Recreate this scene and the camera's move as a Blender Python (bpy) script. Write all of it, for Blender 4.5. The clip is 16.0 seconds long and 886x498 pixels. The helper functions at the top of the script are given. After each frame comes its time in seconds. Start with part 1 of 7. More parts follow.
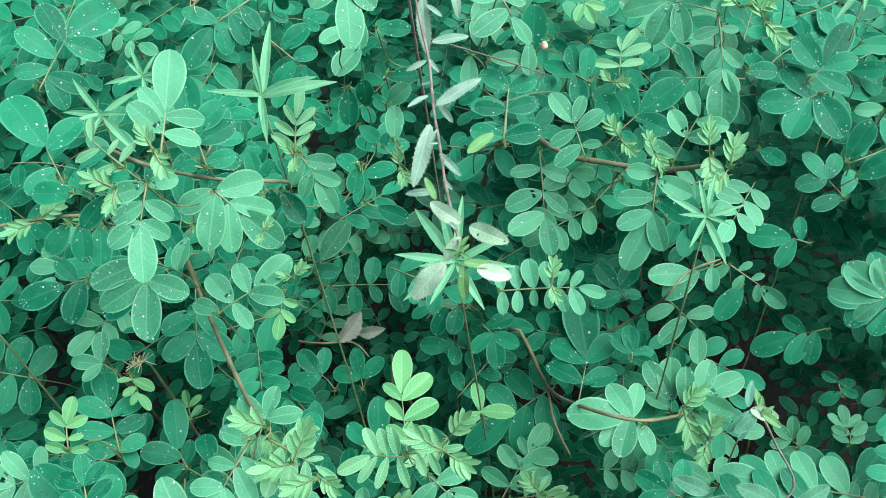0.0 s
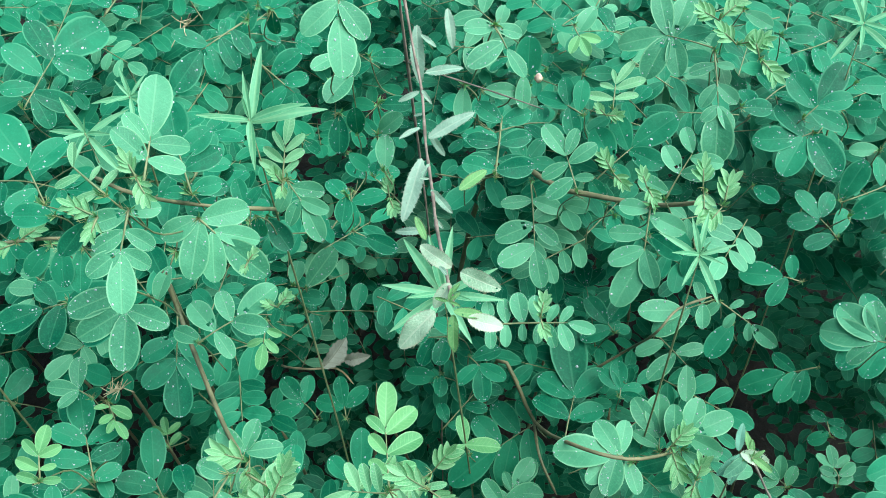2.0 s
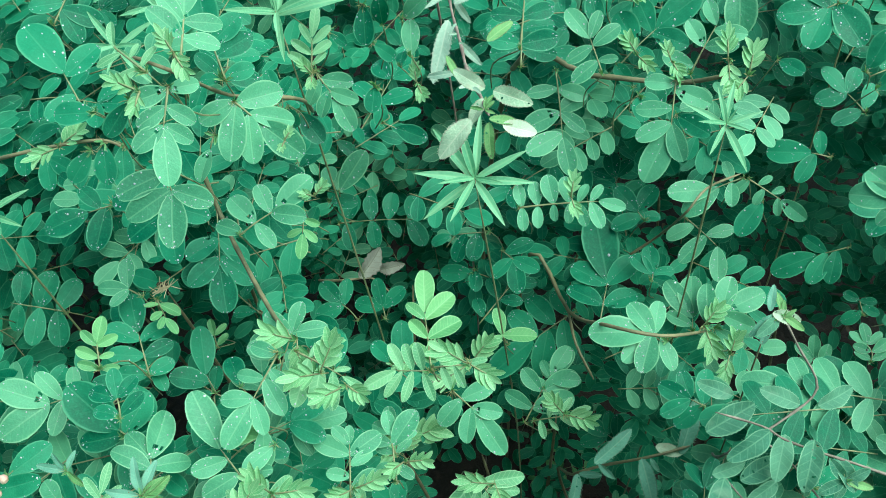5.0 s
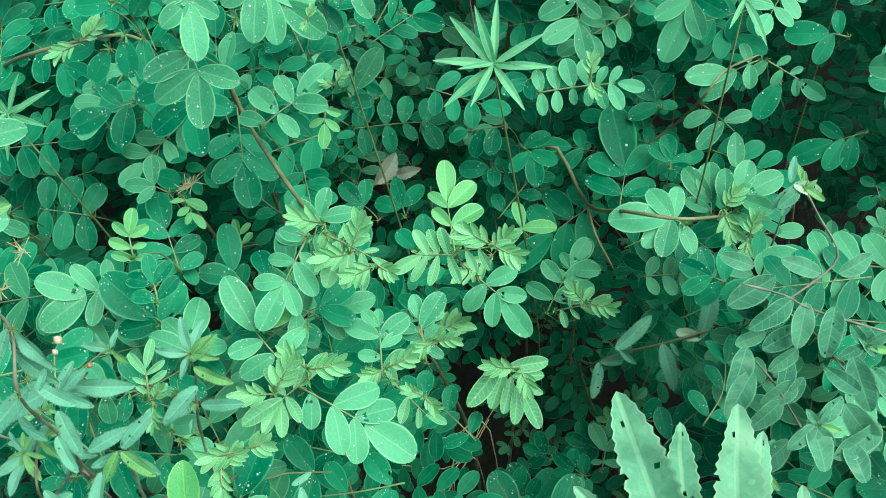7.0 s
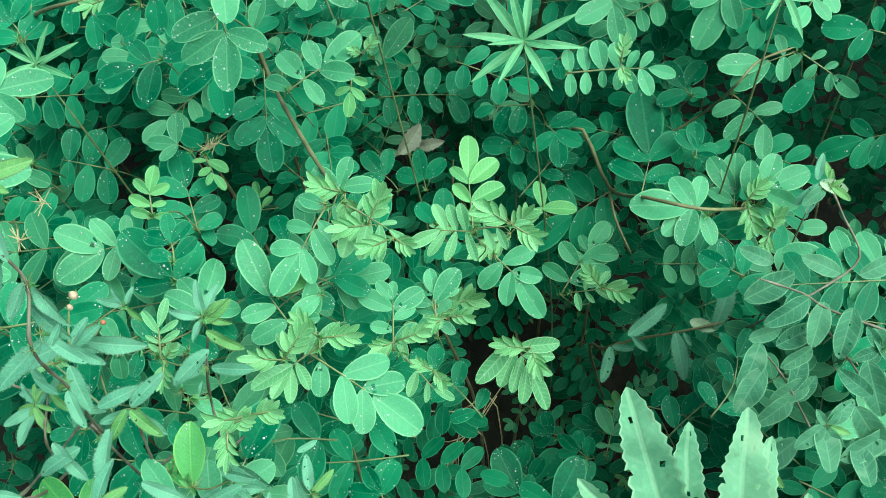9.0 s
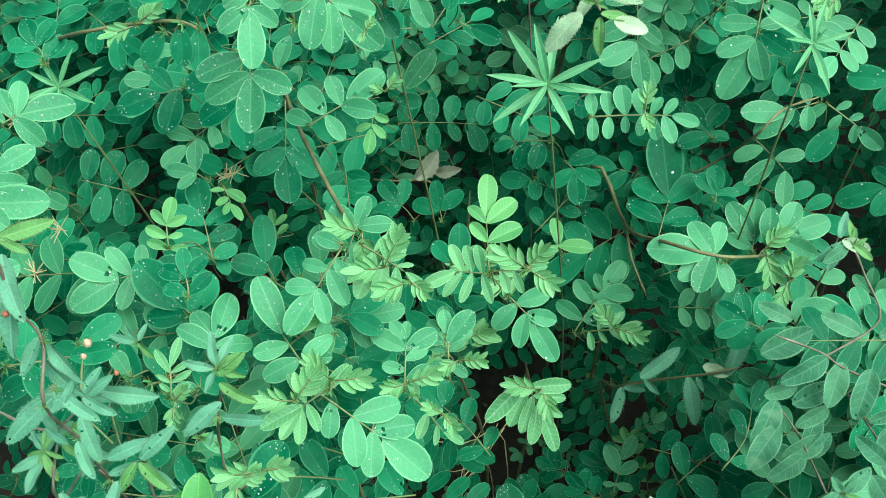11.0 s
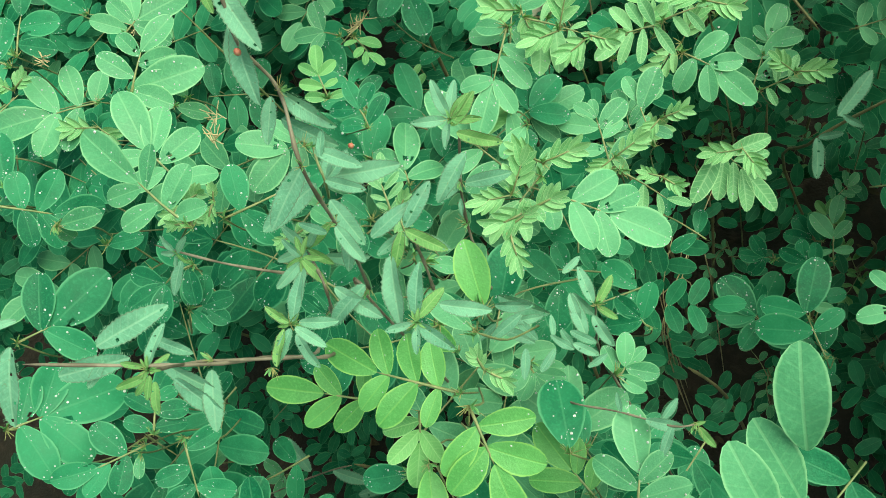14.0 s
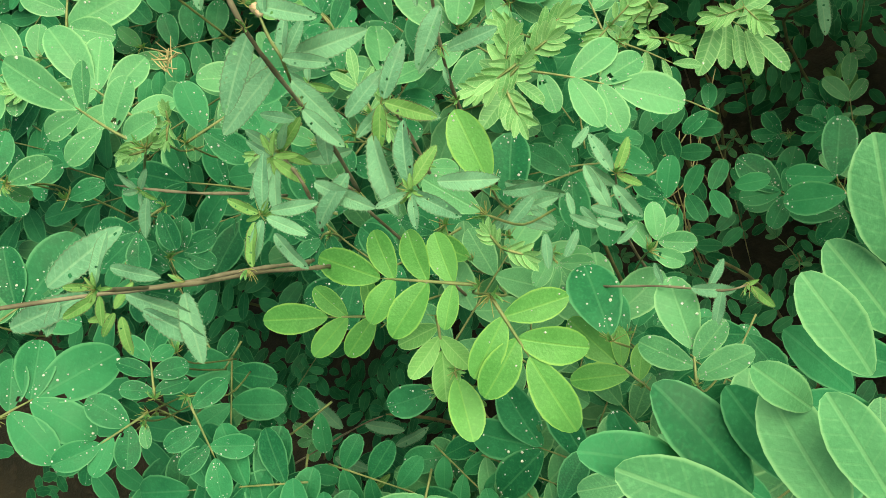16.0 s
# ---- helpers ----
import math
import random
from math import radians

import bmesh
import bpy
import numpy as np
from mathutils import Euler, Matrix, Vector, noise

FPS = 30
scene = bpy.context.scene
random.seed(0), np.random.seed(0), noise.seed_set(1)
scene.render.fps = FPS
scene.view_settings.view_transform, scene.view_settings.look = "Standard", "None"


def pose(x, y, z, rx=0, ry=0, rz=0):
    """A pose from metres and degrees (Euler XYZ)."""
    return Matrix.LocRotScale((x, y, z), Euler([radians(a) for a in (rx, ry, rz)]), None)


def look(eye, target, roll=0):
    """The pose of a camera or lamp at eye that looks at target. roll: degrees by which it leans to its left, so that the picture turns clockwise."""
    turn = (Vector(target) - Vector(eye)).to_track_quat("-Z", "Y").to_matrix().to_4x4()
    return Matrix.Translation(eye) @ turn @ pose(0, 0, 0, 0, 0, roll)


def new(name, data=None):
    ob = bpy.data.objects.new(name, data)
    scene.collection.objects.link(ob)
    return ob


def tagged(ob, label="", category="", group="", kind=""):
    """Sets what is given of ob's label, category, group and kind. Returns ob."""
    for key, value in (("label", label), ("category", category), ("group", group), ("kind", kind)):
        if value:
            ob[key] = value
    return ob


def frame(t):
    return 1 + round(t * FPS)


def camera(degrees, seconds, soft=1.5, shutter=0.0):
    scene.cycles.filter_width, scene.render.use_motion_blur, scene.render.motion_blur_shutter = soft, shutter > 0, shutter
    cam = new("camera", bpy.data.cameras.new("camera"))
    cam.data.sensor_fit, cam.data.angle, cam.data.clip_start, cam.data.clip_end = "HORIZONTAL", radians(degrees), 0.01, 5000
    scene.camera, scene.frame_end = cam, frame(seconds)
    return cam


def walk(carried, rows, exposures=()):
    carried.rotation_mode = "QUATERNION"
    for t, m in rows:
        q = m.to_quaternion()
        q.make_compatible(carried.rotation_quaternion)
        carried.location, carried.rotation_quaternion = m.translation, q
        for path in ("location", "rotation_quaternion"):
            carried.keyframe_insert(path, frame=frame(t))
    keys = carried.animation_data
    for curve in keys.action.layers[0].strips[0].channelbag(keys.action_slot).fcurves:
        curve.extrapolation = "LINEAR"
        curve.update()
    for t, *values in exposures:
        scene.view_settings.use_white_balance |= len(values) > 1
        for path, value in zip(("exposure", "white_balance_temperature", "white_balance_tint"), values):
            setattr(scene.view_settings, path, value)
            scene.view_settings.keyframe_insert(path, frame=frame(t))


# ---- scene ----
cam = camera(50.5, 16.0, 0.6)
PATH = [
    (0, (0.027, 0.018, 1.101), (-0.064, 1.318, -0.416), -3.2),
    (0.5, (0.027, 0.022, 1.101), (-0.051, 1.333, -0.408), -2.2),
    (1, (0.026, 0.025, 1.098), (-0.048, 1.353, -0.395), -1.6),
    (1.5, (0.027, 0.026, 1.099), (-0.039, 1.362, -0.388), -1.3),
    (2, (0.026, 0.028, 1.098), (-0.039, 1.363, -0.389), -0.9),
    (2.5, (0.027, 0.028, 1.098), (-0.043, 1.373, -0.381), -0.9),
    (3, (0.026, 0.021, 1.099), (-0.05, 1.356, -0.388), -2.1),
    (3.5, (0.027, 0.014, 1.097), (-0.053, 1.323, -0.413), -2.8),
    (4, (0.025, 0.012, 1.092), (-0.074, 1.285, -0.447), -3.3),
    (4.2, (0.026, 0.009, 1.091), (-0.087, 1.274, -0.453), -4.3),
    (6.5, (0.017, -0.016, 1.083), (-0.121, 1.121, -0.557), -8.0),
    (7, (0.016, -0.023, 1.081), (-0.134, 1.081, -0.58), -9.4),
    (7.5, (0.017, -0.026, 1.081), (-0.14, 1.047, -0.599), -8.8),
    (8, (0.016, -0.023, 1.082), (-0.155, 1.036, -0.606), -8.3),
    (8.5, (0.016, -0.021, 1.081), (-0.165, 1.033, -0.609), -8.1),
    (10.8, (0.014, -0.008, 1.085), (-0.198, 1.038, -0.606), -7.0),
    (11, (0.012, -0.005, 1.087), (-0.199, 1.064, -0.59), -6.5),
    (11.5, (-0.001, -0.007, 1.087), (-0.195, 1.093, -0.573), -6.6),
    (12, (-0.013, -0.019, 1.074), (-0.301, 1.065, -0.582), -13.9),
    (12.5, (-0.015, -0.024, 1.074), (-0.383, 0.99, -0.61), -19.1),
    (13, (-0.034, -0.028, 1.075), (-0.412, 0.953, -0.626), -21.6),
    (13.5, (-0.035, -0.03, 1.061), (-0.445, 0.93, -0.645), -26.3),
    (14, (-0.04, -0.044, 1.035), (-0.489, 0.891, -0.675), -36.4),
    (14.5, (-0.042, -0.05, 1.022), (-0.517, 0.868, -0.69), -42.3),
    (15, (-0.044, -0.051, 1.013), (-0.513, 0.849, -0.711), -45.0),
    (15.5, (-0.049, -0.048, 1.0), (-0.53, 0.835, -0.729), -47.1),
    (16, (-0.053, -0.046, 0.994), (-0.545, 0.814, -0.743), -49.0),
]
walk(cam, [(t, look(eye, target, roll)) for t, eye, target, roll in PATH], [(0, 1.33, 5700, -5), (4, 1.31, 5750, -8), (8, 1.26, 6050, -26), (12, 1.25, 6300, -23), (13.5, 1.20, 6800, -22), (14.5, 1.19, 8800, -18), (16, 1.09, 10300, -20)])

# ---- light ----
world = bpy.data.worlds.new("overcast_sky")
scene.world = world
world.use_nodes = True
wn = world.node_tree
sky = wn.nodes.new("ShaderNodeTexSky")
sky.sky_type = "NISHITA"
sky.sun_disc = False
sky.sun_elevation, sky.sun_rotation = radians(62), radians(100)
sky.air_density, sky.dust_density = 1.0, 3.0
wn.links.new(sky.outputs[0], wn.nodes["Background"].inputs[0])
wn.nodes["Background"].inputs[1].default_value = 0.072
sun = new("sun", bpy.data.lights.new("sun", "SUN"))
sun.data.energy, sun.data.angle, sun.data.color = 3.7, radians(60), (1.0, 0.97, 0.92)
sun.matrix_basis = look((1.0, 0.0, 2.4), (0, 0.2, 0.5))


# ---- materials ----
def nodes_of(name):
    m = bpy.data.materials.new(name)
    m.use_nodes = True
    t = m.node_tree
    return m, t, t.nodes["Principled BSDF"], t.nodes["Material Output"]


def math_node(t, op, a, b=None, c=None):
    n = t.nodes.new("ShaderNodeMath")
    n.operation = op
    for i, v in enumerate((a, b, c)):
        if v is None:
            continue
        if isinstance(v, (int, float)):
            n.inputs[i].default_value = v
        else:
            t.links.new(v, n.inputs[i])
    return n.outputs[0]


def mix_node(t, fac, a, b, blend="MIX"):
    n = t.nodes.new("ShaderNodeMix")
    n.data_type, n.blend_type = "RGBA", blend
    for i, v in ((0, fac), (6, a), (7, b)):
        if isinstance(v, (int, float)):
            n.inputs[i].default_value = v
        elif isinstance(v, tuple):
            n.inputs[i].default_value = (*v, 1)
        else:
            t.links.new(v, n.inputs[i])
    return n.outputs[2]


def ramp(t, v, lo, hi, a=0.0, b=1.0):
    n = t.nodes.new("ShaderNodeMapRange")
    n.interpolation_type = "SMOOTHSTEP"
    t.links.new(v, n.inputs[0])
    for i, x in enumerate((lo, hi, a, b)):
        n.inputs[i + 1].default_value = x
    return n.outputs[0]


def noise_node(t, coord, scale, detail=3.0, w=None):
    n = t.nodes.new("ShaderNodeTexNoise")
    n.noise_dimensions = "4D" if w is not None else "3D"
    t.links.new(coord, n.inputs["Vector"])
    n.inputs["Scale"].default_value, n.inputs["Detail"].default_value = scale, detail
    if w is not None:
        t.links.new(w, n.inputs["W"])
    return n.outputs[0]


def leaf_material(name, dark, light, vein, rough=0.5, vein_n=8.0, vein_strength=0.3, spots=0.0, through_light=0.22, edge=None, side_veins=0.35, margin=None, margin_strength=0.7, gloss=0.26):
    """A leaf blade whose "leaf" attribute runs from stalk to tip in x: midrib, side veins, mottling, and light coming through."""
    m, t, bsdf, out = nodes_of(name)
    where = t.nodes.new("ShaderNodeAttribute")
    where.attribute_name = "leaf"
    co = where.outputs["Vector"]
    info = math_node(t, "FRACT", math_node(t, "ADD", t.nodes.new("ShaderNodeObjectInfo").outputs["Random"], t.nodes.new("ShaderNodeNewGeometry").outputs["Random Per Island"]))
    sep = t.nodes.new("ShaderNodeSeparateXYZ")
    t.links.new(co, sep.inputs[0])
    ay = math_node(t, "ABSOLUTE", sep.outputs[1])
    w = math_node(t, "MULTIPLY", info, 37.0)
    coarse, fine = noise_node(t, co, 3.2, 3, w), noise_node(t, co, 26.0, 4, w)
    mid = ramp(t, ay, 0.006, 0.02, 1.0, 0.0)
    slant = math_node(t, "SUBTRACT", sep.outputs[0], math_node(t, "MULTIPLY", ay, 0.75))
    wave = math_node(t, "SINE", math_node(t, "MULTIPLY", slant, 6.283 * vein_n))
    side = ramp(t, wave, 0.75, 1.0, 0.0, side_veins)
    veins = math_node(t, "MAXIMUM", mid, side)
    shade = math_node(t, "ADD", math_node(t, "MULTIPLY", coarse, 0.55), math_node(t, "MULTIPLY", info, 0.5))
    colour = mix_node(t, ramp(t, shade, 0.2, 0.85), dark, light)
    colour = mix_node(t, ramp(t, fine, 0.45, 0.75, 0.0, 0.22), colour, tuple(min(1, c * 1.5) for c in light))
    colour = mix_node(t, math_node(t, "MULTIPLY", veins, vein_strength), colour, vein)
    rim = t.nodes.new("ShaderNodeAttribute")
    rim.attribute_name = "rim"
    colour = mix_node(t, ramp(t, rim.outputs["Fac"], 0.84, 0.97, 0.0, margin_strength), colour, margin or vein)
    if edge:
        colour = mix_node(t, ramp(t, noise_node(t, co, 2.2, 2, w), 0.58, 0.75, 0.0, 0.6), colour, edge)
    if spots:
        colour = mix_node(t, ramp(t, noise_node(t, co, 17.0, 2, w), 0.66, 0.72, 0.0, spots), colour, (0.10, 0.07, 0.03))
    t.links.new(colour, bsdf.inputs["Base Color"])
    bsdf.inputs["Specular IOR Level"].default_value = gloss
    t.links.new(ramp(t, coarse, 0.3, 0.7, rough - 0.06, rough + 0.14), bsdf.inputs["Roughness"])
    bump = t.nodes.new("ShaderNodeBump")
    bump.inputs["Strength"].default_value, bump.inputs["Distance"].default_value = 0.5, 0.0008
    t.links.new(math_node(t, "SUBTRACT", math_node(t, "MULTIPLY", fine, 0.5), math_node(t, "MULTIPLY", veins, 0.2)), bump.inputs["Height"])
    t.links.new(bump.outputs[0], bsdf.inputs["Normal"])
    lucent = t.nodes.new("ShaderNodeBsdfTranslucent")
    t.links.new(mix_node(t, 1.0, colour, (1.5, 1.6, 0.55), "MULTIPLY"), lucent.inputs[0])
    both = t.nodes.new("ShaderNodeMixShader")
    both.inputs[0].default_value = through_light
    t.links.new(bsdf.outputs[0], both.inputs[1])
    t.links.new(lucent.outputs[0], both.inputs[2])
    t.links.new(both.outputs[0], out.inputs[0])
    return m


def bark_material(name, a, b, scale=60.0, rough=0.7):
    m, t, bsdf, out = nodes_of(name)
    co = t.nodes.new("ShaderNodeTexCoord").outputs["Object"]
    n1, n2 = noise_node(t, co, scale, 4), noise_node(t, co, scale * 6, 3)
    colour = mix_node(t, ramp(t, n1, 0.35, 0.65), a, b)
    colour = mix_node(t, ramp(t, n2, 0.5, 0.75, 0.0, 0.35), colour, tuple(c * 0.45 for c in a))
    t.links.new(colour, bsdf.inputs["Base Color"])
    bsdf.inputs["Roughness"].default_value = rough
    bump = t.nodes.new("ShaderNodeBump")
    bump.inputs["Strength"].default_value, bump.inputs["Distance"].default_value = 0.5, 0.0006
    t.links.new(n2, bump.inputs["Height"])
    t.links.new(bump.outputs[0], bsdf.inputs["Normal"])
    return m


LEAF_M = leaf_material("indigo_leaf_mature", (0.008, 0.082, 0.041), (0.028, 0.172, 0.087), (0.085, 0.265, 0.145), 0.45, 7, 0.22, 0.0, 0.16, None, 0.12, gloss=0.14)
LEAF_L = leaf_material("indigo_leaf_light", (0.044, 0.170, 0.087), (0.086, 0.260, 0.138), (0.200, 0.395, 0.220), 0.48, 8, 0.30, 0.0, 0.16, None, 0.25, gloss=0.24)
LEAF_Y = leaf_material("indigo_leaf_young", (0.075, 0.220, 0.084), (0.135, 0.312, 0.120), (0.250, 0.430, 0.210), 0.5, 9, 0.45, 0.0, 0.2, None, 0.5)
LEAF_E = leaf_material("indigo_leaf_opening", (0.112, 0.285, 0.124), (0.185, 0.372, 0.182), (0.370, 0.520, 0.310), 0.5, 6, 0.4, 0.0, 0.25, None, 0.6, margin_strength=0.9)
LEAF_V = leaf_material("indigo_leaf_pleated", (0.080, 0.225, 0.105), (0.150, 0.320, 0.160), (0.300, 0.470, 0.270), 0.5, 9, 0.36, 0.0, 0.2, None, 0.8)
LEAF_B = leaf_material("indigo_leaf_bright", (0.056, 0.195, 0.055), (0.104, 0.285, 0.095), (0.210, 0.380, 0.110), 0.42, 9, 0.28, 0.0, 0.18, None, 0.12)
LEAF_S = leaf_material("hairy_leaf_green", (0.074, 0.200, 0.138), (0.140, 0.305, 0.215), (0.240, 0.390, 0.280), 0.72, 9, 0.35, 0.3, 0.2, (0.110, 0.205, 0.150), 0.4, (0.085, 0.085, 0.062), 0.5)
LEAF_G = leaf_material("hairy_leaf_bluish", (0.036, 0.128, 0.078), (0.080, 0.200, 0.120), (0.190, 0.350, 0.220), 0.7, 6, 0.35, 0.15, 0.25, (0.160, 0.270, 0.180), 0.5)
LEAF_P = leaf_material("hairy_leaf_pale", (0.200, 0.310, 0.200), (0.400, 0.490, 0.360), (0.500, 0.520, 0.400), 0.75, 8, 0.45, 0.3, 0.2, (0.300, 0.240, 0.190), 0.4, (0.250, 0.190, 0.150), 0.5)
LEAF_I = leaf_material("hairy_leaf_silver", (0.150, 0.255, 0.185), (0.290, 0.400, 0.310), (0.400, 0.470, 0.370), 0.75, 8, 0.45, 0.3, 0.2, (0.250, 0.260, 0.210), 0.4, (0.220, 0.180, 0.150), 0.4)
LEAF_T = leaf_material("hairy_leaf_tip", (0.080, 0.200, 0.065), (0.140, 0.285, 0.105), (0.250, 0.370, 0.170), 0.65, 8, 0.45, 0.2, 0.25, None, 0.5, (0.080, 0.045, 0.038), 0.8)
LEAF_N = leaf_material("narrow_leaf", (0.075, 0.235, 0.118), (0.148, 0.345, 0.190), (0.250, 0.420, 0.230), 0.5, 2, 0.4)
LEAF_D = leaf_material("dead_leaf", (0.250, 0.255, 0.205), (0.400, 0.405, 0.335), (0.170, 0.155, 0.115), 0.8, 6, 0.5, 0.8, 0.1)
# ground litter: far darker than dead_leaf, the hollows' shade is in its colour
LITTER = leaf_material("shade_dark_litter", (0.050, 0.040, 0.024), (0.120, 0.092, 0.055), (0.060, 0.045, 0.030), 0.85, 6, 0.4, 0.6, 0.05)
LEAF_W = leaf_material("lobed_leaf", (0.085, 0.205, 0.125), (0.165, 0.315, 0.200), (0.240, 0.370, 0.250), 0.75, 7, 0.4, 0.25, 0.2, (0.215, 0.300, 0.205), 0.3)
STEM = bark_material("green_brown_bark", (0.104, 0.104, 0.049), (0.178, 0.160, 0.080))
STEM_R = bark_material("red_brown_hairy_bark", (0.078, 0.066, 0.046), (0.175, 0.150, 0.115), 90)
STEM_P = bark_material("pinkish_hairy_bark", (0.12, 0.09, 0.068), (0.24, 0.18, 0.145), 90)
RACHIS = bark_material("tan_green_stalk", (0.105, 0.140, 0.055), (0.180, 0.195, 0.088), 120, 0.55)
DRY = bark_material("dry_straw", (0.28, 0.23, 0.12), (0.44, 0.37, 0.22), 90, 0.85)
TUFT = bark_material("tan_green_threads", (0.19, 0.24, 0.08), (0.32, 0.31, 0.13), 200, 0.7)
PINK = bark_material("pink_bud_skin", (0.42, 0.24, 0.19), (0.52, 0.40, 0.30), 200, 0.6)
RED = bark_material("red_petal", (0.36, 0.07, 0.05), (0.34, 0.17, 0.11), 200, 0.6)

m, t, bsdf, out = nodes_of("dew_water")
bsdf.inputs["Base Color"].default_value = (0.95, 1.0, 0.98, 1)
bsdf.inputs["Roughness"].default_value, bsdf.inputs["IOR"].default_value = 0.12, 1.33
bsdf.inputs["Transmission Weight"].default_value = 0.7
DEW = m

# brown soil coloured nearly black, so the deep shade of the hollows is painted in
m, t, bsdf, out = nodes_of("shade_dark_soil")
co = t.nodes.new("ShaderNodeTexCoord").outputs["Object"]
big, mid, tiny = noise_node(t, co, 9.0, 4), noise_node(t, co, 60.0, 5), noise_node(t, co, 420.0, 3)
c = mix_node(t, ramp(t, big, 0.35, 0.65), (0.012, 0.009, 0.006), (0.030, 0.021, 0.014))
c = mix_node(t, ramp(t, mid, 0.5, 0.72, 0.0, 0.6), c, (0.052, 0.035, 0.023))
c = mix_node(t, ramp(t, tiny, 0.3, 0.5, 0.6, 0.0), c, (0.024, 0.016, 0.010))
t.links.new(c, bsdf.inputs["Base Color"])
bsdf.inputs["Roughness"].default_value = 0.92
bump = t.nodes.new("ShaderNodeBump")
bump.inputs["Strength"].default_value, bump.inputs["Distance"].default_value = 0.8, 0.006
t.links.new(math_node(t, "ADD", mid, math_node(t, "MULTIPLY", tiny, 0.4)), bump.inputs["Height"])
t.links.new(bump.outputs[0], bsdf.inputs["Normal"])
SOIL = m

# ---- meshes ----
rng = random.Random(7)
UP = Vector((0, 0, 1))


def to_mesh(name, bm, *mats):
    me = bpy.data.meshes.new(name)
    for f in bm.faces:
        f.smooth = True
    bm.to_mesh(me)
    bm.free()
    for mt in mats:
        me.materials.append(mt)
    return me


def add_tube(bm, pts, r0, r1, sides=6, mat=0, bumps=0.0, nodes=0.0):
    """A tapered tube along a few points, rounded into a smooth curve."""
    pts = [Vector(p) for p in pts]
    if len(pts) == 2:
        pts = [pts[0], (pts[0] + pts[1]) / 2, pts[1]]
    fine = []
    for i in range(len(pts) - 1):
        a, b = pts[max(i - 1, 0)], pts[min(i + 2, len(pts) - 1)]
        p, q = pts[i], pts[i + 1]
        for k in range(4):
            u = k / 4
            fine.append(0.5 * ((2 * p) + (q - a) * u + (2 * a - 5 * p + 4 * q - b) * u * u + (3 * p - a - 3 * q + b) * u ** 3))
    fine.append(pts[-1])
    rings = []
    for i, p in enumerate(fine):
        d = (fine[min(i + 1, len(fine) - 1)] - fine[max(i - 1, 0)]).normalized()
        x = d.orthogonal().normalized() if not rings else (side - d * side.dot(d)).normalized()
        side = x
        y = d.cross(x)
        r = r0 + (r1 - r0) * i / (len(fine) - 1)
        r *= 1 + bumps * rng.uniform(-1, 1) + (nodes if i % 3 == 1 else 0)
        r *= 0.35 if i == len(fine) - 1 else 1
        rings.append([bm.verts.new(p + (x * math.cos(a) + y * math.sin(a)) * r) for a in (2 * math.pi * k / sides for k in range(sides))])
    for a, b in zip(rings, rings[1:]):
        for k in range(sides):
            f = bm.faces.new((a[k], a[(k + 1) % sides], b[(k + 1) % sides], b[k]))
            f.material_index = mat
    for ring in (rings[0][::-1], rings[-1]):
        bm.faces.new(ring).material_index = mat


def add_blade(bm, m, half, peak=0.85, blunt=0.5, fold=0.12, curl=0.12, wavy=0.0, teeth=0.0, nx=9, ny=4, mat=0, seed=0, holes=0):
    """One leaf blade, 1 long on local x, laid out by the matrix m; "rim" is 1 along its margin."""
    r = random.Random(seed)
    rim = bm.verts.layers.float.get("rim") or bm.verts.layers.float.new("rim")
    place = bm.verts.layers.float_vector.get("leaf") or bm.verts.layers.float_vector.new("leaf")
    rim = bm.verts.layers.float.get("rim")
    ph, tw = r.uniform(0, 6), r.uniform(-0.15, 0.15)
    lop = r.uniform(-0.06, 0.06)
    grid = []
    for i in range(nx + 1):
        x = (1 - math.cos(math.pi * i / nx)) / 2 if not teeth else i / nx
        w = half * max(math.sin(math.pi * x ** peak), 0.0) ** blunt
        if teeth and 0 < i < nx:
            w *= 1 + (teeth * r.uniform(-1, 1) if teeth > 0.09 else teeth if i % 2 else -teeth)
        row = []
        for j in range(ny + 1):
            v = 2 * j / ny - 1
            y = v * w * (1 + lop * (1 if v > 0 else -1))
            z = fold * abs(y) - curl * (x - 0.2) ** 2 + wavy * abs(v) * w * math.sin(9 * x + ph + (2 if v > 0 else 0)) + tw * y * x
            row.append((x, y, z))
        grid.append(row)

    def vert(p, edge):
        q = bm.verts.new(m @ Vector(p))
        q[rim] = edge
        q[place] = p
        return q

    base, tip = vert(grid[0][0], 1.0), vert(grid[nx][0], 1.0)
    vs = [[vert(p, abs(2 * j / ny - 1)) for j, p in enumerate(row)] for row in grid[1:nx]]
    lost = {(r.randrange(1, nx - 3), r.randrange(ny)) for _ in range(holes)}
    for j in range(ny):
        bm.faces.new((base, vs[0][j], vs[0][j + 1])).material_index = mat
        bm.faces.new((tip, vs[-1][j + 1], vs[-1][j])).material_index = mat
        for i in range(len(vs) - 1):
            if (i, j) not in lost:
                bm.faces.new((vs[i][j], vs[i + 1][j], vs[i + 1][j + 1], vs[i][j + 1])).material_index = mat
    return grid


def add_drop(bm, p, r, mat):
    rings = []
    for h, w in ((0.0, 1.0), (0.5, 0.82)):
        rings.append([bm.verts.new(p + Vector((math.cos(k * 1.047) * r * w, math.sin(k * 1.047) * r * w, r * h * 0.9 + 0.002))) for k in range(6)])
    top = bm.verts.new(p + Vector((0, 0, r * 0.75 + 0.002)))
    for k in range(6):
        bm.faces.new((rings[0][k], rings[0][(k + 1) % 6], rings[1][(k + 1) % 6], rings[1][k])).material_index = mat
        bm.faces.new((rings[1][k], rings[1][(k + 1) % 6], top)).material_index = mat
    bm.faces.new(rings[0][::-1]).material_index = mat


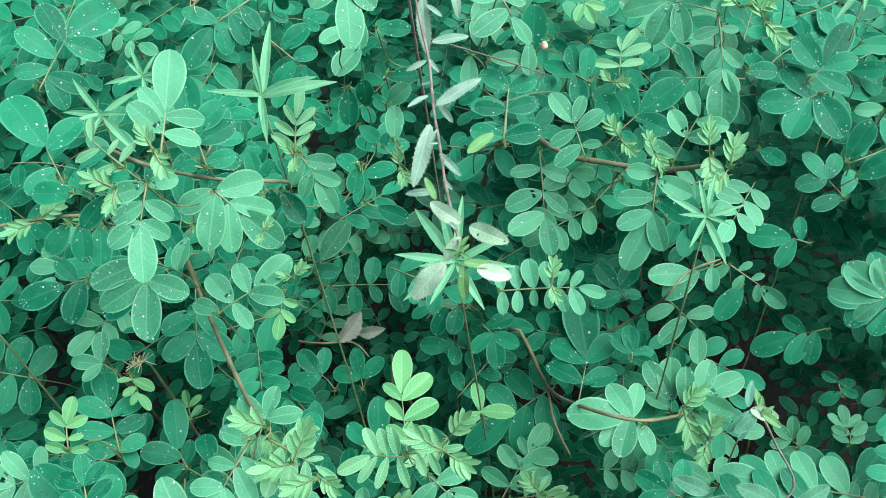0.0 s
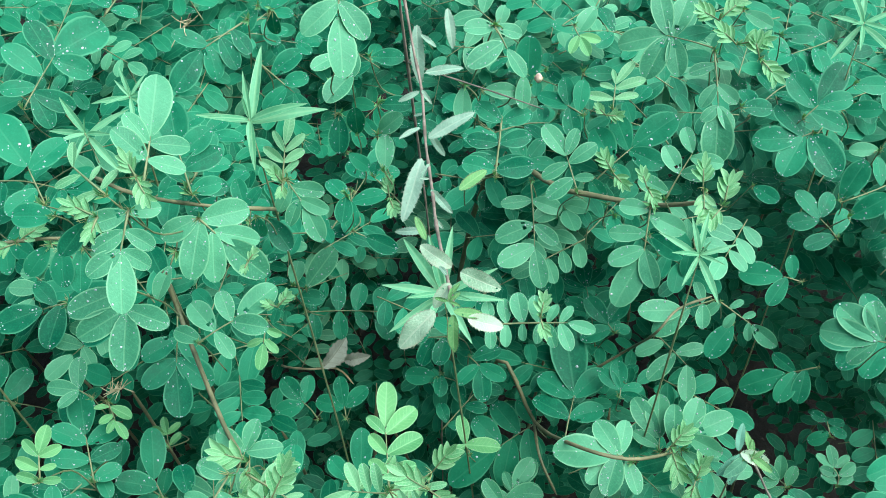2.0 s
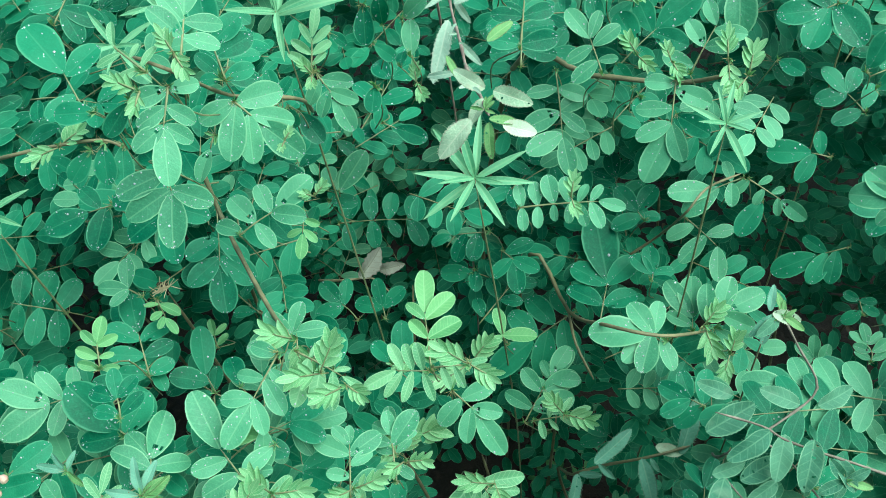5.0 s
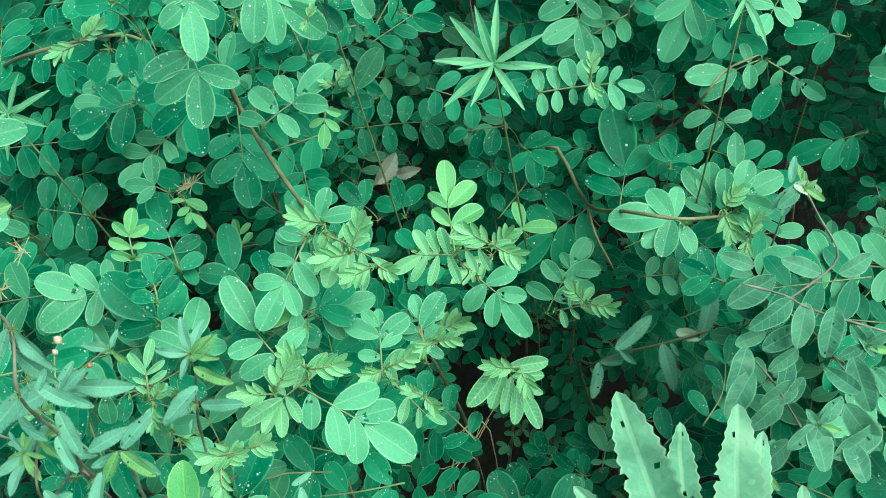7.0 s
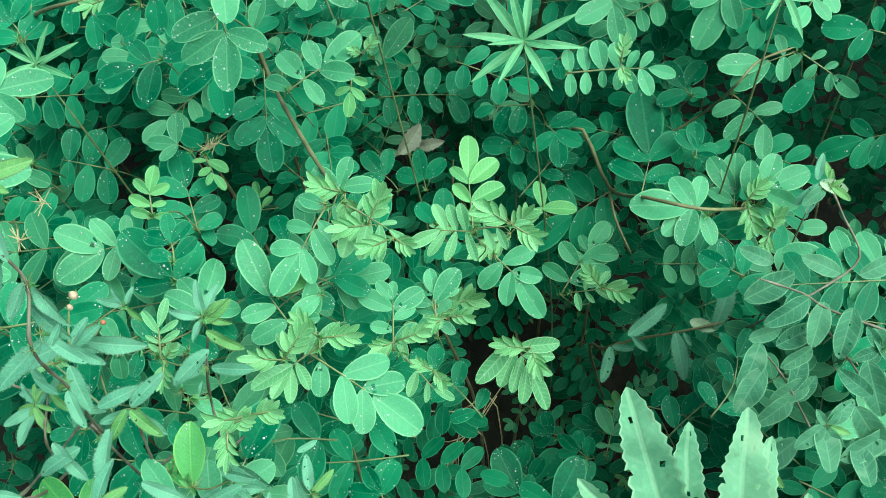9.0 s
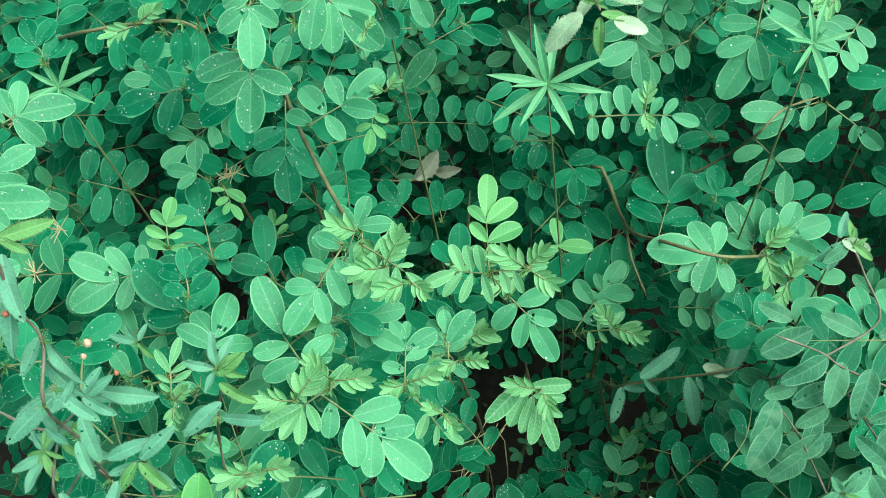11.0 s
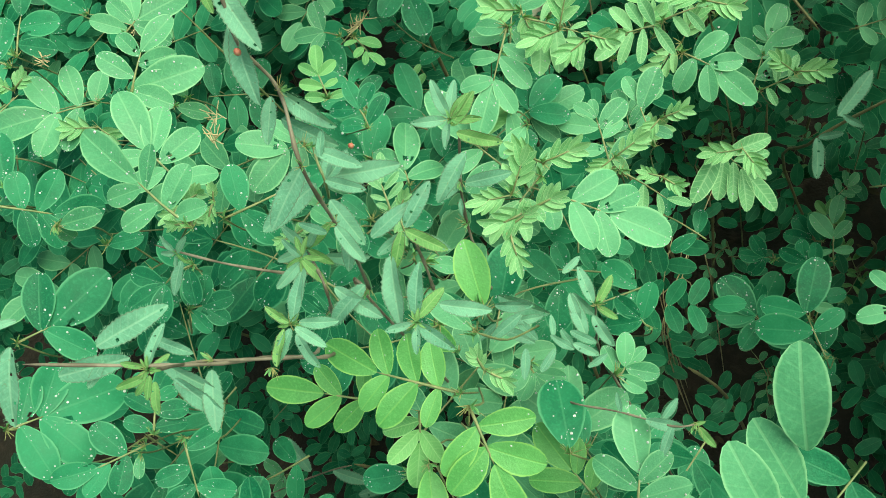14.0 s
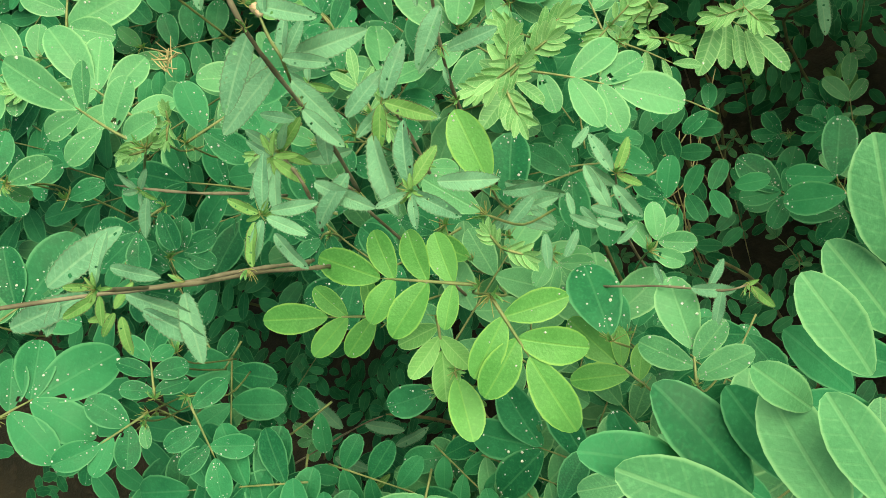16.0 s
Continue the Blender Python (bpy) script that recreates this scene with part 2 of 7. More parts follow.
def leaflet_mesh(name, mat, half, drops, seed, fold, curl, wavy, holes=0, peak=1.30, blunt=0.47):
    bm = bmesh.new()
    grid = add_blade(bm, Matrix(), half, peak, blunt, fold, curl, wavy, 0.0, 14 if holes else 10, 8 if holes else 6, 0, seed, holes)
    r = random.Random(seed + 50)
    for _ in range(drops):
        i, j = r.randrange(1, len(grid) - 1), r.randrange(1, len(grid[0]) - 1)
        p, q = Vector(grid[i][j]), Vector(grid[i + 1][j - 1]) if i + 2 < len(grid) else Vector(grid[i][j])
        add_drop(bm, p.lerp(q, r.random() * 0.9), r.choice((0.007, 0.009, 0.010, 0.012, 0.014, 0.017, 0.024)), 1)
    return to_mesh(name, bm, mat, DEW)


LEAFLETS = {
    "m": [leaflet_mesh("leaflet", LEAF_M, 0.262 + 0.011 * k, (6, 10, 14, 20, 12, 24)[k], k, 0.10 + 0.02 * k, 0.10 + 0.05 * (k % 3), 0.05, 2 if k == 4 else 0) for k in range(6)],
    "l": [leaflet_mesh("leaflet", LEAF_L, 0.24 + 0.010 * k, (8, 14, 5, 20, 10, 16)[k], 20 + k, 0.14 + 0.02 * k, 0.10 + 0.06 * (k % 3), 0.07, 3 if k == 4 else 0) for k in range(6)],
    "y": [leaflet_mesh("leaflet", LEAF_Y, 0.22 + 0.012 * k, (0, 2, 5, 0)[k], 40 + k, 0.25 + 0.08 * k, 0.16, 0.06) for k in range(4)],
    "v": [leaflet_mesh("leaflet", LEAF_V, 0.160 + 0.014 * k, (0, 3, 1, 2)[k], 80 + k, 0.30 + 0.08 * k, 0.16, 0.08) for k in range(4)],
    "b": [leaflet_mesh("leaflet", LEAF_B, 0.235 + 0.012 * k, (0, 2, 4, 1, 3)[k], 60 + k, 0.14 + 0.02 * k, 0.12 + 0.06 * (k % 3), 0.05, 0, 1.2, 0.5) for k in range(5)],
}
PLAIN = {k: [leaflet_mesh("leaflet", mt, 0.200 + 0.014 * j, 0, 140 + j, 0.12, 0.12 + 0.10 * j, 0.11) for j in range(3)] for k, mt in (("m", LEAF_M), ("l", LEAF_L), ("b", LEAF_B))}
EYEWARD = Vector((0.0, -0.62, 0.78)).normalized()


def part(name, me, parent, m=None, label=""):
    """A mesh object under a thing; m is its place in the world."""
    ob = new(name, me)
    ob.parent = parent
    origin = parent.matrix_basis.copy()
    p = parent
    while p.parent:
        p = p.parent
        origin = p.matrix_basis @ origin
    ob.matrix_basis = origin.inverted() @ (m if m is not None else Matrix())
    if label:
        tagged(ob, label)
    return ob


def thing(name, place, label, category, group=""):
    ob = new(name)
    ob.empty_display_size = 0.02
    ob.matrix_basis = Matrix.Translation(place)
    return tagged(ob, label, category, group)


def frame_of(origin, along, normal, size):
    x = along.normalized()
    z = (normal - x * normal.dot(x)).normalized()
    y = z.cross(x)
    m = Matrix((x, y, z)).transposed().to_4x4()
    return Matrix.Translation(origin) @ m @ Matrix.Scale(size, 4)


TOPS = []


TUFTS = []


def tufts():
    """Small tufts of thread-like stipules and opening buds that sit at the nodes; 1 long on local x."""
    if not TUFTS:
        for k in range(4):
            r = random.Random(700 + k)
            bm = bmesh.new()
            for j in range(9):
                v = Vector((r.uniform(0.2, 1), r.uniform(-0.8, 0.8), r.uniform(-0.5, 0.9))).normalized() * r.uniform(0.5, 1.0)
                add_tube(bm, [Vector(), v * 0.55, v + Vector((0.1, 0, 0.1))], 0.035, 0.012, 4, 0)
            for j in range(4):
                v = Vector((r.uniform(0.4, 1), r.uniform(-0.6, 0.6), r.uniform(-0.3, 0.8)))
                add_blade(bm, frame_of(Vector(), v, v.orthogonal(), r.uniform(0.6, 1.1)), 0.13, 1.0, 0.6, 0.9, 0.2, 0, 0, 5, 2, 1, j)
            TUFTS.append(to_mesh("stipule_tuft", bm, TUFT, LEAF_Y))
    return TUFTS


def frond(plant, base, tip, pairs, size, end, tone, facing=None, stem=None, leaves=()):
    """A pinnate leaf: a stalk with pairs of leaflets and one at its end, or with leaves given one by one as (place along the stalk,
    angle from it, length, offset); stem: where its branch comes from."""
    r = random.Random(int(base[0] * 9173) * 31 + int(tip[1] * 7919) + pairs)
    B, T = Vector(base), Vector(tip)
    d = (T - B).normalized()
    length = (T - B).length
    wild = 0.0 if leaves else 1.0
    n = Vector(facing or EYEWARD) + wild * Vector((r.uniform(-0.25, 0.25), r.uniform(-0.2, 0.2), r.uniform(-0.1, 0.1)))
    n = (n - d * n.dot(d)).normalized()
    s = d.cross(n)
    run = length if leaves else max(length - end * 0.96, length * 0.3)
    E = B + d * run
    bend = n * (-0.05 * length) + s * (wild * r.uniform(-0.06, 0.06) * length)
    bm = bmesh.new()
    origin = Matrix.Translation(B)
    add_tube(bm, [Vector(), (E - B) * 0.5 - bend, E - B], 0.0006, 0.0003, 5)
    if leaves:
        TOPS.extend((B + d * length * u + s * off + (d * math.cos(radians(a)) + s * math.sin(radians(a))) * k * 0.5, k * 0.4) for u, a, k, off in leaves)
    else:
        TOPS.append((B.lerp(T, 0.62), length * 0.36))
    stalk = part("compound_leaf", to_mesh("compound_leaf", bm, RACHIS), plant, origin)
    kinds = LEAFLETS[tone]
    start = 0.14 if pairs > 1 else 0.6

    def on(u):
        a = B.lerp(B.lerp(E, 0.5) - bend, u * 2) if u < 0.5 else (B.lerp(E, 0.5) - bend).lerp(E, u * 2 - 1)
        return a

    for i in range(pairs):
        u = start + (0.97 - start) * (i / max(pairs - 1, 1)) if pairs > 1 else 0.85
        for side in (-1, 1):
            a = radians(r.uniform(58, 76) - 14 * u)
            way = d * math.cos(a) + s * side * math.sin(a) + n * r.uniform(-0.12, 0.22)
            turn = n + s * side * r.uniform(-0.30, 0.12) + d * r.uniform(-0.2, 0.2)
            k = size * r.uniform(0.88, 1.08) * (0.9 if i == 0 and pairs > 2 else 1.0)
            p = on(min(u + r.uniform(-0.02, 0.02), 0.99)) + way.normalized() * size * 0.03
            part("leaflet", r.choice(kinds), stalk, frame_of(p, way, turn, k))
    for u, a, k, off in leaves:
        way = d * math.cos(radians(a)) + s * math.sin(radians(a)) + n * r.uniform(-0.08, 0.16)
        turn = n + Vector((r.uniform(-0.2, 0.2), r.uniform(-0.2, 0.2), r.uniform(-0.1, 0.1)))
        part("leaflet", r.choice(kinds), stalk, frame_of(on(max(0.0, min(u, 1.0))) + s * off, way, turn, k * 1.02))
    if not leaves:
        part("leaflet", r.choice(kinds), stalk, frame_of(E, T - E + n * 0.08 * end, n + s * r.uniform(-0.2, 0.2), (T - E).length))
    if stem is not None:
        Q = Vector(stem)
        bm = bmesh.new()
        mid = B.lerp(Q, 0.5) + Vector((r.uniform(-1, 1), r.uniform(-1, 1), r.uniform(-1, 1))) * (B - Q).length * 0.1
        add_tube(bm, [Q - B, mid - B, Vector()], 0.0004, 0.0004, 5, 0, 0.1)
        part("twig", to_mesh("twig", bm, RACHIS), plant, origin)
        part("stipule_tuft", r.choice(tufts()), plant, frame_of(B, (B - Q) + d * 0.05, n, 0.0055 * r.uniform(0.7, 1.3)))
    return stalk


def leaflet(plant, base, tip, tone, facing=None):
    """One large leaflet on its own stalk."""
    r = random.Random(int(base[0] * 7919) + int(tip[1] * 9973))
    B, T = Vector(base), Vector(tip)
    n = Vector(facing or EYEWARD) + Vector((r.uniform(-0.2, 0.2), r.uniform(-0.15, 0.15), 0))
    TOPS.append((B.lerp(T, 0.5), (T - B).length * 0.4))
    return part("leaflet", r.choice(PLAIN[tone]), plant, frame_of(B, T - B, n, (T - B).length))


def stem_part(plant, pts, r0, r1, mat=None, name="stem"):
    o = Vector(pts[0])
    bm = bmesh.new()
    add_tube(bm, [Vector(p) - o for p in pts], r0, r1, 7, 0, 0.08, 0.35 if mat in (STEM_R, STEM_P) else 0.12)
    return part(name, to_mesh(name, bm, mat or STEM), plant, Matrix.Translation(o))


PLEATED = []


def young_shoot(plant, place, size, up=None):
    """A growing point: two or three short opening leaves with close pairs of pleated leaflets, round a tuft of threads."""
    if not PLEATED:
        for k in range(3):
            bm = bmesh.new()
            add_blade(bm, Matrix(), 0.175 + 0.02 * k, 1.1, 0.62, 0.32 + 0.10 * k, (-0.1, 0.12, 0.25)[k], 0.12, 0, 9, 4, 0, 520 + k)
            PLEATED.append(to_mesh("opening_leaflet", bm, LEAF_E))
    r = random.Random(int(place[0] * 9999) * 13 + int(place[1] * 9999))
    P, axis = Vector(place), (up or EYEWARD).normalized()
    x = axis.orthogonal().normalized()
    y = axis.cross(x)
    turn = r.uniform(0, 6.283)
    shoot = part("young_shoot", r.choice(tufts()), plant, frame_of(P, x * math.cos(turn) + y * math.sin(turn) + axis * 0.6, axis, size * 0.3))
    for k in range(2):
        a = turn + k * r.uniform(1.8, 3.6)
        way = ((x * math.cos(a) + y * math.sin(a)) + axis * r.uniform(0.15, 0.5)).normalized()
        side = way.cross(axis).normalized()
        run = size * r.uniform(0.55, 0.75) * (1 - 0.25 * k)
        bm = bmesh.new()
        add_tube(bm, [Vector(), way * run * 0.5 + axis * run * 0.08, way * run], 0.0005, 0.0003, 4, 0)
        rachis = part("opening_leaf", to_mesh("opening_leaf", bm, RACHIS), plant, Matrix.Translation(P))
        n = 3
        for j in range(n):
            u = 0.3 + 0.62 * j / (n - 1)
            for s in (-1, 1):
                d = way + side * s * r.uniform(0.7, 0.95) * (1 - 0.15 * j) + axis * r.uniform(0.0, 0.25)
                part("opening_leaflet", r.choice(PLEATED), rachis, frame_of(P + way * run * u, d, axis + side * -s * 0.45, size * r.uniform(0.44, 0.58) * (1 - 0.12 * k)))
        part("opening_leaflet", PLEATED[0], rachis, frame_of(P + way * run, way + axis * 0.2, axis + side * 0.3, size * r.uniform(0.42, 0.58)))
    TOPS.append((P, size * 0.6))
    return shoot


HAIRY = {}


def hairy_leaf(plant, base, tip, tone="s", facing=None):
    """A toothed, softly hairy leaf."""
    r = random.Random(int(base[0] * 7919) + int(tip[1] * 9973))
    if tone not in HAIRY:
        mat = {"n": LEAF_I, "s": LEAF_S, "p": LEAF_P, "t": LEAF_T, "g": LEAF_G}[tone]
        half = {"g": 0.23, "p": 0.22, "n": 0.125}.get(tone, 0.16)
        bite = 0.02 if tone == "g" else 0.045
        HAIRY[tone] = []
        for k in range(5):
            bm = bmesh.new()
            add_blade(bm, Matrix(), half, 0.90, 0.56, 0.22 + 0.05 * k, 0.12 + 0.08 * (k % 3), 0.16, bite, 26, 6, 0, 80 + k, (0, 0, 2, 0, 4)[k])
            rr = random.Random(k)
            for _ in range(70):
                u, sgn = rr.random(), rr.choice((-1, 1))
                w = half * math.sin(math.pi * u ** 0.90) ** 0.56
                o = Vector((u, sgn * w * 0.98, (0.22 + 0.05 * k) * w - (0.12 + 0.08 * (k % 3)) * (u - 0.2) ** 2))
                e = o + Vector((0.02, sgn * 0.035, rr.uniform(-0.01, 0.02)))
                vs = [bm.verts.new(q) for q in (o, o + Vector((0.006, 0, 0)), e)]
                bm.faces.new(vs)
            HAIRY[tone].append(to_mesh("toothed_leaf", bm, mat))
    B, T = Vector(base), Vector(tip)
    n = (facing or EYEWARD) + Vector((r.uniform(-0.35, 0.35), r.uniform(-0.25, 0.25), r.uniform(-0.2, 0.2)))
    TOPS.append((B.lerp(T, 0.5), (T - B).length * 0.35))
    return part("toothed_leaf", r.choice(HAIRY[tone]), plant, frame_of(B, T - B, n, (T - B).length))


def hairy_head(plant, place, size, count=6, tone="s", up=None):
    """The leafy head of a hairy shoot: toothed leaves round a bud cluster."""
    r = random.Random(int(place[0] * 9999) * 7 + int(place[1] * 9999))
    P, axis = Vector(place), (up or EYEWARD).normalized()
    x = axis.orthogonal().normalized()
    y = axis.cross(x)
    for k in range(count):
        a = k * 2.4 + r.uniform(-0.4, 0.4)
        way = (x * math.cos(a) + y * math.sin(a)) + axis * r.uniform(-0.2, 0.35)
        hairy_leaf(plant, P + way * size * 0.06, P + way.normalized() * size * r.uniform(0.7, 1.05), "t" if k % 3 == 2 else tone, axis)
    part("bud_tuft", r.choice(tufts()), plant, frame_of(P, axis, x, size * 0.3))


def node_tuft(plant, place, size):
    r = random.Random(int(place[0] * 9999))
    way = EYEWARD + Vector((r.uniform(-1, 1), r.uniform(-1, 1), 0))
    return part("node_tuft", r.choice(tufts()), plant, frame_of(Vector(place), way, way.orthogonal(), size))


NARROW = []


def narrow_rosette(place, size, count, label, up=None, spin=0.0, turn=2.4):
    """An upright herb seen from above: whorls of narrow leaves on one stem that stands in the soil."""
    P = Vector(place)
    r = random.Random(int(place[0] * 9999) + 5)
    foot = Vector((P.x + r.uniform(-0.03, 0.03), P.y + r.uniform(-0.02, 0.05), 0.0))
    plant = thing("narrow_leaved_herb", foot, label, "herb", "narrow-leaved herbs")
    if not NARROW:
        for k in range(4):
            bm = bmesh.new()
            add_blade(bm, Matrix(), 0.062 + 0.006 * k, 0.8, 0.75, 0.4, 0.08 + 0.08 * k, 0.08, 0, 12, 4, 0, 120 + k)
            NARROW.append(to_mesh("narrow_leaf", bm, LEAF_N))
    TOPS.append((P, size * 0.7))
    stem_part(plant, [foot, P.lerp(foot, 0.5) + Vector((0.01, 0, 0)), P], 0.0008, 0.0006, RACHIS)
    axis = (up or (EYEWARD * 4 + UP)).normalized()
    x = axis.orthogonal().normalized()
    y = axis.cross(x)
    for k in range(count):
        a = spin + k * turn + r.uniform(-0.2, 0.2)
        low = k / count
        way = (x * math.cos(a) + y * math.sin(a)) * (0.6 + 0.4 * low) + axis * (0.55 - 0.6 * low)
        o = P - axis * size * 0.22 * low
        part("narrow_leaf", NARROW[k % 4], plant, frame_of(o, way, axis + way * -0.2, size * (0.35 + 0.7 * low ** 0.5) * r.uniform(0.7, 1.2)))
    return plant


def dry_flower(plant, place, size, way=None, count=14):
    """A spent flower head of dry threads."""
    r = random.Random(int(place[0] * 9999))
    bm = bmesh.new()
    w0 = (way or Vector((0.3, -0.2, 0.4))).normalized()
    for k in range(count):
        u = k / count
        o = w0 * size * (u - 0.5) * 1.3
        v = Vector((r.uniform(-1, 1), r.uniform(-1, 1), r.uniform(-0.4, 1))).normalized() * size * r.uniform(0.3, 0.6)
        add_tube(bm, [o, o + v * 0.6, o + v + w0 * size * 0.1], 0.0003, 0.0002, 4)
    return part("dry_flower_head", to_mesh("dry_flower_head", bm, DRY), plant, Matrix.Translation(place))


def bud(plant, place, size, mat):
    bm = bmesh.new()
    bmesh.ops.create_uvsphere(bm, u_segments=8, v_segments=6, radius=size / 2)
    for v in bm.verts:
        v.co.z *= 1.3
        if v.co.z > 0:
            v.co.x *= 1 - 0.4 * v.co.z / size
            v.co.y *= 1 - 0.4 * v.co.z / size
    for k in range(5):
        a = k * 1.257
        w = Vector((math.cos(a), math.sin(a), 0.7))
        add_blade(bm, frame_of(Vector((0, 0, -size * 0.55)), w, Vector((-math.cos(a), -math.sin(a), 1)), size), 0.22, 0.9, 0.7, 0.2, -0.3, 0, 0, 4, 2, 1, k)
    return part("bud", to_mesh("bud", bm, mat, LEAF_T), plant, Matrix.Translation(place))


# ---- ground ----
bm = bmesh.new()
N = 90
vs = [[None] * (N + 1) for _ in range(N + 1)]
for i in range(N + 1):
    for j in range(N + 1):
        u, v = 2 * i / N - 1, 2 * j / N - 1
        x, y = math.copysign(abs(u) ** 3.5, u) * 400 + u * 1.4, math.copysign(abs(v) ** 3.5, v) * 400 + v * 1.6
        near = 1 if abs(x) < 4 and abs(y) < 4 else 0
        z = near * 0.03 * noise.noise(Vector((x * 5, y * 5, 0))) + near * 0.012 * noise.noise(Vector((x * 23, y * 23, 4))) - 0.01
        vs[i][j] = bm.verts.new((x, y, z))
for i in range(N):
    for j in range(N):
        bm.faces.new((vs[i][j], vs[i + 1][j], vs[i + 1][j + 1], vs[i][j + 1]))
tagged(new("ground", to_mesh("ground", bm, SOIL)), "bare brown soil, coloured nearly black for the shade under the shrubs", "ground", kind="structure")


def lobed_leaf(plant, base, tips):
    """A broad leaf cut into toothed lobes that share one blade."""
    B = Vector(base)
    bm = bmesh.new()
    for k, tip in enumerate(tips):
        v = Vector(tip) - B
        add_blade(bm, frame_of(Vector((0, 0, -0.0015 * k)), v, EYEWARD, v.length), 0.125 if k == 0 else 0.10, 1.05, 0.55, 0.3, 0.10, 0.28, 0.075, 34, 10, 0, 300 + k, 7)
    for v in bm.verts:
        v.co += EYEWARD * 0.0022 * noise.noise(v.co * 140)
    return part("lobed_leaf", to_mesh("lobed_leaf", bm, LEAF_W), plant, Matrix.Translation(B))


def dead_leaf(plant, base, tip):
    B, T = Vector(base), Vector(tip)
    bm = bmesh.new()
    add_blade(bm, frame_of(Vector(), T - B, EYEWARD + Vector((0.5, 0, 0)), (T - B).length), 0.25, 0.9, 0.65, 0.9, 0.5, 0.35, 0.08, 14, 6, 0, 401)
    return part("dry_blade", to_mesh("dry_blade", bm, LEAF_D), plant, Matrix.Translation(B))


def grass_stalk(pts):
    foot = Vector((pts[-1][0], pts[-1][1], -0.012))
    stalk = thing("grass_stalk", foot, "thin dry straw-coloured grass stalk", "grass stalk", "grass stalks")
    stem_part(stalk, [*pts, foot], 0.0004, 0.0006, DRY, "stalk")


# ---- indigo shrubs ----

shrub = thing("indigo_shrub", (-0.248, 0.458, -0.012), "blue-green indigo shrub with rounded dew-covered leaflets", "shrub", "indigo shrubs")
stem_part(shrub, [(-0.248, 0.458, -0.012), (-0.233, 0.448, 0.234), (-0.248, 0.438, 0.480)], 0.002, 0.0012)
frond(shrub, (-0.264, 0.486, 0.713), (-0.250, 0.523, 0.729), 0, 0, 0, "m", (0.401, -0.483, 0.778), (-0.265, 0.513, 0.659), ((0.30, 127, 0.0246, 0), (0.30, 83, 0.0266, 0), (0.40, -124, 0.0215, 0), (0.60, -77, 0.0295, 0), (0.90, 79, 0.0258, 0), (0.90, -55, 0.0289, 0), (1.00, 26, 0.0403, 0),))
frond(shrub, (-0.198, 0.365, 0.750), (-0.210, 0.383, 0.761), 0, 0, 0, "m", (0.225, -0.382, 0.896), (-0.194, 0.388, 0.693), ((0.40, -108, 0.0200, 0), (0.90, 71, 0.0241, 0), (1.00, -10, 0.0366, 0),))
frond(shrub, (-0.265, 0.347, 0.586), (-0.299, 0.346, 0.600), 0, 0, 0, "m", (0.352, -0.468, 0.810), (-0.265, 0.374, 0.532), ((0.20, 110, 0.0244, 0), (0.20, -106, 0.0240, 0), (0.50, 96, 0.0246, 0), (0.50, -91, 0.0249, 0), (0.85, 83, 0.0220, 0), (0.85, -96, 0.0177, 0),))
frond(shrub, (-0.207, 0.368, 0.717), (-0.208, 0.367, 0.716), 0, 0, 0, "m", (0.292, -0.432, 0.853), (-0.211, 0.393, 0.661), ((1.00, 0, 0.0200, 0),))
frond(shrub, (-0.277, 0.298, 0.658), (-0.277, 0.298, 0.659), 0, 0, 0, "l", (0.290, -0.580, 0.762), (-0.288, 0.327, 0.605), ((1.00, 0, 0.0162, 0),))
frond(shrub, (-0.286, 0.299, 0.736), (-0.287, 0.300, 0.737), 0, 0, 0, "m", (0.189, -0.560, 0.807), (-0.286, 0.328, 0.682), ((1.00, 0, 0.0312, 0),))
frond(shrub, (-0.272, 0.344, 0.713), (-0.288, 0.367, 0.724), 2, 0.0169, 0.0190, "m", None, (-0.313, 0.407, 0.656))

shrub = thing("indigo_shrub", (-0.130, 0.382, -0.012), "blue-green indigo shrub with rounded dew-covered leaflets", "shrub", "indigo shrubs")
stem_part(shrub, [(-0.130, 0.382, -0.012), (-0.131, 0.385, 0.221), (-0.147, 0.385, 0.454)], 0.002, 0.0012)
frond(shrub, (-0.095, 0.310, 0.815), (-0.101, 0.323, 0.828), 0, 0, 0, "m", (0.211, -0.615, 0.760), (-0.100, 0.340, 0.763), ((0.10, 89, 0.0135, 0), (0.10, -77, 0.0107, 0), (0.60, 77, 0.0179, 0), (0.90, 63, 0.0172, 0), (1.00, 6, 0.0226, 0),))
frond(shrub, (-0.192, 0.339, 0.702), (-0.205, 0.333, 0.703), 0, 0, 0, "m", (0.248, -0.295, 0.923), (-0.195, 0.360, 0.644), ((0.30, -60, 0.0242, 0), (0.50, 64, 0.0174, 0), (1.00, -4, 0.0245, 0),))
frond(shrub, (-0.114, 0.308, 0.710), (-0.095, 0.321, 0.715), 0, 0, 0, "l", (0.001, -0.350, 0.937), (-0.114, 0.331, 0.652), ((0.10, -123, 0.0160, 0), (0.45, -98, 0.0217, 0), (0.45, 87, 0.0168, 0), (0.85, -78, 0.0179, 0), (0.85, 46, 0.0194, 0), (1.00, -7, 0.0250, 0),))
frond(shrub, (-0.148, 0.368, 0.665), (-0.144, 0.333, 0.650), 0, 0, 0, "m", (0.323, -0.364, 0.874), (-0.159, 0.391, 0.609), ((0.55, 59, 0.0221, 0), (0.55, -50, 0.0219, 0), (0.85, 48, 0.0239, 0), (0.85, -53, 0.0252, 0), (1.00, -5, 0.0281, 0),))
